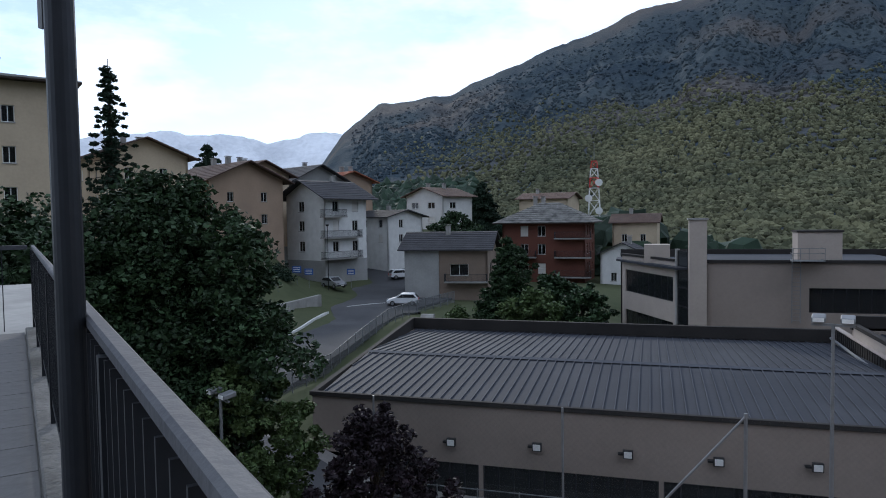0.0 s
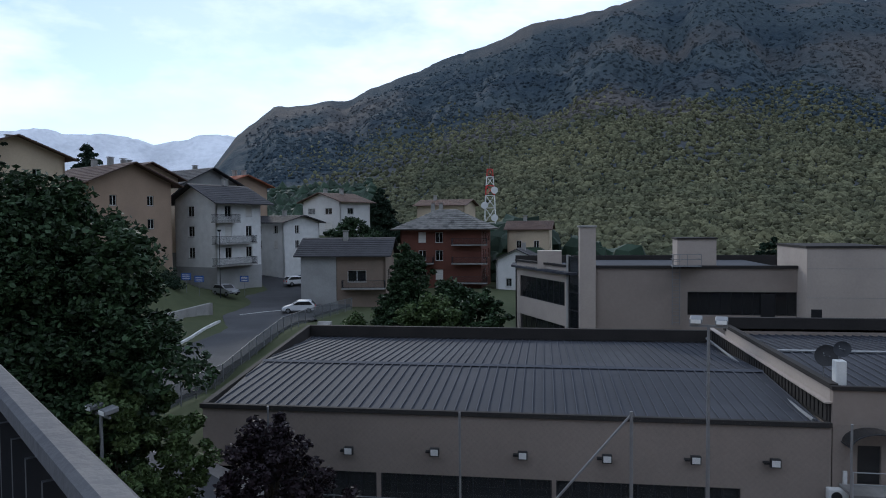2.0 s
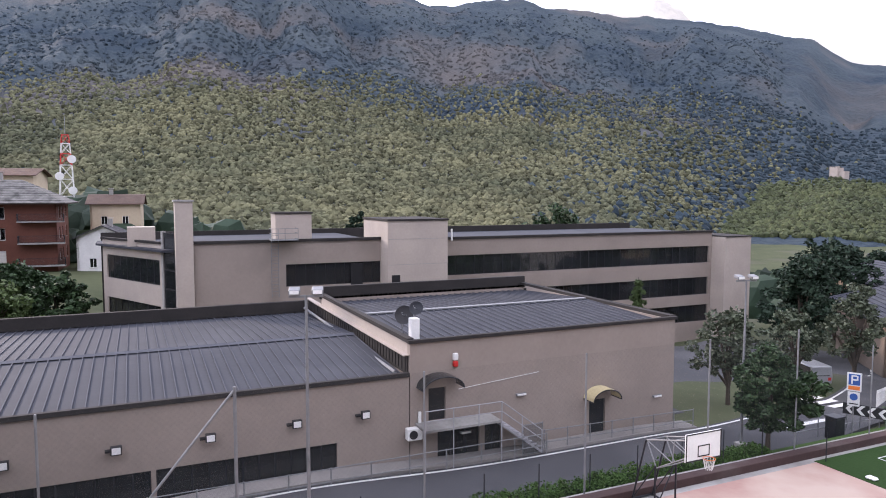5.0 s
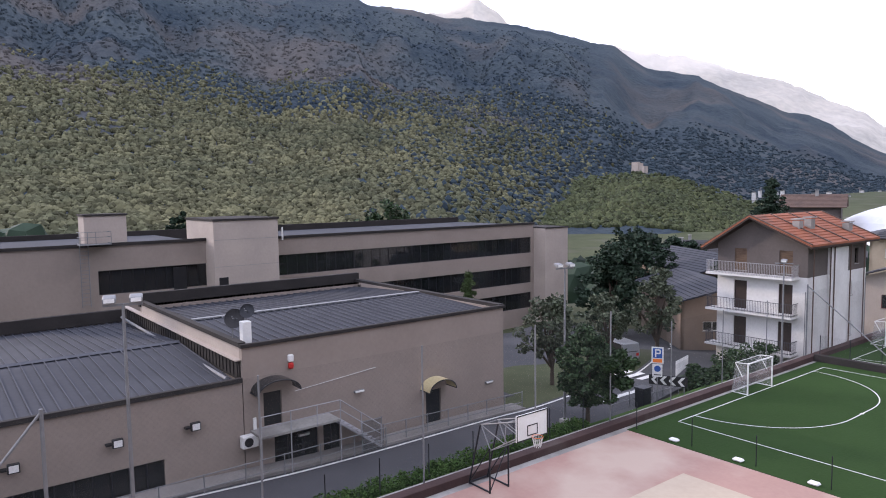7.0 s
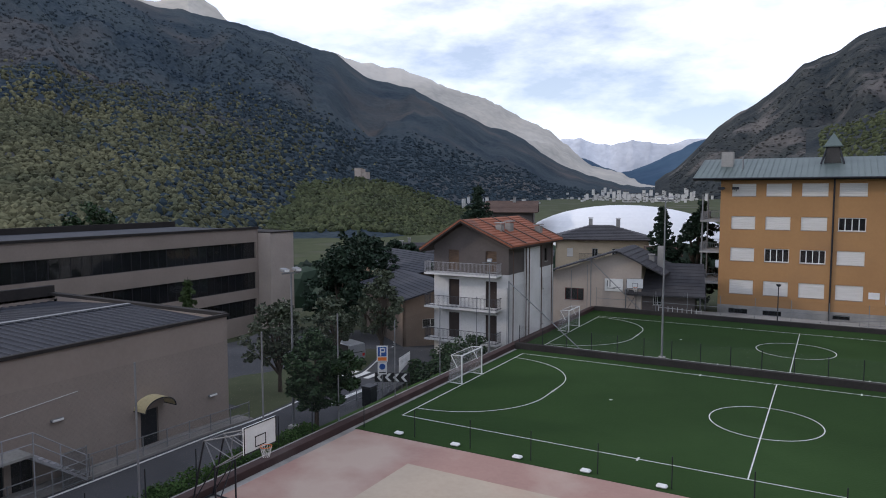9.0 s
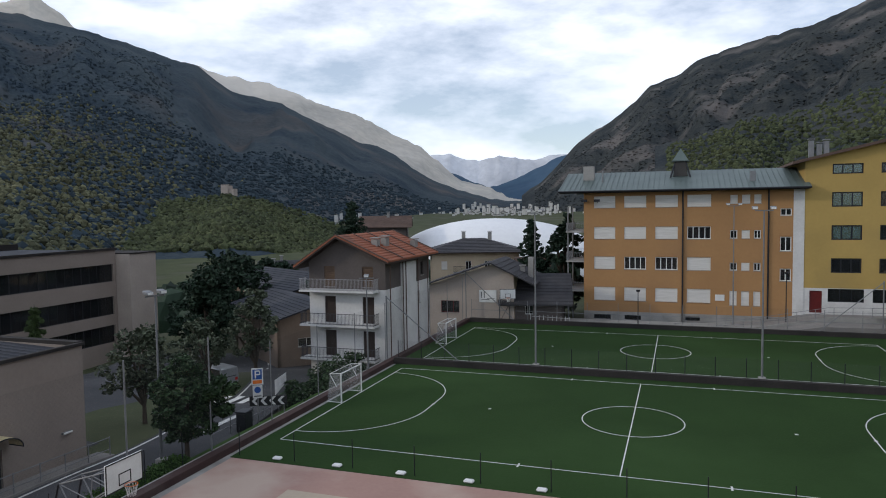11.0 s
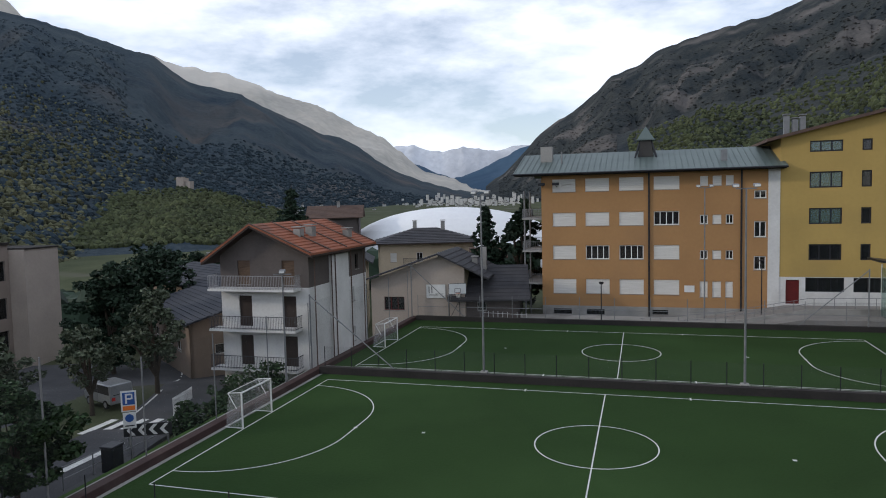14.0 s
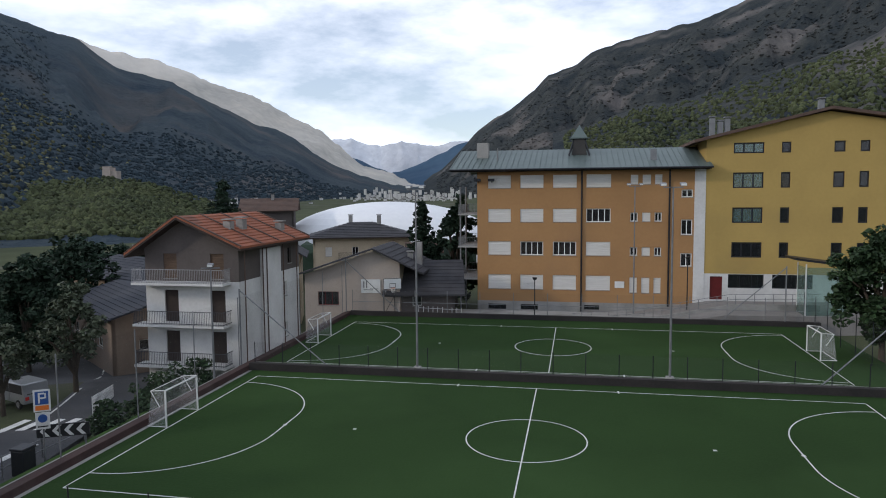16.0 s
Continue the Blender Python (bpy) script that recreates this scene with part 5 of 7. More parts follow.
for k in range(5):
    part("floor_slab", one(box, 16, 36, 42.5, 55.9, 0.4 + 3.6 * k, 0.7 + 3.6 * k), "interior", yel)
for pa, pb in (((14.2, 17.3), (27.2, 20.35)), ((27.2, 20.35), (38.0, 18.5))):
    part("roof_slope", one(prism, [pa, pb, (pb[0], pb[1] + 0.3), (pa[0], pa[1] + 0.3)], 41.2, 57), "brown_tile", yel)
for x, h in ((16.2, 20.0), (17.0, 19.6), (17.7, 19.9), (26.8, 21.6)):
    part("chimney", one(box, x, x + 0.5, 44, 44.6, 17.6, h), "galv", yel)
    c = part("chimney_cap", one(box, x - 0.08, x + 0.58, 43.92, 44.68, h + 0.12, h + 0.22), "galv", yel)

# ramp and forecourt
solid("forecourt", one(prism, [(-14, -1.25), (5, -1.1), (16, 0.8), (38, 1.0), (38, -3), (-14, -3)], 33.2, 42.0), "pavement", "sloping paved forecourt before the buildings", "pavement", kind="structure")
solid("ramp_wall", one(prism, [(2, -0.9), (9, -0.2), (17, 1.35), (25, 1.5), (25, -2), (2, -2)], 36.0, 36.3), "concrete", "concrete wall of a ramp", "wall", kind="structure")
rr = thing("ramp_railing", (9, 36.1, 0), "thin grey steel railing along the ramp", "railing")
for k in range(14):
    x = 2.2 + k * 1.7
    z = float(np.interp(x, [2, 9, 17, 25], [-0.9, -0.2, 1.35, 1.5]))
    part("post", one(rod, (x, 36.15, z), (x, 36.15, z + 1.0), 0.03, n=6), "galv", rr)
for h in (0.5, 1.0):
    bm = B()
    for xa, xb in ((2, 9), (9, 17), (17, 25)):
        za, zb = (float(np.interp(x, [2, 9, 17, 25], [-0.9, -0.2, 1.35, 1.5])) + h for x in (xa, xb))
        rod(bm, (xa, 36.15, za), (xb, 36.15, zb), 0.025, n=6)
    part("rail", bm, "galv", rr)
gk = thing("glass_kiosk", (24.5, 34.5, -0.6), "glass stair kiosk with dark sloping roof", "kiosk")
for x, y in ((22.9, 33.6), (22.9, 36.0), (26.5, 33.6), (26.5, 36.0)):
    part("post", one(box, x, x + 0.1, y, y + 0.1, -0.5, 5.6), "white_paint", gk)
part("glass_front", one(box, 23.0, 26.5, 33.63, 33.66, 0.6, 5.3), "glass_green", gk)
part("glass_side", one(box, 22.93, 22.96, 33.7, 36.0, 0.6, 5.3), "glass_green", gk)
part("plinth", one(box, 22.8, 26.7, 33.5, 36.2, -0.6, 0.6), "concrete", gk)
part("roof", one(prism, [(21.9, 6.0), (27.4, 5.3), (27.4, 5.5), (21.9, 6.2)], 33.2, 36.6), "dark_metal", gk)


# ---- white house with red roof ----
wh = thing("white_house", (-25, 16, -1.2), "white house with brown top storey and red tiled roof", "house")
X0, X1, Y0, Y1, ZB = -28.6, -21.2, 11.2, 22.0, -2.4
fm = basis((X0, Y0, 0), (1, 0))
fdoors = [(1.5, 2.6, 3.12, 5.45), (5.2, 6.3, 3.12, 5.45), (1.5, 2.6, 0.16, 2.45), (5.2, 6.3, 0.16, 2.45)]
bm = B()
wall(bm, fm, X1 - X0, 6.1, fdoors, 0.35, z0=ZB)
part("front_wall", bm, "white_wall", wh)
fw = [(1.5, 2.55, 6.3, 8.1), (5.2, 6.25, 6.3, 8.1)]
bm = B()
wall(bm, fm, X1 - X0, 8.7, fw, 0.35, z0=6.1)
prism(bm, [(X0, 8.7), (X1, 8.7), (-25.4, 10.5)], Y0, Y0 + 0.35)
part("attic_front", bm, "brown_wall", wh)
for h in fdoors:
    d = part("balcony_door", one(box, h[0], h[1], 0.12, 0.2, h[2], h[3], fm), "dark_wood", wh, "dark wooden double door")
for h in fw:
    shutter(wh, fm, h, "wood", "wooden_shutter")
for z, mt in ((6.08, "stair_pipe"), (3.08, "rail_metal"), (0.12, "rail_metal")):
    balcony(wh, fm, -0.35, X1 - X0 - 0.6, z, 1.25, 1.0, mt, "white_wall", 0.13)
sm2 = basis((X1, Y0 + 0.36, 0), (0, 1))
sw = [(7.2, 7.8, 4.0, 5.2), (7.2, 7.8, 0.6, 1.8)]
bm = B()
wall(bm, sm2, Y1 - Y0 - 0.36, 6.1, sw, 0.35, z0=ZB)
part("side_wall", bm, "white_wall", wh)
bm = B()
wall(bm, sm2, Y1 - Y0 - 0.36, 8.7, [(8.1, 8.8, 6.6, 7.9)], 0.35, z0=6.1)
part("attic_side", bm, "brown_wall", wh)
window(wh, sm2, (8.1, 8.8, 6.6, 7.9), 0, "dark_wood")
for h in sw:
    window(wh, sm2, h, 0)
part("far_side_wall", one(box, X0, X0 + 0.35, Y0 + 0.36, Y1, ZB, 8.7), "white_wall", wh)
part("back_wall", one(box, X0 + 0.36, X1 - 0.36, Y1 - 0.35, Y1, ZB, 8.7), "white_wall", wh)
part("stair_bay", one(box, X1 - 0.003, X1 + 0.25, Y0 + 3.4, Y0 + 6.6, ZB, 8.2), "white_wall", wh)
for y, z in ((0.3, 8.6), (3.2, 8.5), (3.9, 8.5), (6.9, 8.4), (9.6, 8.5)):
    part("downpipe", one(rod, (X1 + 0.32, Y0 + y, -1.2), (X1 + 0.32, Y0 + y, z), 0.05, n=6), "brown_tile", wh)
rx = -25.4
for pa, pb in (((-29.6, 8.0), (rx, 10.75)), ((-20.5, 8.55), (rx, 10.75))):
    bm = B()
    for k in range(12):
        f0, f1 = k / 12, (k + 1) / 12
        xa, za, xb, zb = pa[0] + (pb[0] - pa[0]) * f0, pa[1] + (pb[1] - pa[1]) * f0, pa[0] + (pb[0] - pa[0]) * f1, pa[1] + (pb[1] - pa[1]) * f1
        prism(bm, [(xa, za), (xb, zb), (xb, zb + 0.1), (xa, za + 0.16)], 10.2, 22.9)
    bmesh.ops.remove_doubles(bm, verts=list(bm.verts), dist=1e-4)
    part("roof_slope", bm, "red_tile", wh)
    for y in (10.2, 13.4, 16.5, 19.6, 22.7):
        part("roof_batten", one(prism, [(pa[0], pa[1] + 0.17), (pb[0], pb[1] + 0.12), (pb[0], pb[1] + 0.19), (pa[0], pa[1] + 0.24)], y, y + 0.16), "brown_tile", wh)
    part("roof_soffit", one(prism, [(pa[0], pa[1] - 0.16), (pb[0], pb[1] - 0.16), (pb[0], pb[1] - 0.03), (pa[0], pa[1] - 0.01)], 10.2, 22.9), "dark_wood", wh)
for x, y, h in ((-23.4, 13.2, 10.6), (-23.2, 14.8, 10.7), (-22.4, 20.0, 10.2)):
    c = part("chimney", one(box, x, x + 0.55, y, y + 0.7, 8.8, h - 0.25), "concrete", wh)
    k = link("chimney_cap", one(box, x - 0.1, x + 0.65, y - 0.1, y + 0.8, h - 0.15, h - 0.07), "concrete")
    k.parent = c
for z in (2.6, 5.9):
    part("floor_slab", one(box, X0 + 0.4, X1 - 0.4, Y0 + 0.4, Y1 - 0.4, z - 0.2, z), "interior", wh)


# ---- plain houses ----
def house(name, cx, cy, turn, w, d, zb, ze, rise, wallmat, roofmat, label, rows=(), cols=(), balc=(), side_cols=(), ridge="x", over=0.7, hip=False, chimneys=1, win=(0.9, 1.3), shutters="wood"):
    """A house whose front looks to its local -y. rows: sill heights; cols: window centres along the front."""
    t = thing(name, (cx, cy, zb), label, "house")
    R = Matrix.Translation((cx, cy, 0)) @ Matrix.Rotation(radians(turn), 4, "Z")
    f = R @ Matrix.Translation((-w / 2, -d / 2, 0))
    hs = [(c - win[0] / 2, c + win[0] / 2, z, z + win[1]) for z in rows for c in cols]
    bm = B()
    wall(bm, f, w, ze, hs, 0.3, z0=zb - 5)
    if ridge == "y" and not hip:
        prism(bm, [(0, ze), (w, ze), (w / 2, ze + rise)], 0, 0.3, "y", f)
    part("front_wall", bm, wallmat, t)
    for i, h in enumerate(hs):
        if i % 3 == 1:
            shutter(t, f, h, "shutter")
        else:
            window(t, f, h, 1)
    s = R @ Matrix.Translation((w / 2, -d / 2, 0)) @ Matrix.Rotation(radians(90), 4, "Z")
    ss = [(c - win[0] / 2, c + win[0] / 2, z, z + win[1]) for z in rows for c in side_cols]
    bm = B()
    wall(bm, s, d, ze, ss, 0.3, z0=zb - 5)
    if ridge == "x" and not hip:
        prism(bm, [(0, ze), (d, ze), (d / 2, ze + rise)], 0, 0.3, "y", s)
    part("side_wall", bm, wallmat, t)
    for h in ss:
        window(t, s, h, 1)
    s2 = R @ Matrix.Translation((-w / 2, d / 2, 0)) @ Matrix.Rotation(radians(-90), 4, "Z")
    bm = B()
    wall(bm, s2, d, ze, [(c - win[0] / 2, c + win[0] / 2, z, z + win[1]) for z in rows for c in side_cols], 0.3, z0=zb - 5)
    if ridge == "x" and not hip:
        prism(bm, [(0, ze), (d, ze), (d / 2, ze + rise)], 0, 0.3, "y", s2)
    part("side_wall", bm, wallmat, t)
    for z in rows:
        for c in side_cols:
            window(t, s2, (c - win[0] / 2, c + win[0] / 2, z, z + win[1]), 1)
    part("back_wall", one(box, -w / 2, w / 2, d / 2 - 0.3, d / 2, zb - 5, ze, R), wallmat, t)
    part("ceiling_slab", one(box, -w / 2 + 0.3, w / 2 - 0.3, -d / 2 + 0.3, d / 2 - 0.3, ze - 0.2, ze - 0.02, R), "interior", t)
    for z, a, b in balc:
        balcony(t, f, a, b, z, 1.2, 1.0, "dark_metal", "concrete", 0.11)
    if hip:
        bm = B()
        o = over
        n = 10
        for k in range(n):
            a, b = k / n, (k + 1) / n
            xa, ya, xb, yb = (w / 2 + o) * (1 - a * 0.8), (d / 2 + o) * (1 - a), (w / 2 + o) * (1 - b * 0.8), (d / 2 + o) * (1 - b)
            za, zb2 = ze - 0.1 + rise * a, ze - 0.1 + rise * b
            lo = [bm.verts.new(R @ Vector(p)) for p in ((-xa, -ya, za), (xa, -ya, za), (xa, ya, za), (-xa, ya, za))]
            lo2 = [bm.verts.new(R @ Vector(p)) for p in ((-xa, -ya, za + 0.07), (xa, -ya, za + 0.07), (xa, ya, za + 0.07), (-xa, ya, za + 0.07))]
            hi = [bm.verts.new(R @ Vector(p)) for p in ((-xb, -yb, zb2), (xb, -yb, zb2), (xb, yb, zb2), (-xb, yb, zb2))]
            for e in range(4):
                bm.faces.new((lo[e], lo[(e + 1) % 4], lo2[(e + 1) % 4], lo2[e]))
                if k < n - 1 or e in (0, 2):
                    bm.faces.new((lo2[e], lo2[(e + 1) % 4], hi[(e + 1) % 4], hi[e]))
                else:
                    bm.faces.new((lo2[e], lo2[(e + 1) % 4], hi[e]))
        bmesh.ops.remove_doubles(bm, verts=list(bm.verts), dist=1e-4)
        part("roof", bm, roofmat, t)
        part("eaves_board", one(box, -w / 2 - o, w / 2 + o, -d / 2 - o, d / 2 + o, ze - 0.25, ze - 0.11, R), "dark_wood", t)
    else:
        gable_roof(t, -w / 2, w / 2, -d / 2, d / 2, ze, rise, roofmat, over, "x" if ridge == "x" else "y", rows=10, m=R)
    rnd = random.Random(int(cx * 7 + cy))
    for k in range(chimneys):
        x, y = rnd.uniform(-w * 0.3, w * 0.3), rnd.uniform(-d * 0.15, d * 0.2)
        c = part("chimney", one(box, x, x + 0.6, y, y + 0.6, ze, ze + rise + 0.9, R), "concrete", t)
        cc = link("chimney_cap", one(box, x - 0.1, x + 0.7, y - 0.1, y + 0.7, ze + rise + 0.98, ze + rise + 1.06, R), "concrete")
        cc.parent = c
    return t


# the bend in the road, seen past the hall
house("balcony_house", -91.4, -89.4, 160, 8.6, 8.0, 4.2, 16.6, 2.1, "white_paint", "slate", "tall white house with dark balconies and slate roof", (5.3, 8.4, 11.4, 14.2), (2.2, 6.2), balc=((7.5, -0.9, 6.6), (10.5, -0.9, 6.6), (13.5, -0.9, 3.4)), side_cols=(3.2,), ridge="x", over=1.4, win=(1.2, 1.5))
bg = thing("house_plinth", (-91.4, -89.4, 4.2), "grey rendered ground floor of the white house", "wall")
part("wall", one(box, -4.33, 4.33, -4.03, 4.03, 2.0, 7.2, Matrix.Translation((-91.4, -89.4, 0)) @ Matrix.Rotation(radians(160), 4, "Z")), "grey_wall", bg)
house("tan_house", -82.0, -101.0, 62, 14, 11, 11.5, 18.6, 2.4, "tan", "brown_tile", "tan apartment house with brown tiled roof", (12.6, 15.6), (2, 5, 9, 12), side_cols=(3, 8), balc=((12.2, 8, 11.5), (15.2, 8, 11.5)), over=1.2, chimneys=2)
house("yellow_apartment_house", -40.2, -95.5, 52, 12, 12, 9.0, 24.2, 1.2, "cream", "grey_wall", "pale yellow apartment block with flat eaves", (11.5, 14.6, 17.7, 20.8), (2, 5, 8, 10.5), side_cols=(2, 5, 8), hip=True, over=1.0)
house("hill_house", -70, -107, 58, 16, 10, 13, 21.0, 2.0, "cream", "brown_tile", "low cream house on the hillside", (15.0, 18.2), (2, 5, 8, 11, 14), side_cols=(3, 7), over=1.0, chimneys=3)
house("hill_house", -55, -112, 54, 14, 10, 15, 23.0, 2.2, "white_wall", "brown_tile", "white house high on the hillside", (17.0, 20.2), (2, 5, 9, 12), side_cols=(3, 7), over=1.0)
house("hill_house", -92, -104, 62, 12, 9, 14, 20.0, 2.0, "cream", "brown_tile", "cream hillside house with brown roof", (15.2,), (2, 5, 9), side_cols=(3, 6), over=1.0, chimneys=2)
house("beige_house", -86.6, -68.6, 95, 10.9, 8.5, 2.4, 9.2, 1.9, "taupe", "slate", "beige two-storey house with dark slate roof", (5.6,), (7.2,), balc=((4.9, 5.4, 10.9),), side_cols=(3,), over=0.8, win=(2.4, 1.5))
bw = thing("house_extension", (-82, -72, 2.4), "plain grey rendered bay on the beige house", "wall")
part("wall", one(box, -5.47, -0.9, -4.37, -4.253, 1.6, 8.9, Matrix.Translation((-86.6, -68.6, 0)) @ Matrix.Rotation(radians(95), 4, "Z")), "grey_wall", bw)
house("rust_house", -110.2, -58.6, 88, 12.8, 13, 2.6, 12.2, 3.2, "rust", "stone_slab", "rust-red apartment house with stone slab roof", (4.2, 7.2, 10.0), (3.5, 6.2), balc=((3.8, 8.3, 13.8), (6.8, 8.3, 13.8), (9.7, 8.3, 13.8), (6.8, 2.6, 5.4)), side_cols=(3, 6, 10), hip=True, over=1.3, win=(1.2, 1.6), chimneys=2)
house("cream_tower_house", -121, -45.2, 86, 7.2, 8, 2.5, 11.9, 1.3, "cream", "brown_tile", "narrow cream house with shallow roof", (4.5, 8.6), (2, 5), side_cols=(3,), over=0.6)
house("white_cottage", -106.5, -46.6, 84, 6.4, 7, 1.8, 7.4, 1.5, "white_wall", "slate", "small white house with dark gable roof", (3.2,), (2.0,), side_cols=(3,), ridge="y", over=0.5)
house("gabled_house", -130, -83.5, 66, 9.6, 9, 10.5, 17.4, 1.6, "white_wall", "brown_tile", "white house with reddish brown gable", (12.0, 14.9), (2.3, 6.6), side_cols=(3,), ridge="y", over=0.9, chimneys=2, win=(1.8, 1.2))
house("low_white_house", -106.5, -85.5, 64, 8.5, 8, 4.5, 13.4, 1.0, "white_paint", "slate", "low white house with dark sheet roof", (9.2, 11.6), (3.0, 6.8), side_cols=(3,), over=0.8)
house("slate_house", -103.5, -100.5, 62, 12, 10, 8.5, 19.6, 2.4, "grey_wall", "slate", "dark-roofed house behind the white one", (12, 15), (3, 6, 9), side_cols=(3, 7), over=1.2)
house("red_roof_house", -112, -98, 60, 11, 9, 13, 19.8, 1.6, "tan", "red_tile", "house with orange-red tiled roof", (15,), (3, 7), side_cols=(3,), over=1.0, chimneys=2)
house("cream_house", -152, -64.5, 80, 11, 9, 9, 17.0, 1.2, "cream", "brown_tile", "cream house behind the rust-red one", (13.5,), (2.5, 6, 9), side_cols=(3,), over=0.8)
# the far side of the valley pitch
barn = thing("barn_house", (-20, 33, -0.6), "cream house with a long dark asymmetric roof beside the pitch", "house")
bq = basis((-25.2, 32.9, 0), (9.6, 0.6))
bm = B()
wall(bm, bq, 10.0, 3.3, [(1.4, 3.6, 0.9, 2.3)], 0.3, z0=-2.0)
prism(bm, [(0, 3.3), (10.0, 3.3), (10.0, 5.4), (7.4, 6.5), (0, 4.1)], 0, 0.3, "y", bq)
part("front_wall", bm, "plaster_pale", barn)
window(barn, bq, (1.4, 3.6, 0.9, 2.3), 2, "red_door", name="window")
part("side_wall", one(box, 0, 0.3, 0.31, 9.0, -2, 3.8, bq), "cream", barn)
part("far_side_wall", one(box, 9.7, 10.0, 0.31, 9.0, -2, 5.0, bq), "cream", barn)
for pa, pb in (((-1.2, 3.8), (7.4, 6.7)), ((12.6, 4.2), (7.4, 6.7))):
    bm = B()
    for k in range(8):
        f0, f1 = k / 8, (k + 1) / 8
        xa, za, xb, zb = pa[0] + (pb[0] - pa[0]) * f0, pa[1] + (pb[1] - pa[1]) * f0, pa[0] + (pb[0] - pa[0]) * f1, pa[1] + (pb[1] - pa[1]) * f1
        prism(bm, [(xa, za), (xb, zb), (xb, zb + 0.14), (xa, za + 0.2)], -0.9, 9.6, "y", bq)
    bmesh.ops.remove_doubles(bm, verts=list(bm.verts), dist=1e-4)
    part("roof_slope", bm, "slate", barn)
sg = part("sign_panel", one(box, 6.0, 8.0, -0.08, -0.01, 2.2, 3.6, bq), "white_paint", barn, "white sign board with a grey drawing")
for a, b, c, d in ((6.25, 6.33, 2.7, 3.4), (6.55, 6.63, 2.7, 3.5), (6.25, 7.2, 2.5, 2.56), (6.9, 7.8, 2.62, 2.66)):
    q = link("sign_mark", one(box, a, b, -0.09, -0.082, c, d, bq), "dark_metal")
    q.parent = sg
part("wall_lamp", one(box, 9.4, 9.7, -0.3, -0.01, 2.6, 2.85, bq), "black", barn)
part("chimney", one(box, 11.2, 11.8, 3.0, 3.6, 4.4, 7.2, bq), "concrete", barn)
house("dark_roof_house", -13.6, 37.6, 12, 6.4, 6.0, -1.6, 2.7, 2.4, "brown_wall", "slate", "low grey house with dark slate roof", (0.8,), (2.5,), side_cols=(3,), over=1.0)
house("hip_roof_house", -29.5, 66, 18, 14, 10, -2.4, 6.2, 2.0, "cream", "slate", "cream two-storey house with dark hipped roof", (0.3, 3.4), (2.2, 6, 9, 12), side_cols=(3, 7), balc=((3.0, 3.6, 7.5),), hip=True, over=1.0, chimneys=2)
house("brown_gable_house", -32.0, 42.0, 20, 5, 7, -1.6, 5.6, 1.5, "cream", "slate", "house with dark wooden gable", (0.8, 3.3), (3.0,), side_cols=(3,), ridge="y", over=0.8)
house("stone_shed", -18.6, 60, 15, 4.2, 5, -1.5, 4.4, 1.0, "concrete", "brown_tile", "small rough stone shed", (2.5,), (2.1,), over=0.5, chimneys=0)
house("brown_roof_house", -61, 102, 20, 10, 8, -5, 9.4, 2.0, "brown_wall", "brown_tile", "house with brown roof in the valley", (2, 5), (3, 6), side_cols=(3,), over=1.0)
house("workshop", -37.5, 23.5, -40, 15, 9, -2.8, 2.4, 1.2, "taupe", "metal_roof", "long low workshop with ribbed metal roof", (-0.6,), (2, 5, 8, 11), side_cols=(3,), over=0.8, chimneys=0, win=(1.8, 0.9))
house("workshop", -47, 40, -30, 18, 12, -4, 3.2, 1.5, "taupe", "metal_roof", "grey workshop with metal roof beyond the car park", (0,), (3, 7, 11, 15), side_cols=(3,), over=0.8, chimneys=0, win=(1.8, 1.0))
house("valley_house", -62, 62, 30, 13, 9, -8, 1.6, 2.0, "cream", "slate", "low house among trees below the castle hill", (-4.5, -1.5), (2, 6, 10), side_cols=(3,), over=0.8)
house("valley_house", -75, 84, 30, 12, 9, -9, 0.5, 2.0, "cream", "slate", "low dark-roofed house among trees", (-5, -2), (2, 6, 10), side_cols=(3,), over=0.8)
dm = thing("air_dome", (-38, 112, -4), "large white tent roof over a sports ground", "tent")
bm = B()
rings = []
for j in range(13):
    th = math.pi / 2 * j / 12
    rings.append([bm.verts.new((-38 + 27 * math.cos(th) * math.cos(k * math.pi / 20), 112 + 13 * math.cos(th) * math.sin(k * math.pi / 20), -4 + 14.6 * math.sin(th) ** 0.8)) for k in range(40)])
for j in range(12):
    for k in range(40):
        bm.faces.new((rings[j][k], rings[j][(k + 1) % 40], rings[j + 1][(k + 1) % 40], rings[j + 1][k]))
part("membrane", bm, "membrane", dm)

# far village, castle and mast
vb, rb_ = B(), B()
rnd = random.Random(8)
for k in range(330):
    if k < 260:
        a, r, el = rnd.gauss(13.2, 2.4), rnd.uniform(1250, 1700), rnd.uniform(-0.5, 0.5) + rnd.random() ** 3 * 0.6
    else:
        a, r, el = rnd.choice((rnd.gauss(24.5, 1.8), rnd.gauss(28.0, 1.2), rnd.uniform(36, 46))), rnd.uniform(1000, 1200), rnd.gauss(-0.3, 0.4)
    x, y = 3 - r * math.sin(radians(a)), -43 + r * math.cos(radians(a))
    z = max(gz(x, y), 13 + r * math.tan(radians(el - 0.6)))
    w, d, h = rnd.uniform(2.5, 6.5), rnd.uniform(3, 5), rnd.uniform(1.2, 3.2)
    box(vb, x - w / 2, x + w / 2, y - d / 2, y + d / 2, z - 9, z + h)
    prism(rb_, [(x - w / 2 - 0.4, z + h), (x + w / 2 + 0.4, z + h), (x, z + h + 1.4)], y - d / 2 - 0.4, y + d / 2 + 0.4)
solid("village", vb, "white_wall", "pale houses of a far village", "village", kind="stuff")
solid("village_roofs", rb_, "stone_slab", "grey roofs of a far village", "village", kind="stuff")
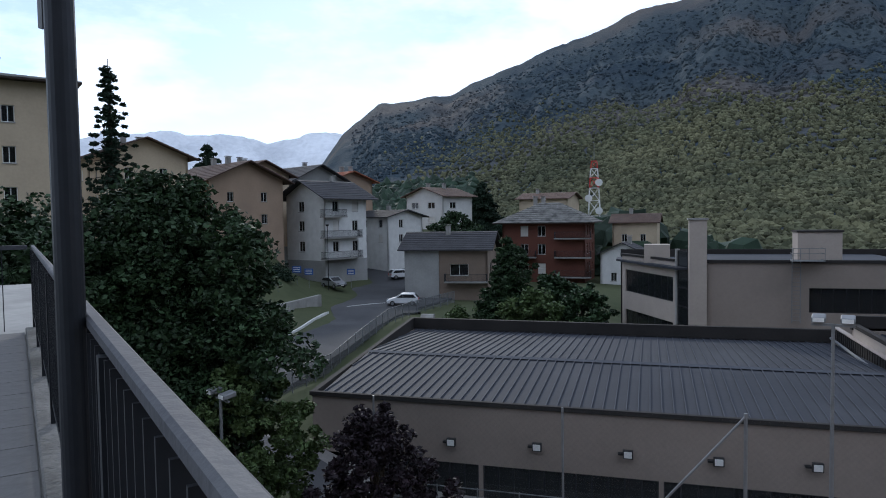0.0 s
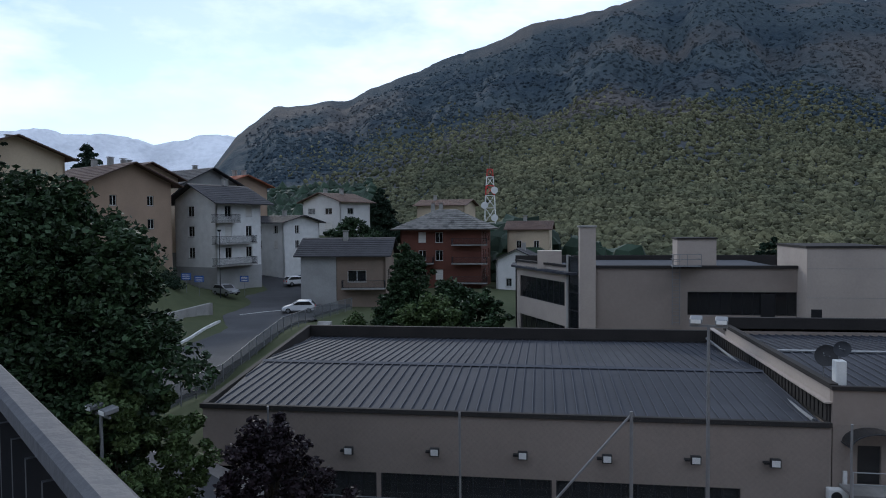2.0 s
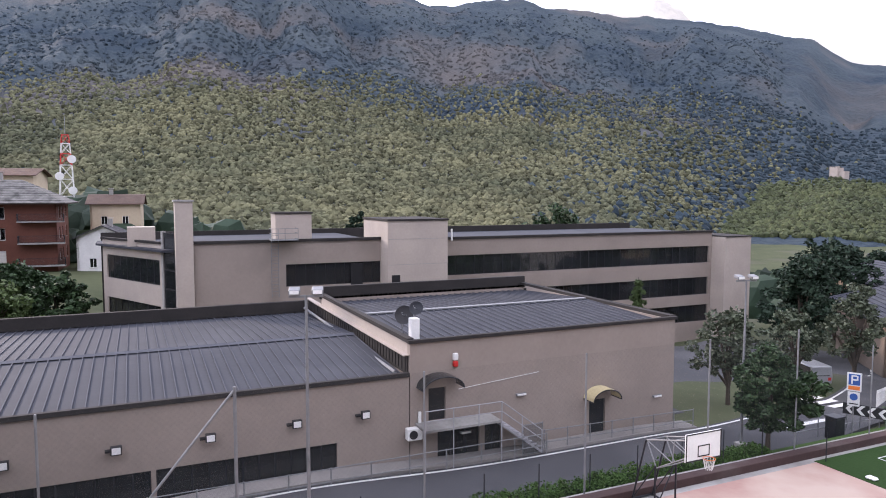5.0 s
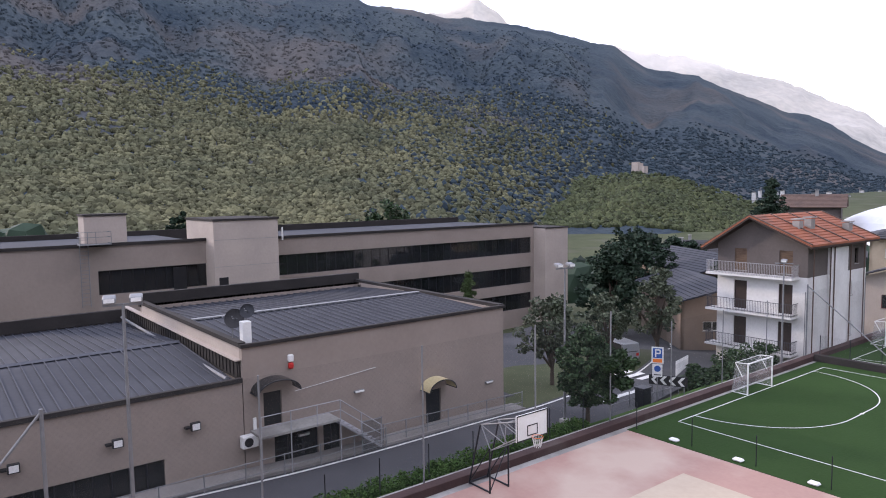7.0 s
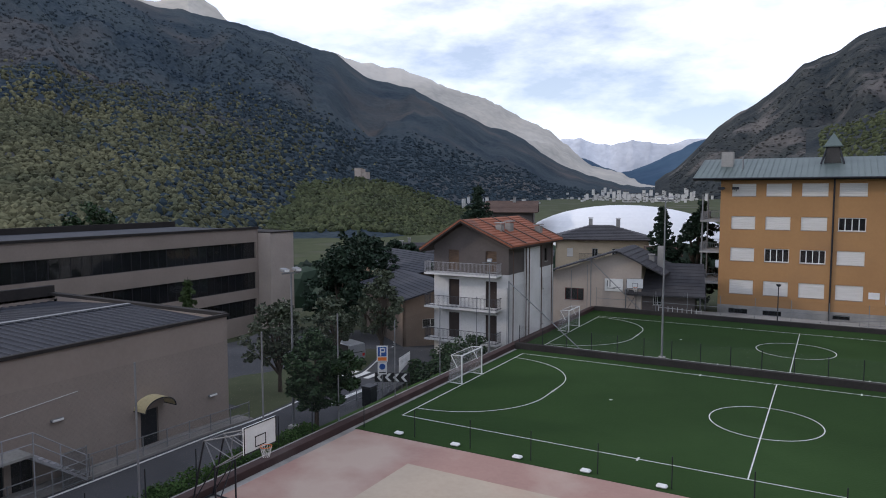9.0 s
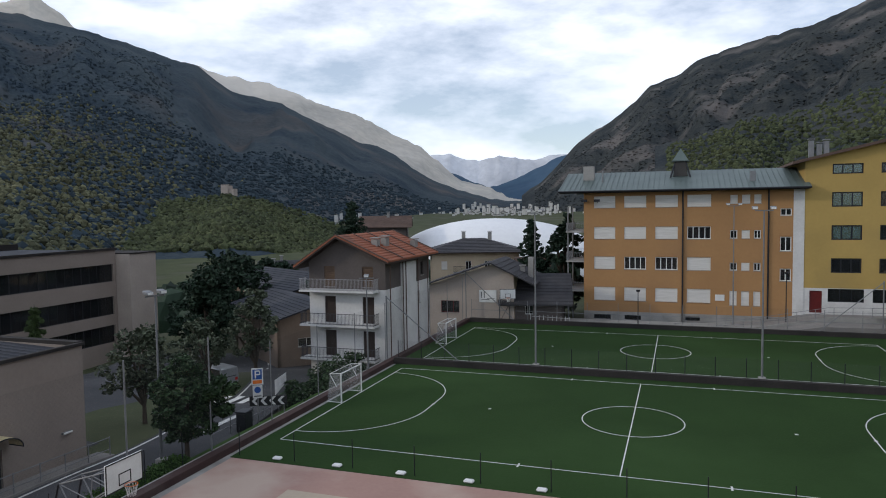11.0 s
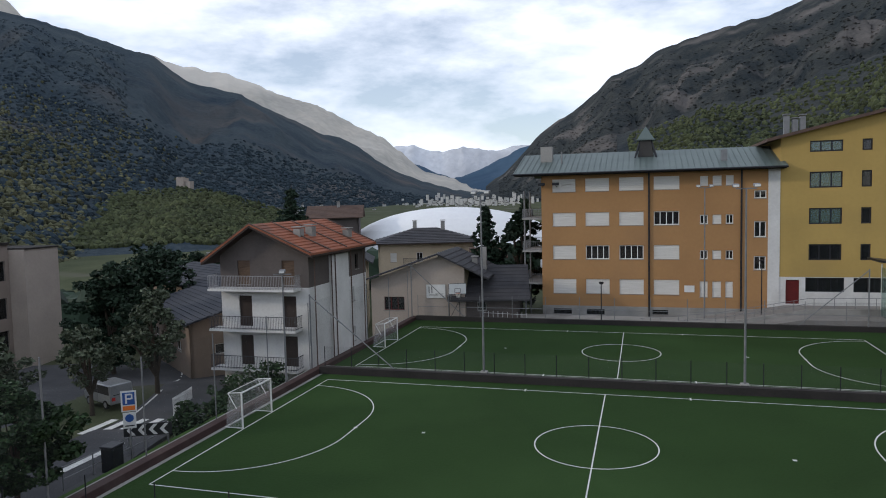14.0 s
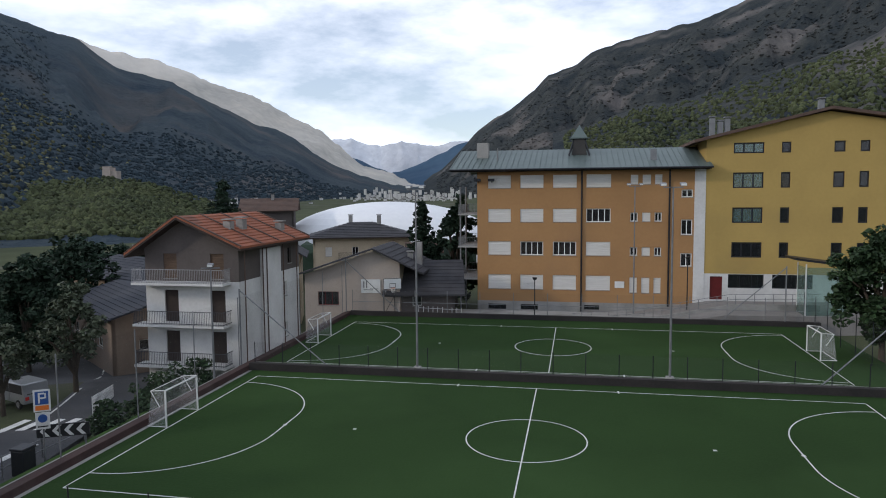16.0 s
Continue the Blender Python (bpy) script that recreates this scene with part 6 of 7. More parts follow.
cs = thing("castle_tower", (-529, 683, 38), "ruined pale stone castle keep on the hill", "castle")
part("keep", one(box, -535, -525, 677, 687, 20, 45), "plaster_pale", cs)
part("wall", one(box, -525, -518, 679, 687, 20, 41), "plaster_pale", cs)
for k in range(4):
    part("merlon", one(box, -535 + k * 3.2, -533.4 + k * 3.2, 677, 678.6, 45, 46.4), "plaster_pale", cs)
an = thing("lattice_mast", (-136.6, -53.5, 8), "red and white lattice radio mast with dishes", "mast")
zs = [8, 13, 16, 18.5, 20.5, 22.3, 23.8]
for k in range(6):
    bm = B()
    ha, hb = 1.25 - 0.12 * k, 1.25 - 0.12 * (k + 1)
    ca = [(-136.6 + sx * ha, -53.5 + sy * ha, zs[k]) for sx, sy in ((-1, -1), (1, -1), (1, 1), (-1, 1))]
    cb = [(-136.6 + sx * hb, -53.5 + sy * hb, zs[k + 1]) for sx, sy in ((-1, -1), (1, -1), (1, 1), (-1, 1))]
    for e in range(4):
        rod(bm, ca[e], cb[e], 0.06, n=5)
        rod(bm, ca[e], cb[(e + 1) % 4], 0.035, n=5)
        rod(bm, ca[(e + 1) % 4], cb[e], 0.035, n=5)
        rod(bm, cb[e], cb[(e + 1) % 4], 0.06, n=5)
    part("section", bm, "red" if k in (3, 5) else "white_paint", an)
part("aerial", one(rod, (-136.6, -53.5, 23.8), (-136.6, -53.5, 27), 0.05), "galv", an)
for z, s in ((14, 1), (16.5, -1), (19.5, 1)):
    part("dish", one(rod, (-135.4, -53.5 + s, z), (-135.0, -53.5 + s, z), 0.7, n=16), "white_paint", an)

# ---- terrace ----
ca = Vector((-3.652, -50.19, 0))
far_end = Vector((2.178, -43.60, 0))
u = (far_end - ca).normalized()
tl = (far_end - ca).length + 6.5
tm = Matrix.Translation(ca) @ Matrix(((u.x, -u.y, 0, 0), (u.y, u.x, 0, 0), (0, 0, 1, 0), (0, 0, 0, 1)))
FLOOR = 11.77
terr = solid("terrace_floor", one(box, -8, tl, -9, 0.12, FLOOR - 0.5, FLOOR - 0.02, tm), "concrete", "concrete terrace slab under the grey tiles", "floor", kind="structure")
solid("terrace_building", one(box, -8, tl - 0.05, -9, 0.0, -1.0, FLOOR - 0.5, tm), "plaster", "plain wall below the terrace", "building", kind="structure")
solid("terrace_kerb", one(box, 0.003, tl, -0.11, 0.12, FLOOR - 0.02, FLOOR + 0.05, tm), "stone_slab", "grey stone kerb under the railing", "kerb", kind="structure", bevel=0.012)
tile_bm = one(box, 0, 0.49, 0, 0.49, 0, 0.02)
for i in range(26):
    for j in range(8):
        if i == 0 and j == 0:
            t0 = link("tile", tile_bm, "tiles")
            t0.parent = terr
            t0.matrix_local = tm @ Matrix.Translation((0.1, -0.61, FLOOR - 0.018))
        else:
            q = bpy.data.objects.new("tile", t0.data)
            scene.collection.objects.link(q)
            q.parent = terr
            q.matrix_local = tm @ Matrix.Translation((0.1 + i * 0.5 + (0.25 if j % 2 else 0), -0.61 - j * 0.5, FLOOR - 0.018))
rl = thing("terrace_railing", (ca.x, ca.y, FLOOR), "dark grey steel railing with flat bars and a broad handrail", "railing")
part("handrail", one(box, 0.0, tl, -0.021, 0.021, FLOOR + 1.012, FLOOR + 1.05, tm), "rail_metal", rl, bevel=0.008)
part("bottom_rail", one(box, 0.0, tl, -0.02, 0.02, FLOOR + 0.17, FLOOR + 0.21, tm), "dark_metal", rl)
b0 = part("bar", one(box, 0.05, 0.06, -0.022, 0.022, FLOOR + 0.21, FLOOR + 1.0, tm), "dark_metal", rl)
for k in range(1, int(tl / 0.11)):
    q = bpy.data.objects.new("bar", b0.data)
    scene.collection.objects.link(q)
    q.parent = rl
    q.matrix_parent_inverse = b0.matrix_parent_inverse
    q.location = u * 0.11 * k
for k in range(int(tl / 1.6) + 1):
    part("post", one(box, 1.6 * k, 1.6 * k + 0.05, -0.03, 0.03, FLOOR + 0.05, FLOOR + 1.0, tm), "dark_metal", rl)
part("return_handrail", one(box, -0.05, 0.06, -8, -0.056, FLOOR + 1.0, FLOOR + 1.05, tm), "rail_metal", rl)
for k in range(60):
    part("return_bar", one(box, -0.02, 0.02, -8 + k * 0.13, -7.99 + k * 0.13, FLOOR + 0.02, FLOOR + 1.0, tm), "dark_metal", rl)
tp = thing("terrace_lamp_post", (1.43, -44.53, FLOOR), "dark painted steel post beside the terrace railing", "lamp post")
part("shaft", one(rod, (1.43, -44.53, FLOOR), (1.43, -44.53, 15.8), 0.039, n=20), "dark_metal", tp)
part("base_flange", one(rod, (1.43, -44.53, FLOOR), (1.43, -44.53, FLOOR + 0.04), 0.11, n=20), "dark_metal", tp)
part("sign_edge", one(box, 1.43, 1.445, -44.59, -44.575, 13.62, 15.0), "galv", tp)


# ---- trees ----
def leaf_mesh(name, centres, radii, per, size, mat, seed, flat=1.0, droop=0.0):
    """Clumps of small leaf blades round the given centres, in one mesh."""
    rng = np.random.default_rng(seed)
    n = len(centres)
    d = rng.normal(size=(n, per, 3))
    d /= np.linalg.norm(d, axis=2, keepdims=True)
    d *= rng.uniform(0.35, 1.0, (n, per, 1)) ** 0.6
    d[..., 2] *= flat
    P = (centres[:, None] + d * radii[:, None, None]).reshape(-1, 3)
    k = len(P)
    a = rng.normal(size=(k, 3))
    a[:, 2] = a[:, 2] * 0.5 - droop
    a /= np.linalg.norm(a, axis=1, keepdims=True)
    b = np.cross(a, rng.normal(size=(k, 3)))
    b /= np.linalg.norm(b, axis=1, keepdims=True)
    s = size * rng.uniform(0.6, 1.3, (k, 1))
    V = np.stack([P - a * s, P + b * s * 0.55, P + a * s, P - b * s * 0.55], 1).reshape(-1, 3)
    F = np.arange(4 * k).reshape(-1, 4)
    me = bpy.data.meshes.new(name)
    me.from_pydata(V.tolist(), [], F.tolist())
    me.materials.append(M[mat])
    return me


def tree(name, x, y, zb, top, r, label, mat="leaf", clumps=150, per=60, leaf=0.22, crown_from=0.3, seed=1, clump=1.0, group="", lean=(0, 0)):
    """A broadleaf tree: tapered trunk, limbs and a crown of uneven leaf clumps."""
    rng = np.random.default_rng(seed)
    t = thing(name, (x, y, zb), label, "tree", group)
    H = top - zb
    bm = B()
    fork = zb + H * max(0.22, crown_from * 0.8)
    rod(bm, (x, y, zb - 0.4), (x + lean[0] * 0.3, y + lean[1] * 0.3, fork), 0.035 * H * 0.5 + 0.06, 0.03 * H * 0.45 + 0.03, 10)
    cz, hz = zb + H * (crown_from + 1) / 2, H * (1 - crown_from) / 2
    C = []
    while len(C) < clumps:
        p = rng.normal(size=3)
        p /= np.linalg.norm(p)
        p *= rng.uniform(0.25, 1.0) ** 0.45
        wob = 1 + 0.28 * math.sin(3 * math.atan2(p[1], p[0]) + seed) + 0.12 * math.sin(7 * p[2] + seed)
        C.append((x + lean[0] + p[0] * r * wob * (1 - 0.25 * max(0, p[2])), y + lean[1] + p[1] * r * wob * (1 - 0.25 * max(0, p[2])), cz + p[2] * hz))
    C = np.array(C)
    limbs = [C[i] for i in rng.choice(len(C), min(11, len(C)), replace=False)]
    for q in limbs:
        mid = (np.array([x + lean[0] * 0.3, y + lean[1] * 0.3, fork]) * 0.5 + q * 0.5) + [0, 0, 0.08 * H]
        rod(bm, (x + lean[0] * 0.3, y + lean[1] * 0.3, fork - 0.2), mid, 0.015 * H + 0.02, 0.01 * H, 6)
        rod(bm, mid, q, 0.01 * H, 0.01, 6)
    part("trunk", bm, "bark", t)
    cr = new("crown", leaf_mesh("crown", C, rng.uniform(0.55, 1.15, len(C)) * r * 0.24 * clump, per, leaf, mat, seed + 50, 0.75, 0.35))
    cr.parent = t
    cr.matrix_parent_inverse = Matrix.Translation(t.location).inverted()
    return t


def conifer(name, x, y, zb, top, r, label, seed=1, mat="leaf_dark", tiers=16, sparse=1.0, leaf=0.22):
    """A conifer: straight trunk with drooping whorls of branches."""
    rng = np.random.default_rng(seed)
    t = thing(name, (x, y, zb), label, "tree")
    H = top - zb
    bm = B()
    rod(bm, (x, y, zb - 0.4), (x, y, top), 0.018 * H + 0.05, 0.015, 8)
    C, R = [], []
    for k in range(tiers):
        f = k / tiers
        z0 = zb + H * (0.12 + 0.86 * f)
        rr = r * (1 - f) ** 0.8 + 0.15
        nb = max(4, int(9 * (1 - f) + 3))
        for j in range(nb):
            a = j * 2 * math.pi / nb + rng.uniform(0, 0.8) + k
            z = min(z0 + rng.uniform(-0.6, 0.6) * H / tiers, top - 0.05)
            L = rr * rng.uniform(0.7, 1.1)
            e = (x + L * math.cos(a), y + L * math.sin(a), z - 0.18 * L)
            rod(bm, (x, y, z), e, 0.03, 0.01, 4)
            for s in np.linspace(0.25, 1, max(2, int(L / 0.55))):
                C.append((x + L * s * math.cos(a), y + L * s * math.sin(a), z - 0.18 * L * s))
                R.append((0.22 + 0.22 * (1 - s)) * max(0.6, rr * 0.35))
    part("trunk", bm, "bark", t)
    cr = new("crown", leaf_mesh("crown", np.array(C), np.array(R) * sparse * 1.5, 48, leaf * 0.85, mat, seed + 9, 0.6, 0.5))
    cr.parent = t
    cr.matrix_parent_inverse = Matrix.Translation(t.location).inverted()
    return t


def bush(x, y, zb, r, h, label, mat="leaf", seed=1, group="", leaf=0.14):
    rng = np.random.default_rng(seed)
    p = rng.normal(size=(34, 3))
    p /= np.linalg.norm(p, axis=1, keepdims=True)
    p[:, 2] = np.abs(p[:, 2])
    C = np.array([x, y, zb]) + p * [r, r, h] * rng.uniform(0.3, 0.9, (34, 1))
    t = thing("bush", (x, y, zb), label, "bush", group)
    bm = B()
    for q in C[:7]:
        rod(bm, (x, y, zb - 0.1), q, 0.03, 0.01, 5)
    part("stems", bm, "bark", t)
    cr = new("foliage", leaf_mesh("foliage", C, rng.uniform(0.25, 0.45, 34) * r, 40, leaf, mat, seed + 3, 0.8, 0.2))
    cr.parent = t
    cr.matrix_parent_inverse = Matrix.Translation(t.location).inverted()
    return t


tree("chestnut_tree", -19.2, -61.0, gz(-19.2, -61.0), 14.8, 4.5, "large dense green chestnut tree below the terrace", "leaf", 800, 150, 0.12, 0.05, 3, 0.64)
tree("chestnut_tree", -17.0, -66.5, gz(-17, -66.5), 14.2, 5.0, "green chestnut tree beside the terrace", "leaf", 500, 140, 0.125, 0.08, 5, 0.65)
tree("chestnut_tree", -18.2, -57.2, gz(-18.2, -57.2), 8.0, 2.6, "lower bright green tree beneath the chestnut", "leaf_pale", 320, 120, 0.105, 0.05, 7, 0.65)
tree("plum_tree", -20.4, -52.7, -0.4, 6.3, 2.3, "dark purple-leaved plum tree", "leaf_purple", 260, 90, 0.10, 0.1, 9, 0.65)
conifer("spruce_tree", -30.4, -73.2, gz(-30.4, -73.2), 22.6, 3.0, "tall thin dark spruce with bare tip", 4, tiers=44, sparse=0.8, leaf=0.13)
conifer("fir_tree", -67.6, -57.2, gz(-67.6, -57.2) - 1, 11.2, 3.4, "dark green fir behind the sports hall", 6, "leaf", 18, 1.3)
tree("garden_tree", -63.5, -53.5, 0.5, 6.0, 3.0, "yellow-green garden tree behind the hall", "leaf_pale", 110, 60, 0.22, 0.1, 12)
tree("garden_tree", -64.5, -49.2, 0.0, 6.6, 2.6, "green garden tree beside the school", "leaf", 100, 60, 0.22, 0.1, 14)
tree("garden_tree", -72, -53, 0.5, 6.8, 3.0, "green garden tree behind the hall", "leaf", 100, 60, 0.24, 0.1, 15)
tree("garden_tree", -95, -62, 2.5, 9.0, 3.0, "dark garden tree between the houses", "leaf", 100, 60, 0.26, 0.15, 16)
tree("street_tree", -75, -92.0, 4.0, 14.0, 2.2, "thin tree beside the road", "leaf", 90, 50, 0.2, 0.25, 17)
tree("round_tree", -115, -76, 6, 14.0, 4.8, "rounded green tree between houses", "leaf", 130, 60, 0.34, 0.1, 18)
conifer("cedar_tree", -140, -77, 9, 21, 5.0, "broad dark cedar behind the houses", 21, tiers=20, sparse=1.8, leaf=0.28)
conifer("cedar_tree", -103, -118, 14, 27, 6.0, "broad dark cedar above the houses", 22, tiers=18, sparse=1.9, leaf=0.28)
conifer("cedar_tree", -46.0, 55.0, -3.5, 15.0, 6.4, "tall dark cedar behind the white house", 23, tiers=20, sparse=2.0, leaf=0.26)
conifer("fir_tree", -16.6, 50, -2, 11.6, 3.4, "dark fir beside the dome", 24, tiers=28, sparse=1.6, leaf=0.2)
tree("tall_tree", -12.2, 49.5, -2, 12.4, 2.8, "dark tree beside the orange building", "leaf_dark", 130, 60, 0.3, 0.05, 25)
tree("street_tree", -22.6, -12.6, -0.5, 5.2, 2.0, "small green tree beside the street", "leaf", 150, 80, 0.15, 0.22, 31, 0.85)
tree("street_tree", -30.6, -7.0, -1.0, 5.6, 2.2, "street tree with grey-green leaves", "leaf_grey", 70, 50, 0.17, 0.3, 32)
tree("street_tree", -33.5, 3.0, -1.5, 4.6, 1.9, "street tree with sparse crown", "leaf_grey", 60, 50, 0.15, 0.3, 33)
tree("street_tree", -32.4, 8.2, -2.0, 6.8, 2.2, "tall street tree by the bend", "leaf_grey", 75, 50, 0.17, 0.25, 34)
tree("park_tree", -43.3, 16.0, -3.0, 7.2, 3.2, "dense dark green tree beyond the car park", "leaf_dark", 170, 70, 0.24, 0.1, 35)
tree("park_tree", -50, 30, -3.5, 7.5, 4.2, "dark tree beyond the car park", "leaf_dark", 130, 60, 0.28, 0.1, 36)
tree("park_tree", -38, 33, -3, 6.8, 3.8, "dark tree behind the workshop", "leaf_dark", 120, 60, 0.28, 0.1, 37)
tree("park_tree", -57, 48, -5, 6.0, 5.0, "dark tree in the valley", "leaf_dark", 120, 60, 0.34, 0.1, 38)
tree("park_tree", -70, 55, -7, 6.5, 5.5, "dark tree in the valley", "leaf_dark", 120, 60, 0.36, 0.1, 39)
tree("park_tree", -48, 66, -5, 5.5, 4.8, "green tree in the valley", "leaf", 120, 60, 0.34, 0.1, 40)
tree("park_tree", -95, 22, -8, 11.2, 6.0, "tall green tree behind the school roof", "leaf", 170, 70, 0.36, 0.1, 41)
tree("park_tree", -104, -10, -8, 10.6, 3.0, "tree top behind the school roof", "leaf_dark", 90, 60, 0.36, 0.1, 42)
tree("pitch_side_tree", 24.2, 20.5, 0.2, 9.9, 2.9, "dark leafy tree beside the pitch", "leaf", 220, 80, 0.2, 0.1, 43)
conifer("young_fir", -50.5, 2.0, -2.8, 5.2, 1.6, "thin young fir in front of the school", 44, "leaf_pale", 14, 0.8)
conifer("young_fir", -46.0, -9.5, -2.0, 2.0, 1.0, "small fir by the annex", 45, "leaf", 8, 0.9)
for k, (x, y, r, h) in enumerate(((-23.0, -1.0, 1.1, 1.5), (-22.8, 1.5, 1.3, 1.9), (-23.2, 4.0, 1.4, 2.2), (-23.6, 6.4, 1.5, 2.6), (-23.2, 8.8, 1.3, 2.4), (-24.6, 5.5, 1.3, 1.6))):
    bush(x, y, gz(x, y) - 0.1, r, h + 0.8, "dense green shrub in the hedge beside the pitch", "leaf", 60 + k, "hedge shrubs")
for k, (x, y, r, h) in enumerate(((-74, -88, 1.8, 2.2), (-71, -85, 1.3, 1.4), (-66, -62, 1.4, 1.6), (-70, -60, 1.6, 2.0), (-60, -62, 1.5, 1.5), (-48, -16.5, 1.3, 1.2), (-50, -13, 1.5, 1.6), (-58, -56, 1.6, 2.2), (-60, -50, 1.6, 2.0))):
    bush(x, y, gz(x, y) - 0.1, r, h, "dense green garden shrub beside the road", "leaf_dark" if k < 2 else "leaf_pale", 80 + k)
pts, rng2 = [], np.random.default_rng(77)
while len(pts) < 1500:
    a, r = rng2.uniform(8, 112), rng2.uniform(120, 340)
    x, y = 3 - r * math.sin(radians(a)), -43 + r * math.cos(radians(a))
    if a > 96 and r < 220:
        continue
    pts.append((x, y, gz(x, y) + 1.5))
woods("valley_trees", np.array(pts), rng2.uniform(2.0, 4.5, len(pts)), "leaf_dark", "dark trees on the valley floor", 2, 78)

# ---- poles, fences, goals ----
def light_pole(x, y, zb, top, heads, label, turn=0.0):
    t = thing("floodlight_pole", (x, y, zb), label, "floodlight", "pitch floodlights")
    part("shaft", one(rod, (x, y, zb), (x, y, top), 0.08, 0.05, 12), "galv", t)
    part("foot", one(box, x - 0.25, x + 0.25, y - 0.25, y + 0.25, zb - 0.3, zb + 0.25), "concrete", t, bevel=0.03)
    m = Matrix.Translation((x, y, top)) @ Matrix.Rotation(radians(turn), 4, "Z")
    part("crossbar", one(box, -0.6, 0.6, -0.03, 0.03, -0.08, 0.0, m), "galv", t)
    for s in heads:
        h = part("lamp_head", one(prism, [(-0.2, 0.03), (0.26, 0.10), (0.26, 0.28), (-0.2, 0.2)], s - 0.2, s + 0.2, "x", m), "galv", t, bevel=0.03)
        g = link("lens", one(box, s - 0.16, s + 0.16, -0.212, -0.202, 0.06, 0.19, m), "white_paint")
        g.parent = h
    return t


light_pole(-21.0, -37.5, -0.5, 9.6, (-0.4, 0.4), "grey floodlight pole with twin lamps beside the court", 75)
light_pole(-24.0, -13.0, -0.6, 8.6, (-0.4, 0.4), "grey floodlight pole with twin lamps beside the street", 75)
light_pole(-16.7, -56.7, -0.4, 7.2, (-0.45, 0.45), "grey pole with two lamps near the chestnut tree", 60)
light_pole(-8.2, 11.1, 0.3, 12.6, (-0.45, 0.45), "tall pole with twin floodlights between the pitches", 0)
light_pole(8.3, 11.1, 0.3, 12.6, (-0.6, 0.6), "tall pole with twin floodlights between the pitches", 0)
light_pole(-21.0, 7.0, -0.6, 7.6, (0.0,), "floodlight pole in front of the white house", 20)
light_pole(8.1, 37.8, -0.6, 12.9, (-0.6, 0.6), "tall floodlight pole behind the far pitch", 0)


def street_lamp(x, y, zb, h):
    t = thing("street_lamp", (x, y, zb), "dark thin street lamp with a small round head", "street lamp", "forecourt lamps")
    part("shaft", one(rod, (x, y, zb), (x, y, zb + h), 0.06, 0.045, 10), "dark_metal", t)
    part("head", one(rod, (x, y, zb + h), (x, y, zb + h + 0.22), 0.16, 0.26, 12), "dark_metal", t)
    return t


street_lamp(-1.7, 35.2, -1.0, 4.6)
street_lamp(13.4, 38.6, 0.2, 5.3)
street_lamp(-80.5, -84.0, 3.2, 9.0)


def fence(name, pts, h, gap, label, net=True, rails=(), post_r=0.03, mat="galv", dz=None, netmat="net"):
    """Posts with netting and rails along a line of (x, y, z)."""
    t = thing(name, pts[0], label, "fence")
    for (xa, ya, za), (xb, yb, zb) in zip(pts, pts[1:]):
        L = math.hypot(xb - xa, yb - ya)
        n = max(1, round(L / gap))
        for k in range(n + (1 if (xb, yb, zb) == pts[-1] else 0)):
            f = k / n
            x, y, z = xa + (xb - xa) * f, ya + (yb - ya) * f, za + (zb - za) * f
            part("post", one(rod, (x, y, z - 0.1), (x, y, z + h), post_r, n=8), mat, t)
        if net:
            bm = B()
            v = [bm.verts.new(p) for p in ((xa, ya, za + 0.05), (xb, yb, zb + 0.05), (xb, yb, zb + h - 0.02), (xa, ya, za + h - 0.02))]
            bm.faces.new(v)
            part("netting", bm, netmat, t)
        for r in rails:
            part("rail", one(rod, (xa, ya, za + r), (xb, yb, zb + r), 0.025, n=6), mat, t)
    return t


fence("tall_fence", [(-21.0, y, -0.1) for y in (-53, -45.9, -40, -33, -25.5, -18.5, -12.6)], 6.5, 50, "tall thin posts with fine netting along the street", True, (), 0.042)
fence("tall_fence", [(-21.0, -12.6, -0.1), (-21.0, 10.5, -0.1), (-21.0, 32.5, -0.1)], 5.2, 5.6, "thin posts with fine netting along the pitches", True, (), 0.035)
fence("low_fence", [(-20.0, 10.9, 0.3), (24, 10.9, 0.3)], 1.6, 2.1, "low posts and netting between the pitches", True, (), 0.03, "dark_metal")
fence("low_fence", [(-20.0, 32.7, 0.4), (22.6, 32.7, 0.4)], 2.2, 3.2, "posts and netting behind the far pitch", True, (1.0,), 0.03)
fence("pitch_side_fence", [(22.6, 32.7, 0.2), (22.6, 12, 0.2)], 3.0, 3.0, "green posts and netting beside the far pitch", True, (), 0.03, "dark_metal")
fence("court_fence", [(-19.6, -12.1, 0.0), (24, -12.1, 0.0)], 1.5, 3.4, "thin dark posts with sagging net between court and pitch", False, (), 0.025, "dark_metal")
fence("pavement_railing", [(-26.95, -62, -0.3), (-26.95, -23.6, -0.33)], 1.1, 1.9, "galvanised railing along the hall front", True, (0.45, 1.05), 0.03)
fence("pavement_railing", [(-27.35, -23.5, -0.35), (-27.35, -13.2, -0.55)], 1.15, 1.5, "galvanised railing along the annex", True, (0.45, 1.1), 0.03)
fence("annex_gate", [(-27.2, -24.9, -0.4), (-27.2, -23.7, -0.4)], 1.7, 1.2, "grey wire mesh gate beside the outside stair", True, (0.1, 1.65), 0.03, "galv", netmat="net_dense")
fence("road_fence", [(x, y, gz(x, y)) for x, y in ((-30, -64.6), (-38.2, -65.0), (-44, -66.0), (-53, -67.3), (-61.8, -68.3), (-67.3, -68.0), (-73.5, -67.2), (-79, -66.2))], 1.5, 2.2, "grey mesh fence along the climbing road", True, (1.45,), 0.04, "galv", netmat="net_dense")
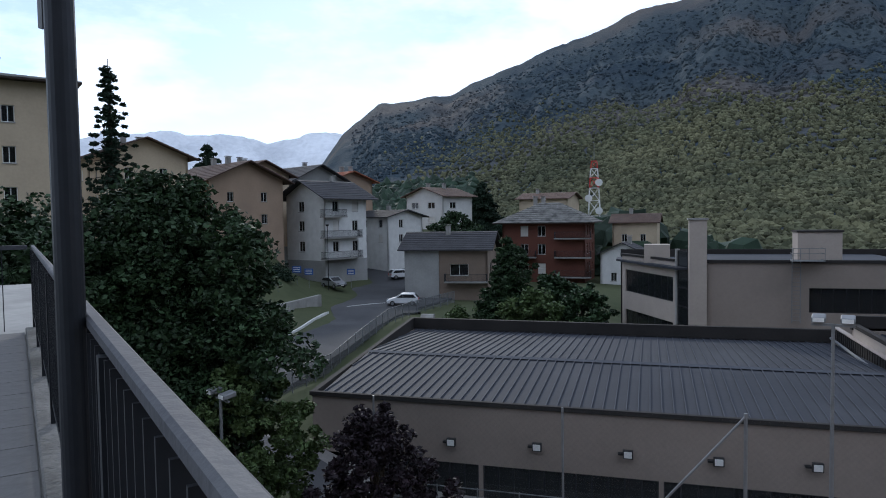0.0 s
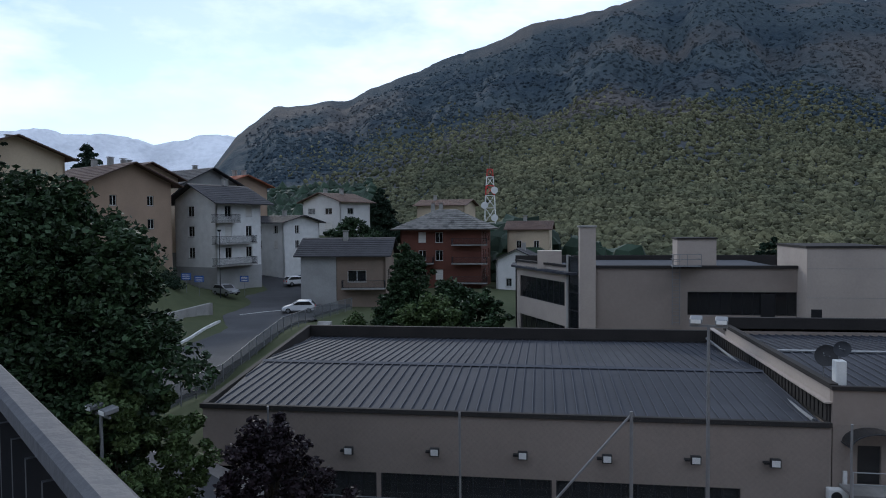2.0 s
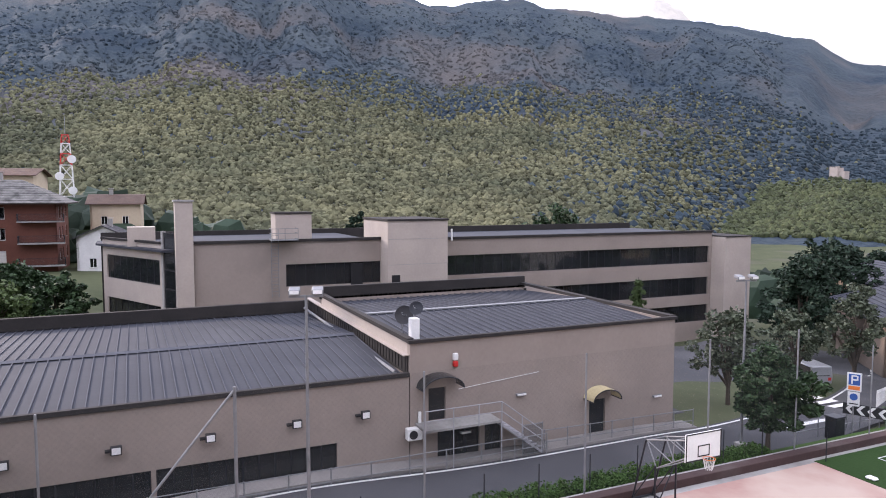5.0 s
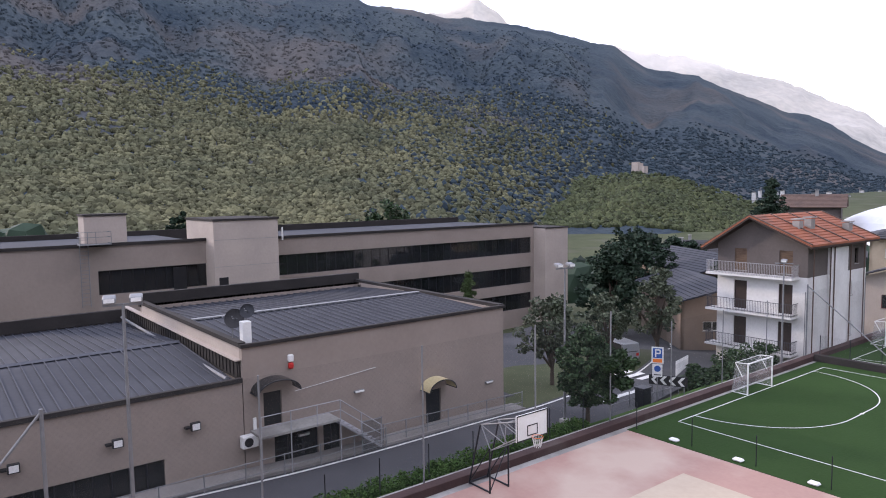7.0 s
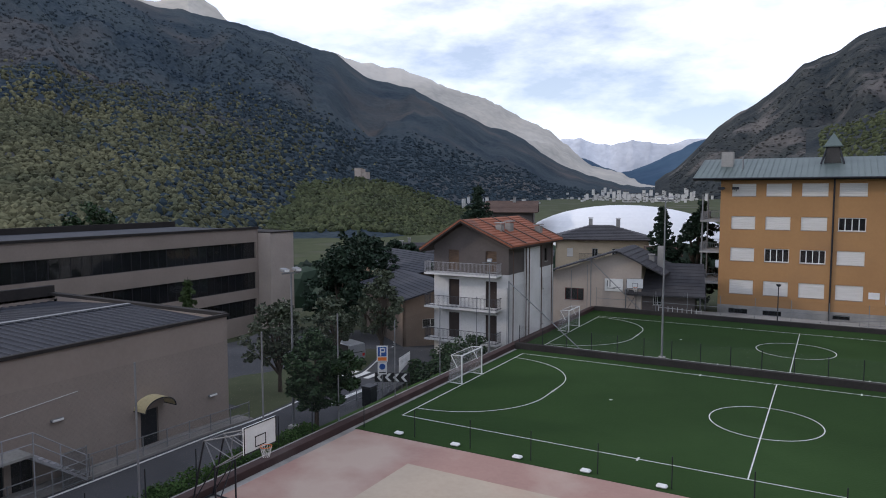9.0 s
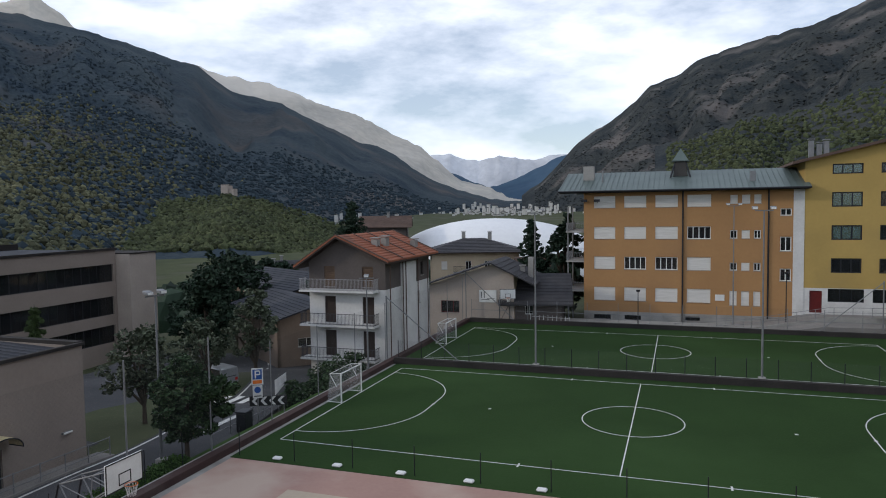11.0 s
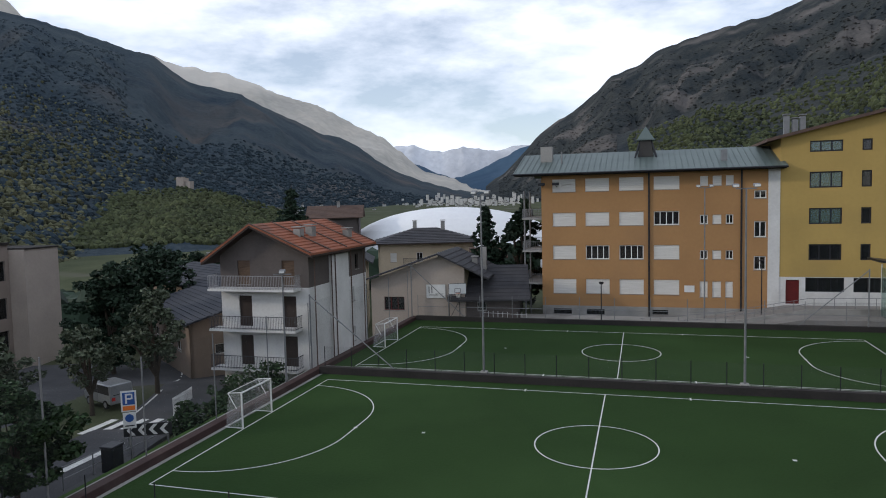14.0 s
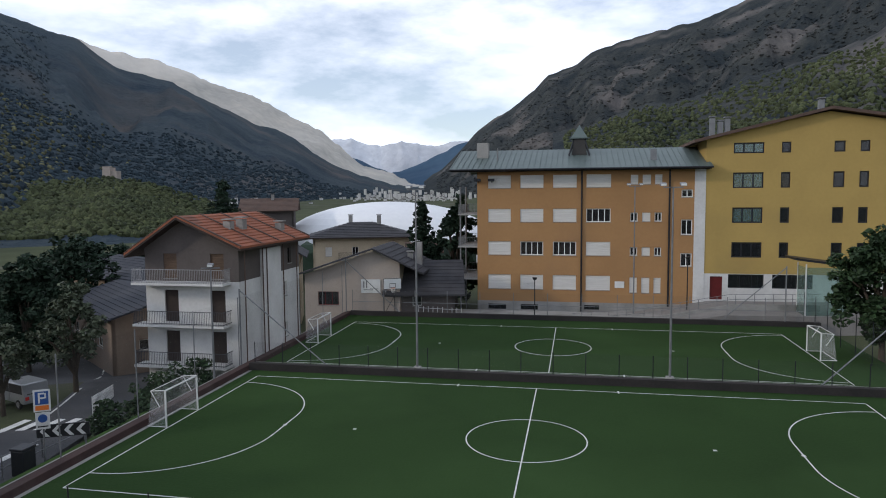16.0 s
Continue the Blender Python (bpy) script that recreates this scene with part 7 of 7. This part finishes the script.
fence("street_fence", [(-23.4, -9.5, -0.7), (-23.6, -2.0, -0.9)], 1.2, 1.9, "grey railing by the parking sign", True, (0.6, 1.15), 0.03)
fence("verge_fence", [(-21.75, -46, -0.1), (-21.75, -14, -0.1)], 1.7, 2.7, "thin dark posts along the grass verge", False, (), 0.028, "dark_metal")
rngv = np.random.default_rng(91)
vc = np.stack([rngv.uniform(-22.75, -21.55, 900), rngv.uniform(-50, -13.5, 900), rngv.uniform(-0.12, 0.16, 900)], -1)
tagged(new("verge_grass", leaf_mesh("verge_grass", vc, rngv.uniform(0.15, 0.35, 900), 40, 0.07, "grass", 92)), "rough overgrown grass strip beside the street", "grass", kind="stuff")
fence("picket_fence", [(-27.5, 3.6, -1.4), (-29.0, 7.6, -1.8)], 1.1, 0.22, "white picket fence by the street", False, (0.4, 0.9), 0.025, "white_paint")
fence("white_fence", [(-13.5, 34.5, -0.6), (-9.2, 35.5, -0.9)], 1.4, 0.5, "white fence beside the orange building", False, (0.3, 1.2), 0.03, "white_paint")
for xa, ya, za, xb, yb, zb_ in ((-21.0, -40.0, 6.5, -21.0, -45.4, 0.0), (-20.9, 10.6, 5.6, -14.6, 10.9, 0.4), (22.6, 12.2, 5.2, 17.0, 10.9, 0.3), (-20.6, 32.5, 5.6, -15.0, 32.6, 0.4), (21, 32.6, 5.4, 15.5, 32.6, 0.4)):
    t = thing("fence_brace", (xb, yb, zb_), "slanting steel brace of a net post", "brace", "net braces")
    part("strut", one(rod, (xa, ya, za), (xb, yb, zb_), 0.045, n=8), "galv", t)
    part("post", one(rod, (xa, ya, -0.1), (xa, ya, za + 0.1), 0.06, n=8), "galv", t)


def goal(x, y, s):
    """A 3 x 2 m goal; s: side to which the net hangs."""
    t = thing("football_goal", (x, y, 0.006), "white tubular football goal with thin net", "goal", "football goals")
    for d in (-1.54, 1.54):
        part("goal_post", one(box, x - 0.04, x + 0.04, y + d - 0.04, y + d + 0.04, 0.006, 2.04), "white_paint", t, bevel=0.01)
        part("top_stay", one(rod, (x, y + d, 2.02), (x + s * 0.85, y + d, 1.95), 0.025, n=6), "white_paint", t)
        part("back_stay", one(rod, (x + s * 0.85, y + d, 1.95), (x + s * 0.35, y + d, 1.1), 0.025, n=6), "white_paint", t)
        part("ground_stay", one(rod, (x, y + d, 0.03), (x + s * 1.1, y + d, 0.03), 0.025, n=6), "white_paint", t)
    part("crossbar", one(box, x - 0.04, x + 0.04, y - 1.5, y + 1.5, 1.96, 2.04), "white_paint", t, bevel=0.01)
    part("back_bar", one(rod, (x + s * 0.85, y - 1.54, 1.95), (x + s * 0.85, y + 1.54, 1.95), 0.02, n=6), "white_paint", t)
    part("ground_bar", one(rod, (x + s * 1.1, y - 1.54, 0.03), (x + s * 1.1, y + 1.54, 0.03), 0.02, n=6), "white_paint", t)
    bm = B()
    for d in (-1.5, 1.5):
        bm.faces.new([bm.verts.new(p) for p in ((x, y + d, 0.02), (x + s * 1.1, y + d, 0.04), (x + s * 0.85, y + d, 1.93), (x, y + d, 1.98))])
    bm.faces.new([bm.verts.new(p) for p in ((x + s * 1.08, y - 1.5, 0.05), (x + s * 1.08, y + 1.5, 0.05), (x + s * 0.83, y + 1.5, 1.92), (x + s * 0.83, y - 1.5, 1.92))])
    part("net", bm, "wire", t)


goal(-18.9, -0.15, -1)
goal(18.95, -0.15, 1)
goal(-18.6, 21.0, -1)
goal(19.8, 21.0, 1)
for x in (-17.5, -14.0, -10.5, -7.0, -3.5, 1.0):
    t = solid("net_weight", one(box, x, x + 0.5, -12.3, -11.95, 0.004, 0.14), "white_paint", "round white concrete weight of the dividing net", "weight", "net weights", bevel=0.06)


def hoop(x, y, zb, turn, label):
    """A basketball stand on a trussed arm."""
    t = thing("basketball_hoop", (x, y, zb), label, "basketball hoop", "basketball hoops")
    m = Matrix.Translation((x, y, zb)) @ Matrix.Rotation(radians(turn), 4, "Z")
    P = lambda a, b, c: m @ Vector((a, b, c))
    part("backboard", one(box, -0.9, 0.9, -0.03, 0.03, 2.9, 4.0, m), "white_paint", t, bevel=0.01)
    bm = B()
    for a, b, c, d in ((-0.9, 0.9, 2.9, 2.95), (-0.9, 0.9, 3.95, 4.0), (-0.9, -0.85, 2.95, 3.95), (0.85, 0.9, 2.95, 3.95), (-0.3, 0.3, 3.05, 3.09), (-0.3, 0.3, 3.46, 3.5), (-0.3, -0.26, 3.09, 3.46), (0.26, 0.3, 3.09, 3.46)):
        box(bm, a, b, -0.045, -0.034, c, d, m)
    part("board_marking", bm, "black", t)
    bm = B()
    for k in range(16):
        a, b = k * math.pi / 8, (k + 1) * math.pi / 8
        rod(bm, P(0.23 * math.cos(a), -0.32 + 0.23 * math.sin(a), 3.05), P(0.23 * math.cos(b), -0.32 + 0.23 * math.sin(b), 3.05), 0.012, n=5)
    part("rim", bm, "orange_sign", t)
    bm = B()
    for k in range(12):
        a, b = k * math.pi / 6, (k + 1) * math.pi / 6
        for c in (a, b):
            rod(bm, P(0.23 * math.cos(a), -0.32 + 0.23 * math.sin(a), 3.04), P(0.14 * math.cos(b if c == a else 2 * a - b), -0.32 + 0.14 * math.sin(b if c == a else 2 * a - b), 2.62), 0.006, n=4)
    part("net", bm, "white_paint", t)
    bm = B()
    for s in (-0.5, 0.5):
        rod(bm, P(s, 0.03, 3.7), P(s, 2.6, 2.9), 0.03, n=6)
        rod(bm, P(s, 0.03, 3.1), P(s, 2.0, 1.9), 0.03, n=6)
        rod(bm, P(s, 2.0, 1.9), P(s, 2.6, 2.9), 0.03, n=6)
        rod(bm, P(s, 1.0, 3.4), P(s, 1.1, 2.45), 0.02, n=6)
        rod(bm, P(s, 0.1, 3.1), P(s, 1.0, 3.4), 0.02, n=6)
        rod(bm, P(s, 1.1, 2.45), P(s, 2.6, 2.9), 0.02, n=6)
    for yy, zz in ((0.05, 3.7), (1.0, 3.4), (2.0, 1.9), (2.6, 2.9)):
        rod(bm, P(-0.5, yy, zz), P(0.5, yy, zz), 0.02, n=6)
    part("arm_truss", bm, "galv", t)
    bm = B()
    for s in (-0.55, 0.55):
        rod(bm, P(s, 2.0, 0), P(s, 2.0, 2.0), 0.04, n=6)
        rod(bm, P(s, 3.4, 0), P(s, 2.6, 2.9), 0.04, n=6)
        rod(bm, P(s, 2.0, 0.05), P(s, 3.4, 0.05), 0.04, n=6)
        rod(bm, P(s, 2.0, 2.0), P(s, 3.4, 0.05), 0.025, n=6)
    rod(bm, P(-0.55, 3.4, 0.05), P(0.55, 3.4, 0.05), 0.04, n=6)
    rod(bm, P(-0.55, 2.0, 0.05), P(0.55, 2.0, 2.0), 0.025, n=6)
    part("stand", bm, "dark_metal", t)
    return t


hoop(-16.7, -23.1, 0.0, 90, "white basketball backboard on a trussed steel stand")
hoop(-15.4, 31.4, 0.0, 25, "small basketball backboard on a steel tripod behind the pitch")

# ---- signs, cars, street things ----
ps = thing("parking_sign", (-22.4, -6.2, -0.7), "blue and white parking sign with orange strip on a post", "sign")
gm = Matrix.Translation((-22.4, -6.2, 0)) @ Matrix.Rotation(radians(33), 4, "Z")
part("post", one(rod, (-22.4, -6.2, -0.8), (-22.4, -6.2, 3.15), 0.04), "galv", ps)
p1 = part("panel", one(box, -0.36, 0.36, -0.08, -0.05, 2.15, 3.2, gm), "white_paint", ps)
part("blue_field", one(box, -0.28, 0.28, -0.09, -0.081, 2.5, 3.12, gm), "blue", ps)
part("orange_strip", one(box, -0.28, 0.28, -0.09, -0.081, 2.22, 2.44, gm), "orange_sign", ps)
bm = B()
box(bm, -0.15, -0.07, -0.097, -0.091, 2.56, 3.06, gm)
box(bm, -0.07, 0.12, -0.097, -0.091, 2.98, 3.06, gm)
box(bm, -0.07, 0.12, -0.097, -0.091, 2.76, 2.84, gm)
box(bm, 0.12, 0.19, -0.097, -0.091, 2.78, 3.04, gm)
part("letter", bm, "white_paint", ps, "white letter P")
part("lower_panel", one(box, -0.3, 0.3, -0.08, -0.05, 1.3, 2.1, gm), "white_paint", ps)
part("round_symbol", one(rod, gm @ Vector((0, -0.081, 1.82)), gm @ Vector((0, -0.09, 1.82)), 0.2, n=20), "blue", ps)
part("text_bar", one(box, -0.22, 0.22, -0.088, -0.081, 1.4, 1.46, gm), "black", ps)
cv = thing("chevron_board", (-22.6, -4.4, 0), "black road board with white chevrons", "sign")
cm = Matrix.Translation((-22.7, -4.6, 0)) @ Matrix.Rotation(radians(25), 4, "Z")
part("board", one(box, -1.2, 1.2, -0.03, 0.03, 0.35, 1.0, cm), "black", cv)
for k in range(4):
    bm = B()
    x = -1.05 + k * 0.55
    for s in (-1, 1):
        z0, z1 = (0.675, 0.95) if s > 0 else (0.675, 0.4)
        prism(bm, [(x, z0), (x + 0.2, z0), (x + 0.45, z1), (x + 0.25, z1)], -0.04, -0.031, "y", cm)
    part("chevron", bm, "white_paint", cv)
for x in (-1.0, 1.0):
    part("leg", one(box, x - 0.03, x + 0.03, 0.031, 0.07, -1.0, 1.0, cm), "galv", cv)
bn = thing("waste_bin", (-22.9, -6.9, -0.7), "dark slim metal street bin", "bin")
part("body", one(box, -23.3, -22.6, -7.3, -6.5, -0.7, 0.55), "dark_metal", bn, bevel=0.05)
part("lid", one(box, -23.33, -22.57, -7.33, -6.47, 0.552, 0.66), "dark_metal", bn, bevel=0.03)


def car(x, y, z, turn, paint, label, L=3.9, Hh=1.45, boxy=False):
    t = thing("car", (x, y, z), label, "car")
    m = Matrix.Translation((x, y, z)) @ Matrix.Rotation(radians(turn), 4, "Z")
    a = L / 2
    if boxy:
        out = [(-a, 0.35), (a, 0.35), (a, 0.95), (a * 0.45, 1.05), (a * 0.3, Hh), (-a * 0.95, Hh), (-a, 0.95)]
    else:
        out = [(-a, 0.3), (a, 0.3), (a, 0.62), (a * 0.92, 0.74), (a * 0.45, 0.9), (a * 0.05, Hh), (-a * 0.72, Hh - 0.02), (-a * 0.98, 0.92)]
    part("body", one(prism, out, -0.82, 0.82, "y", m), paint, t, bevel=0.07)
    g = [(a * 0.36, 0.96), (a * 0.03, Hh - 0.09), (-a * 0.66, Hh - 0.1), (-a * 0.86, 0.96)] if not boxy else [(a * 0.38, 1.02), (a * 0.25, Hh - 0.1), (-a * 0.88, Hh - 0.1), (-a * 0.9, 1.02)]
    for s in (-1, 1):
        part("side_window", one(prism, g, s * 0.825, s * 0.832, "y", m), "black", t)
        part("door_line", one(box, -0.1, -0.08, s * 0.824, s * 0.836, 0.4, Hh - 0.1, m), paint, t)
    part("windscreen", one(prism, [(a * 0.40, 0.98), (a * 0.08, Hh - 0.06), (a * 0.10, Hh - 0.06), (a * 0.42, 0.98)] if not boxy else [(a * 0.46, 1.06), (a * 0.325, Hh - 0.06), (a * 0.345, Hh - 0.06), (a * 0.48, 1.06)], -0.66, 0.66, "y", m), "black", t)
    part("rear_window", one(prism, [(-a * 0.99, 0.98), (-a * 0.79, Hh - 0.1), (-a * 0.81, Hh - 0.1), (-a * 1.01, 0.98)], -0.6, 0.6, "y", m), "black", t)
    for sx in (-0.62, 0.62):
        for s in (-1, 1):
            c = m @ Vector((a * sx, s * 0.70, 0.3))
            o = m @ Vector((a * sx, s * 0.85, 0.3))
            w = part("wheel", one(rod, c, o, 0.31, n=18), "rubber", t)
            r = link("rim", one(rod, o, o + (o - c) * 0.05, 0.19, n=14), "galv")
            r.parent = w
    for s in (-0.6, 0.6):
        part("headlight", one(box, a - 0.05, a + 0.015, s - 0.16, s + 0.16, 0.6, 0.74, m), "galv", t)
        part("tail_light", one(box, -a - 0.015, -a + 0.05, s - 0.12, s + 0.12, 0.62, 0.85, m), "red", t)
    part("bumper", one(box, a - 0.06, a + 0.06, -0.78, 0.78, 0.32, 0.5, m), "black", t, bevel=0.03)
    part("number_plate", one(box, a + 0.06, a + 0.07, -0.25, 0.25, 0.36, 0.46, m), "white_paint", t)
    return t


car(-74.7, -71.4, gz(-74.7, -71.4) + 0.12, 285, "car_white", "white hatchback on the bend of the road", 3.8)
car(-34.1, 5.2, gz(-34.1, 5.2) + 0.05, 160, "car_grey", "silver boxy off-road car in the car park", 3.6, 1.7, True)
car(-96.5, -79.5, gz(-96.5, -79.5) + 0.1, 130, "car_white", "white car parked by the houses", 3.9)
car(-82.5, -84.2, gz(-82.5, -84.2) + 0.1, 60, "car_grey", "grey car parked below the white house", 3.9)
car(-34.6, 22.5, gz(-34.6, 22.5) + 0.05, 120, "car_grey", "parked grey car at the workshop", 3.9)
for x, y, h in ((-76, -84.5, 2.4), (-72, -84.0, 2.2), (-86, -83.2, 2.6)):
    t = thing("road_sign", (x, y, gz(x, y)), "blue road sign on a thin post", "sign", "road signs")
    z = gz(x, y)
    part("post", one(rod, (x, y, z - 0.1), (x, y, z + h), 0.03), "galv", t)
    part("plate", one(box, x + 0.035, x + 0.06, y - 0.6, y + 0.6, z + h - 0.8, z + h), "blue", t)
    for k in range(3):
        part("text_bar", one(box, x + 0.061, x + 0.066, y - 0.45, y + 0.45, z + h - 0.68 + k * 0.22, z + h - 0.6 + k * 0.22), "white_paint", t)
solid("retaining_wall", one(box, -70, -56, -80.2, -79.8, 0.5, 4.3), "concrete", "grey stone retaining wall beside the road", "wall", kind="structure")
solid("retaining_wall", one(box, -50, -29.0, -77.5, -77.2, 0, 5), "concrete", "grey stone wall above the road", "wall", kind="structure")
solid("stone_steps", one(prism, [(-66.5, 0), (-66.5, 2.9), (-66.0, 2.9), (-65.0, 2.0), (-64.0, 1.2), (-63.0, 0.4), (-63, 0)], -66.2, -64.8), "concrete", "concrete steps down from the road", "stairs", kind="structure")
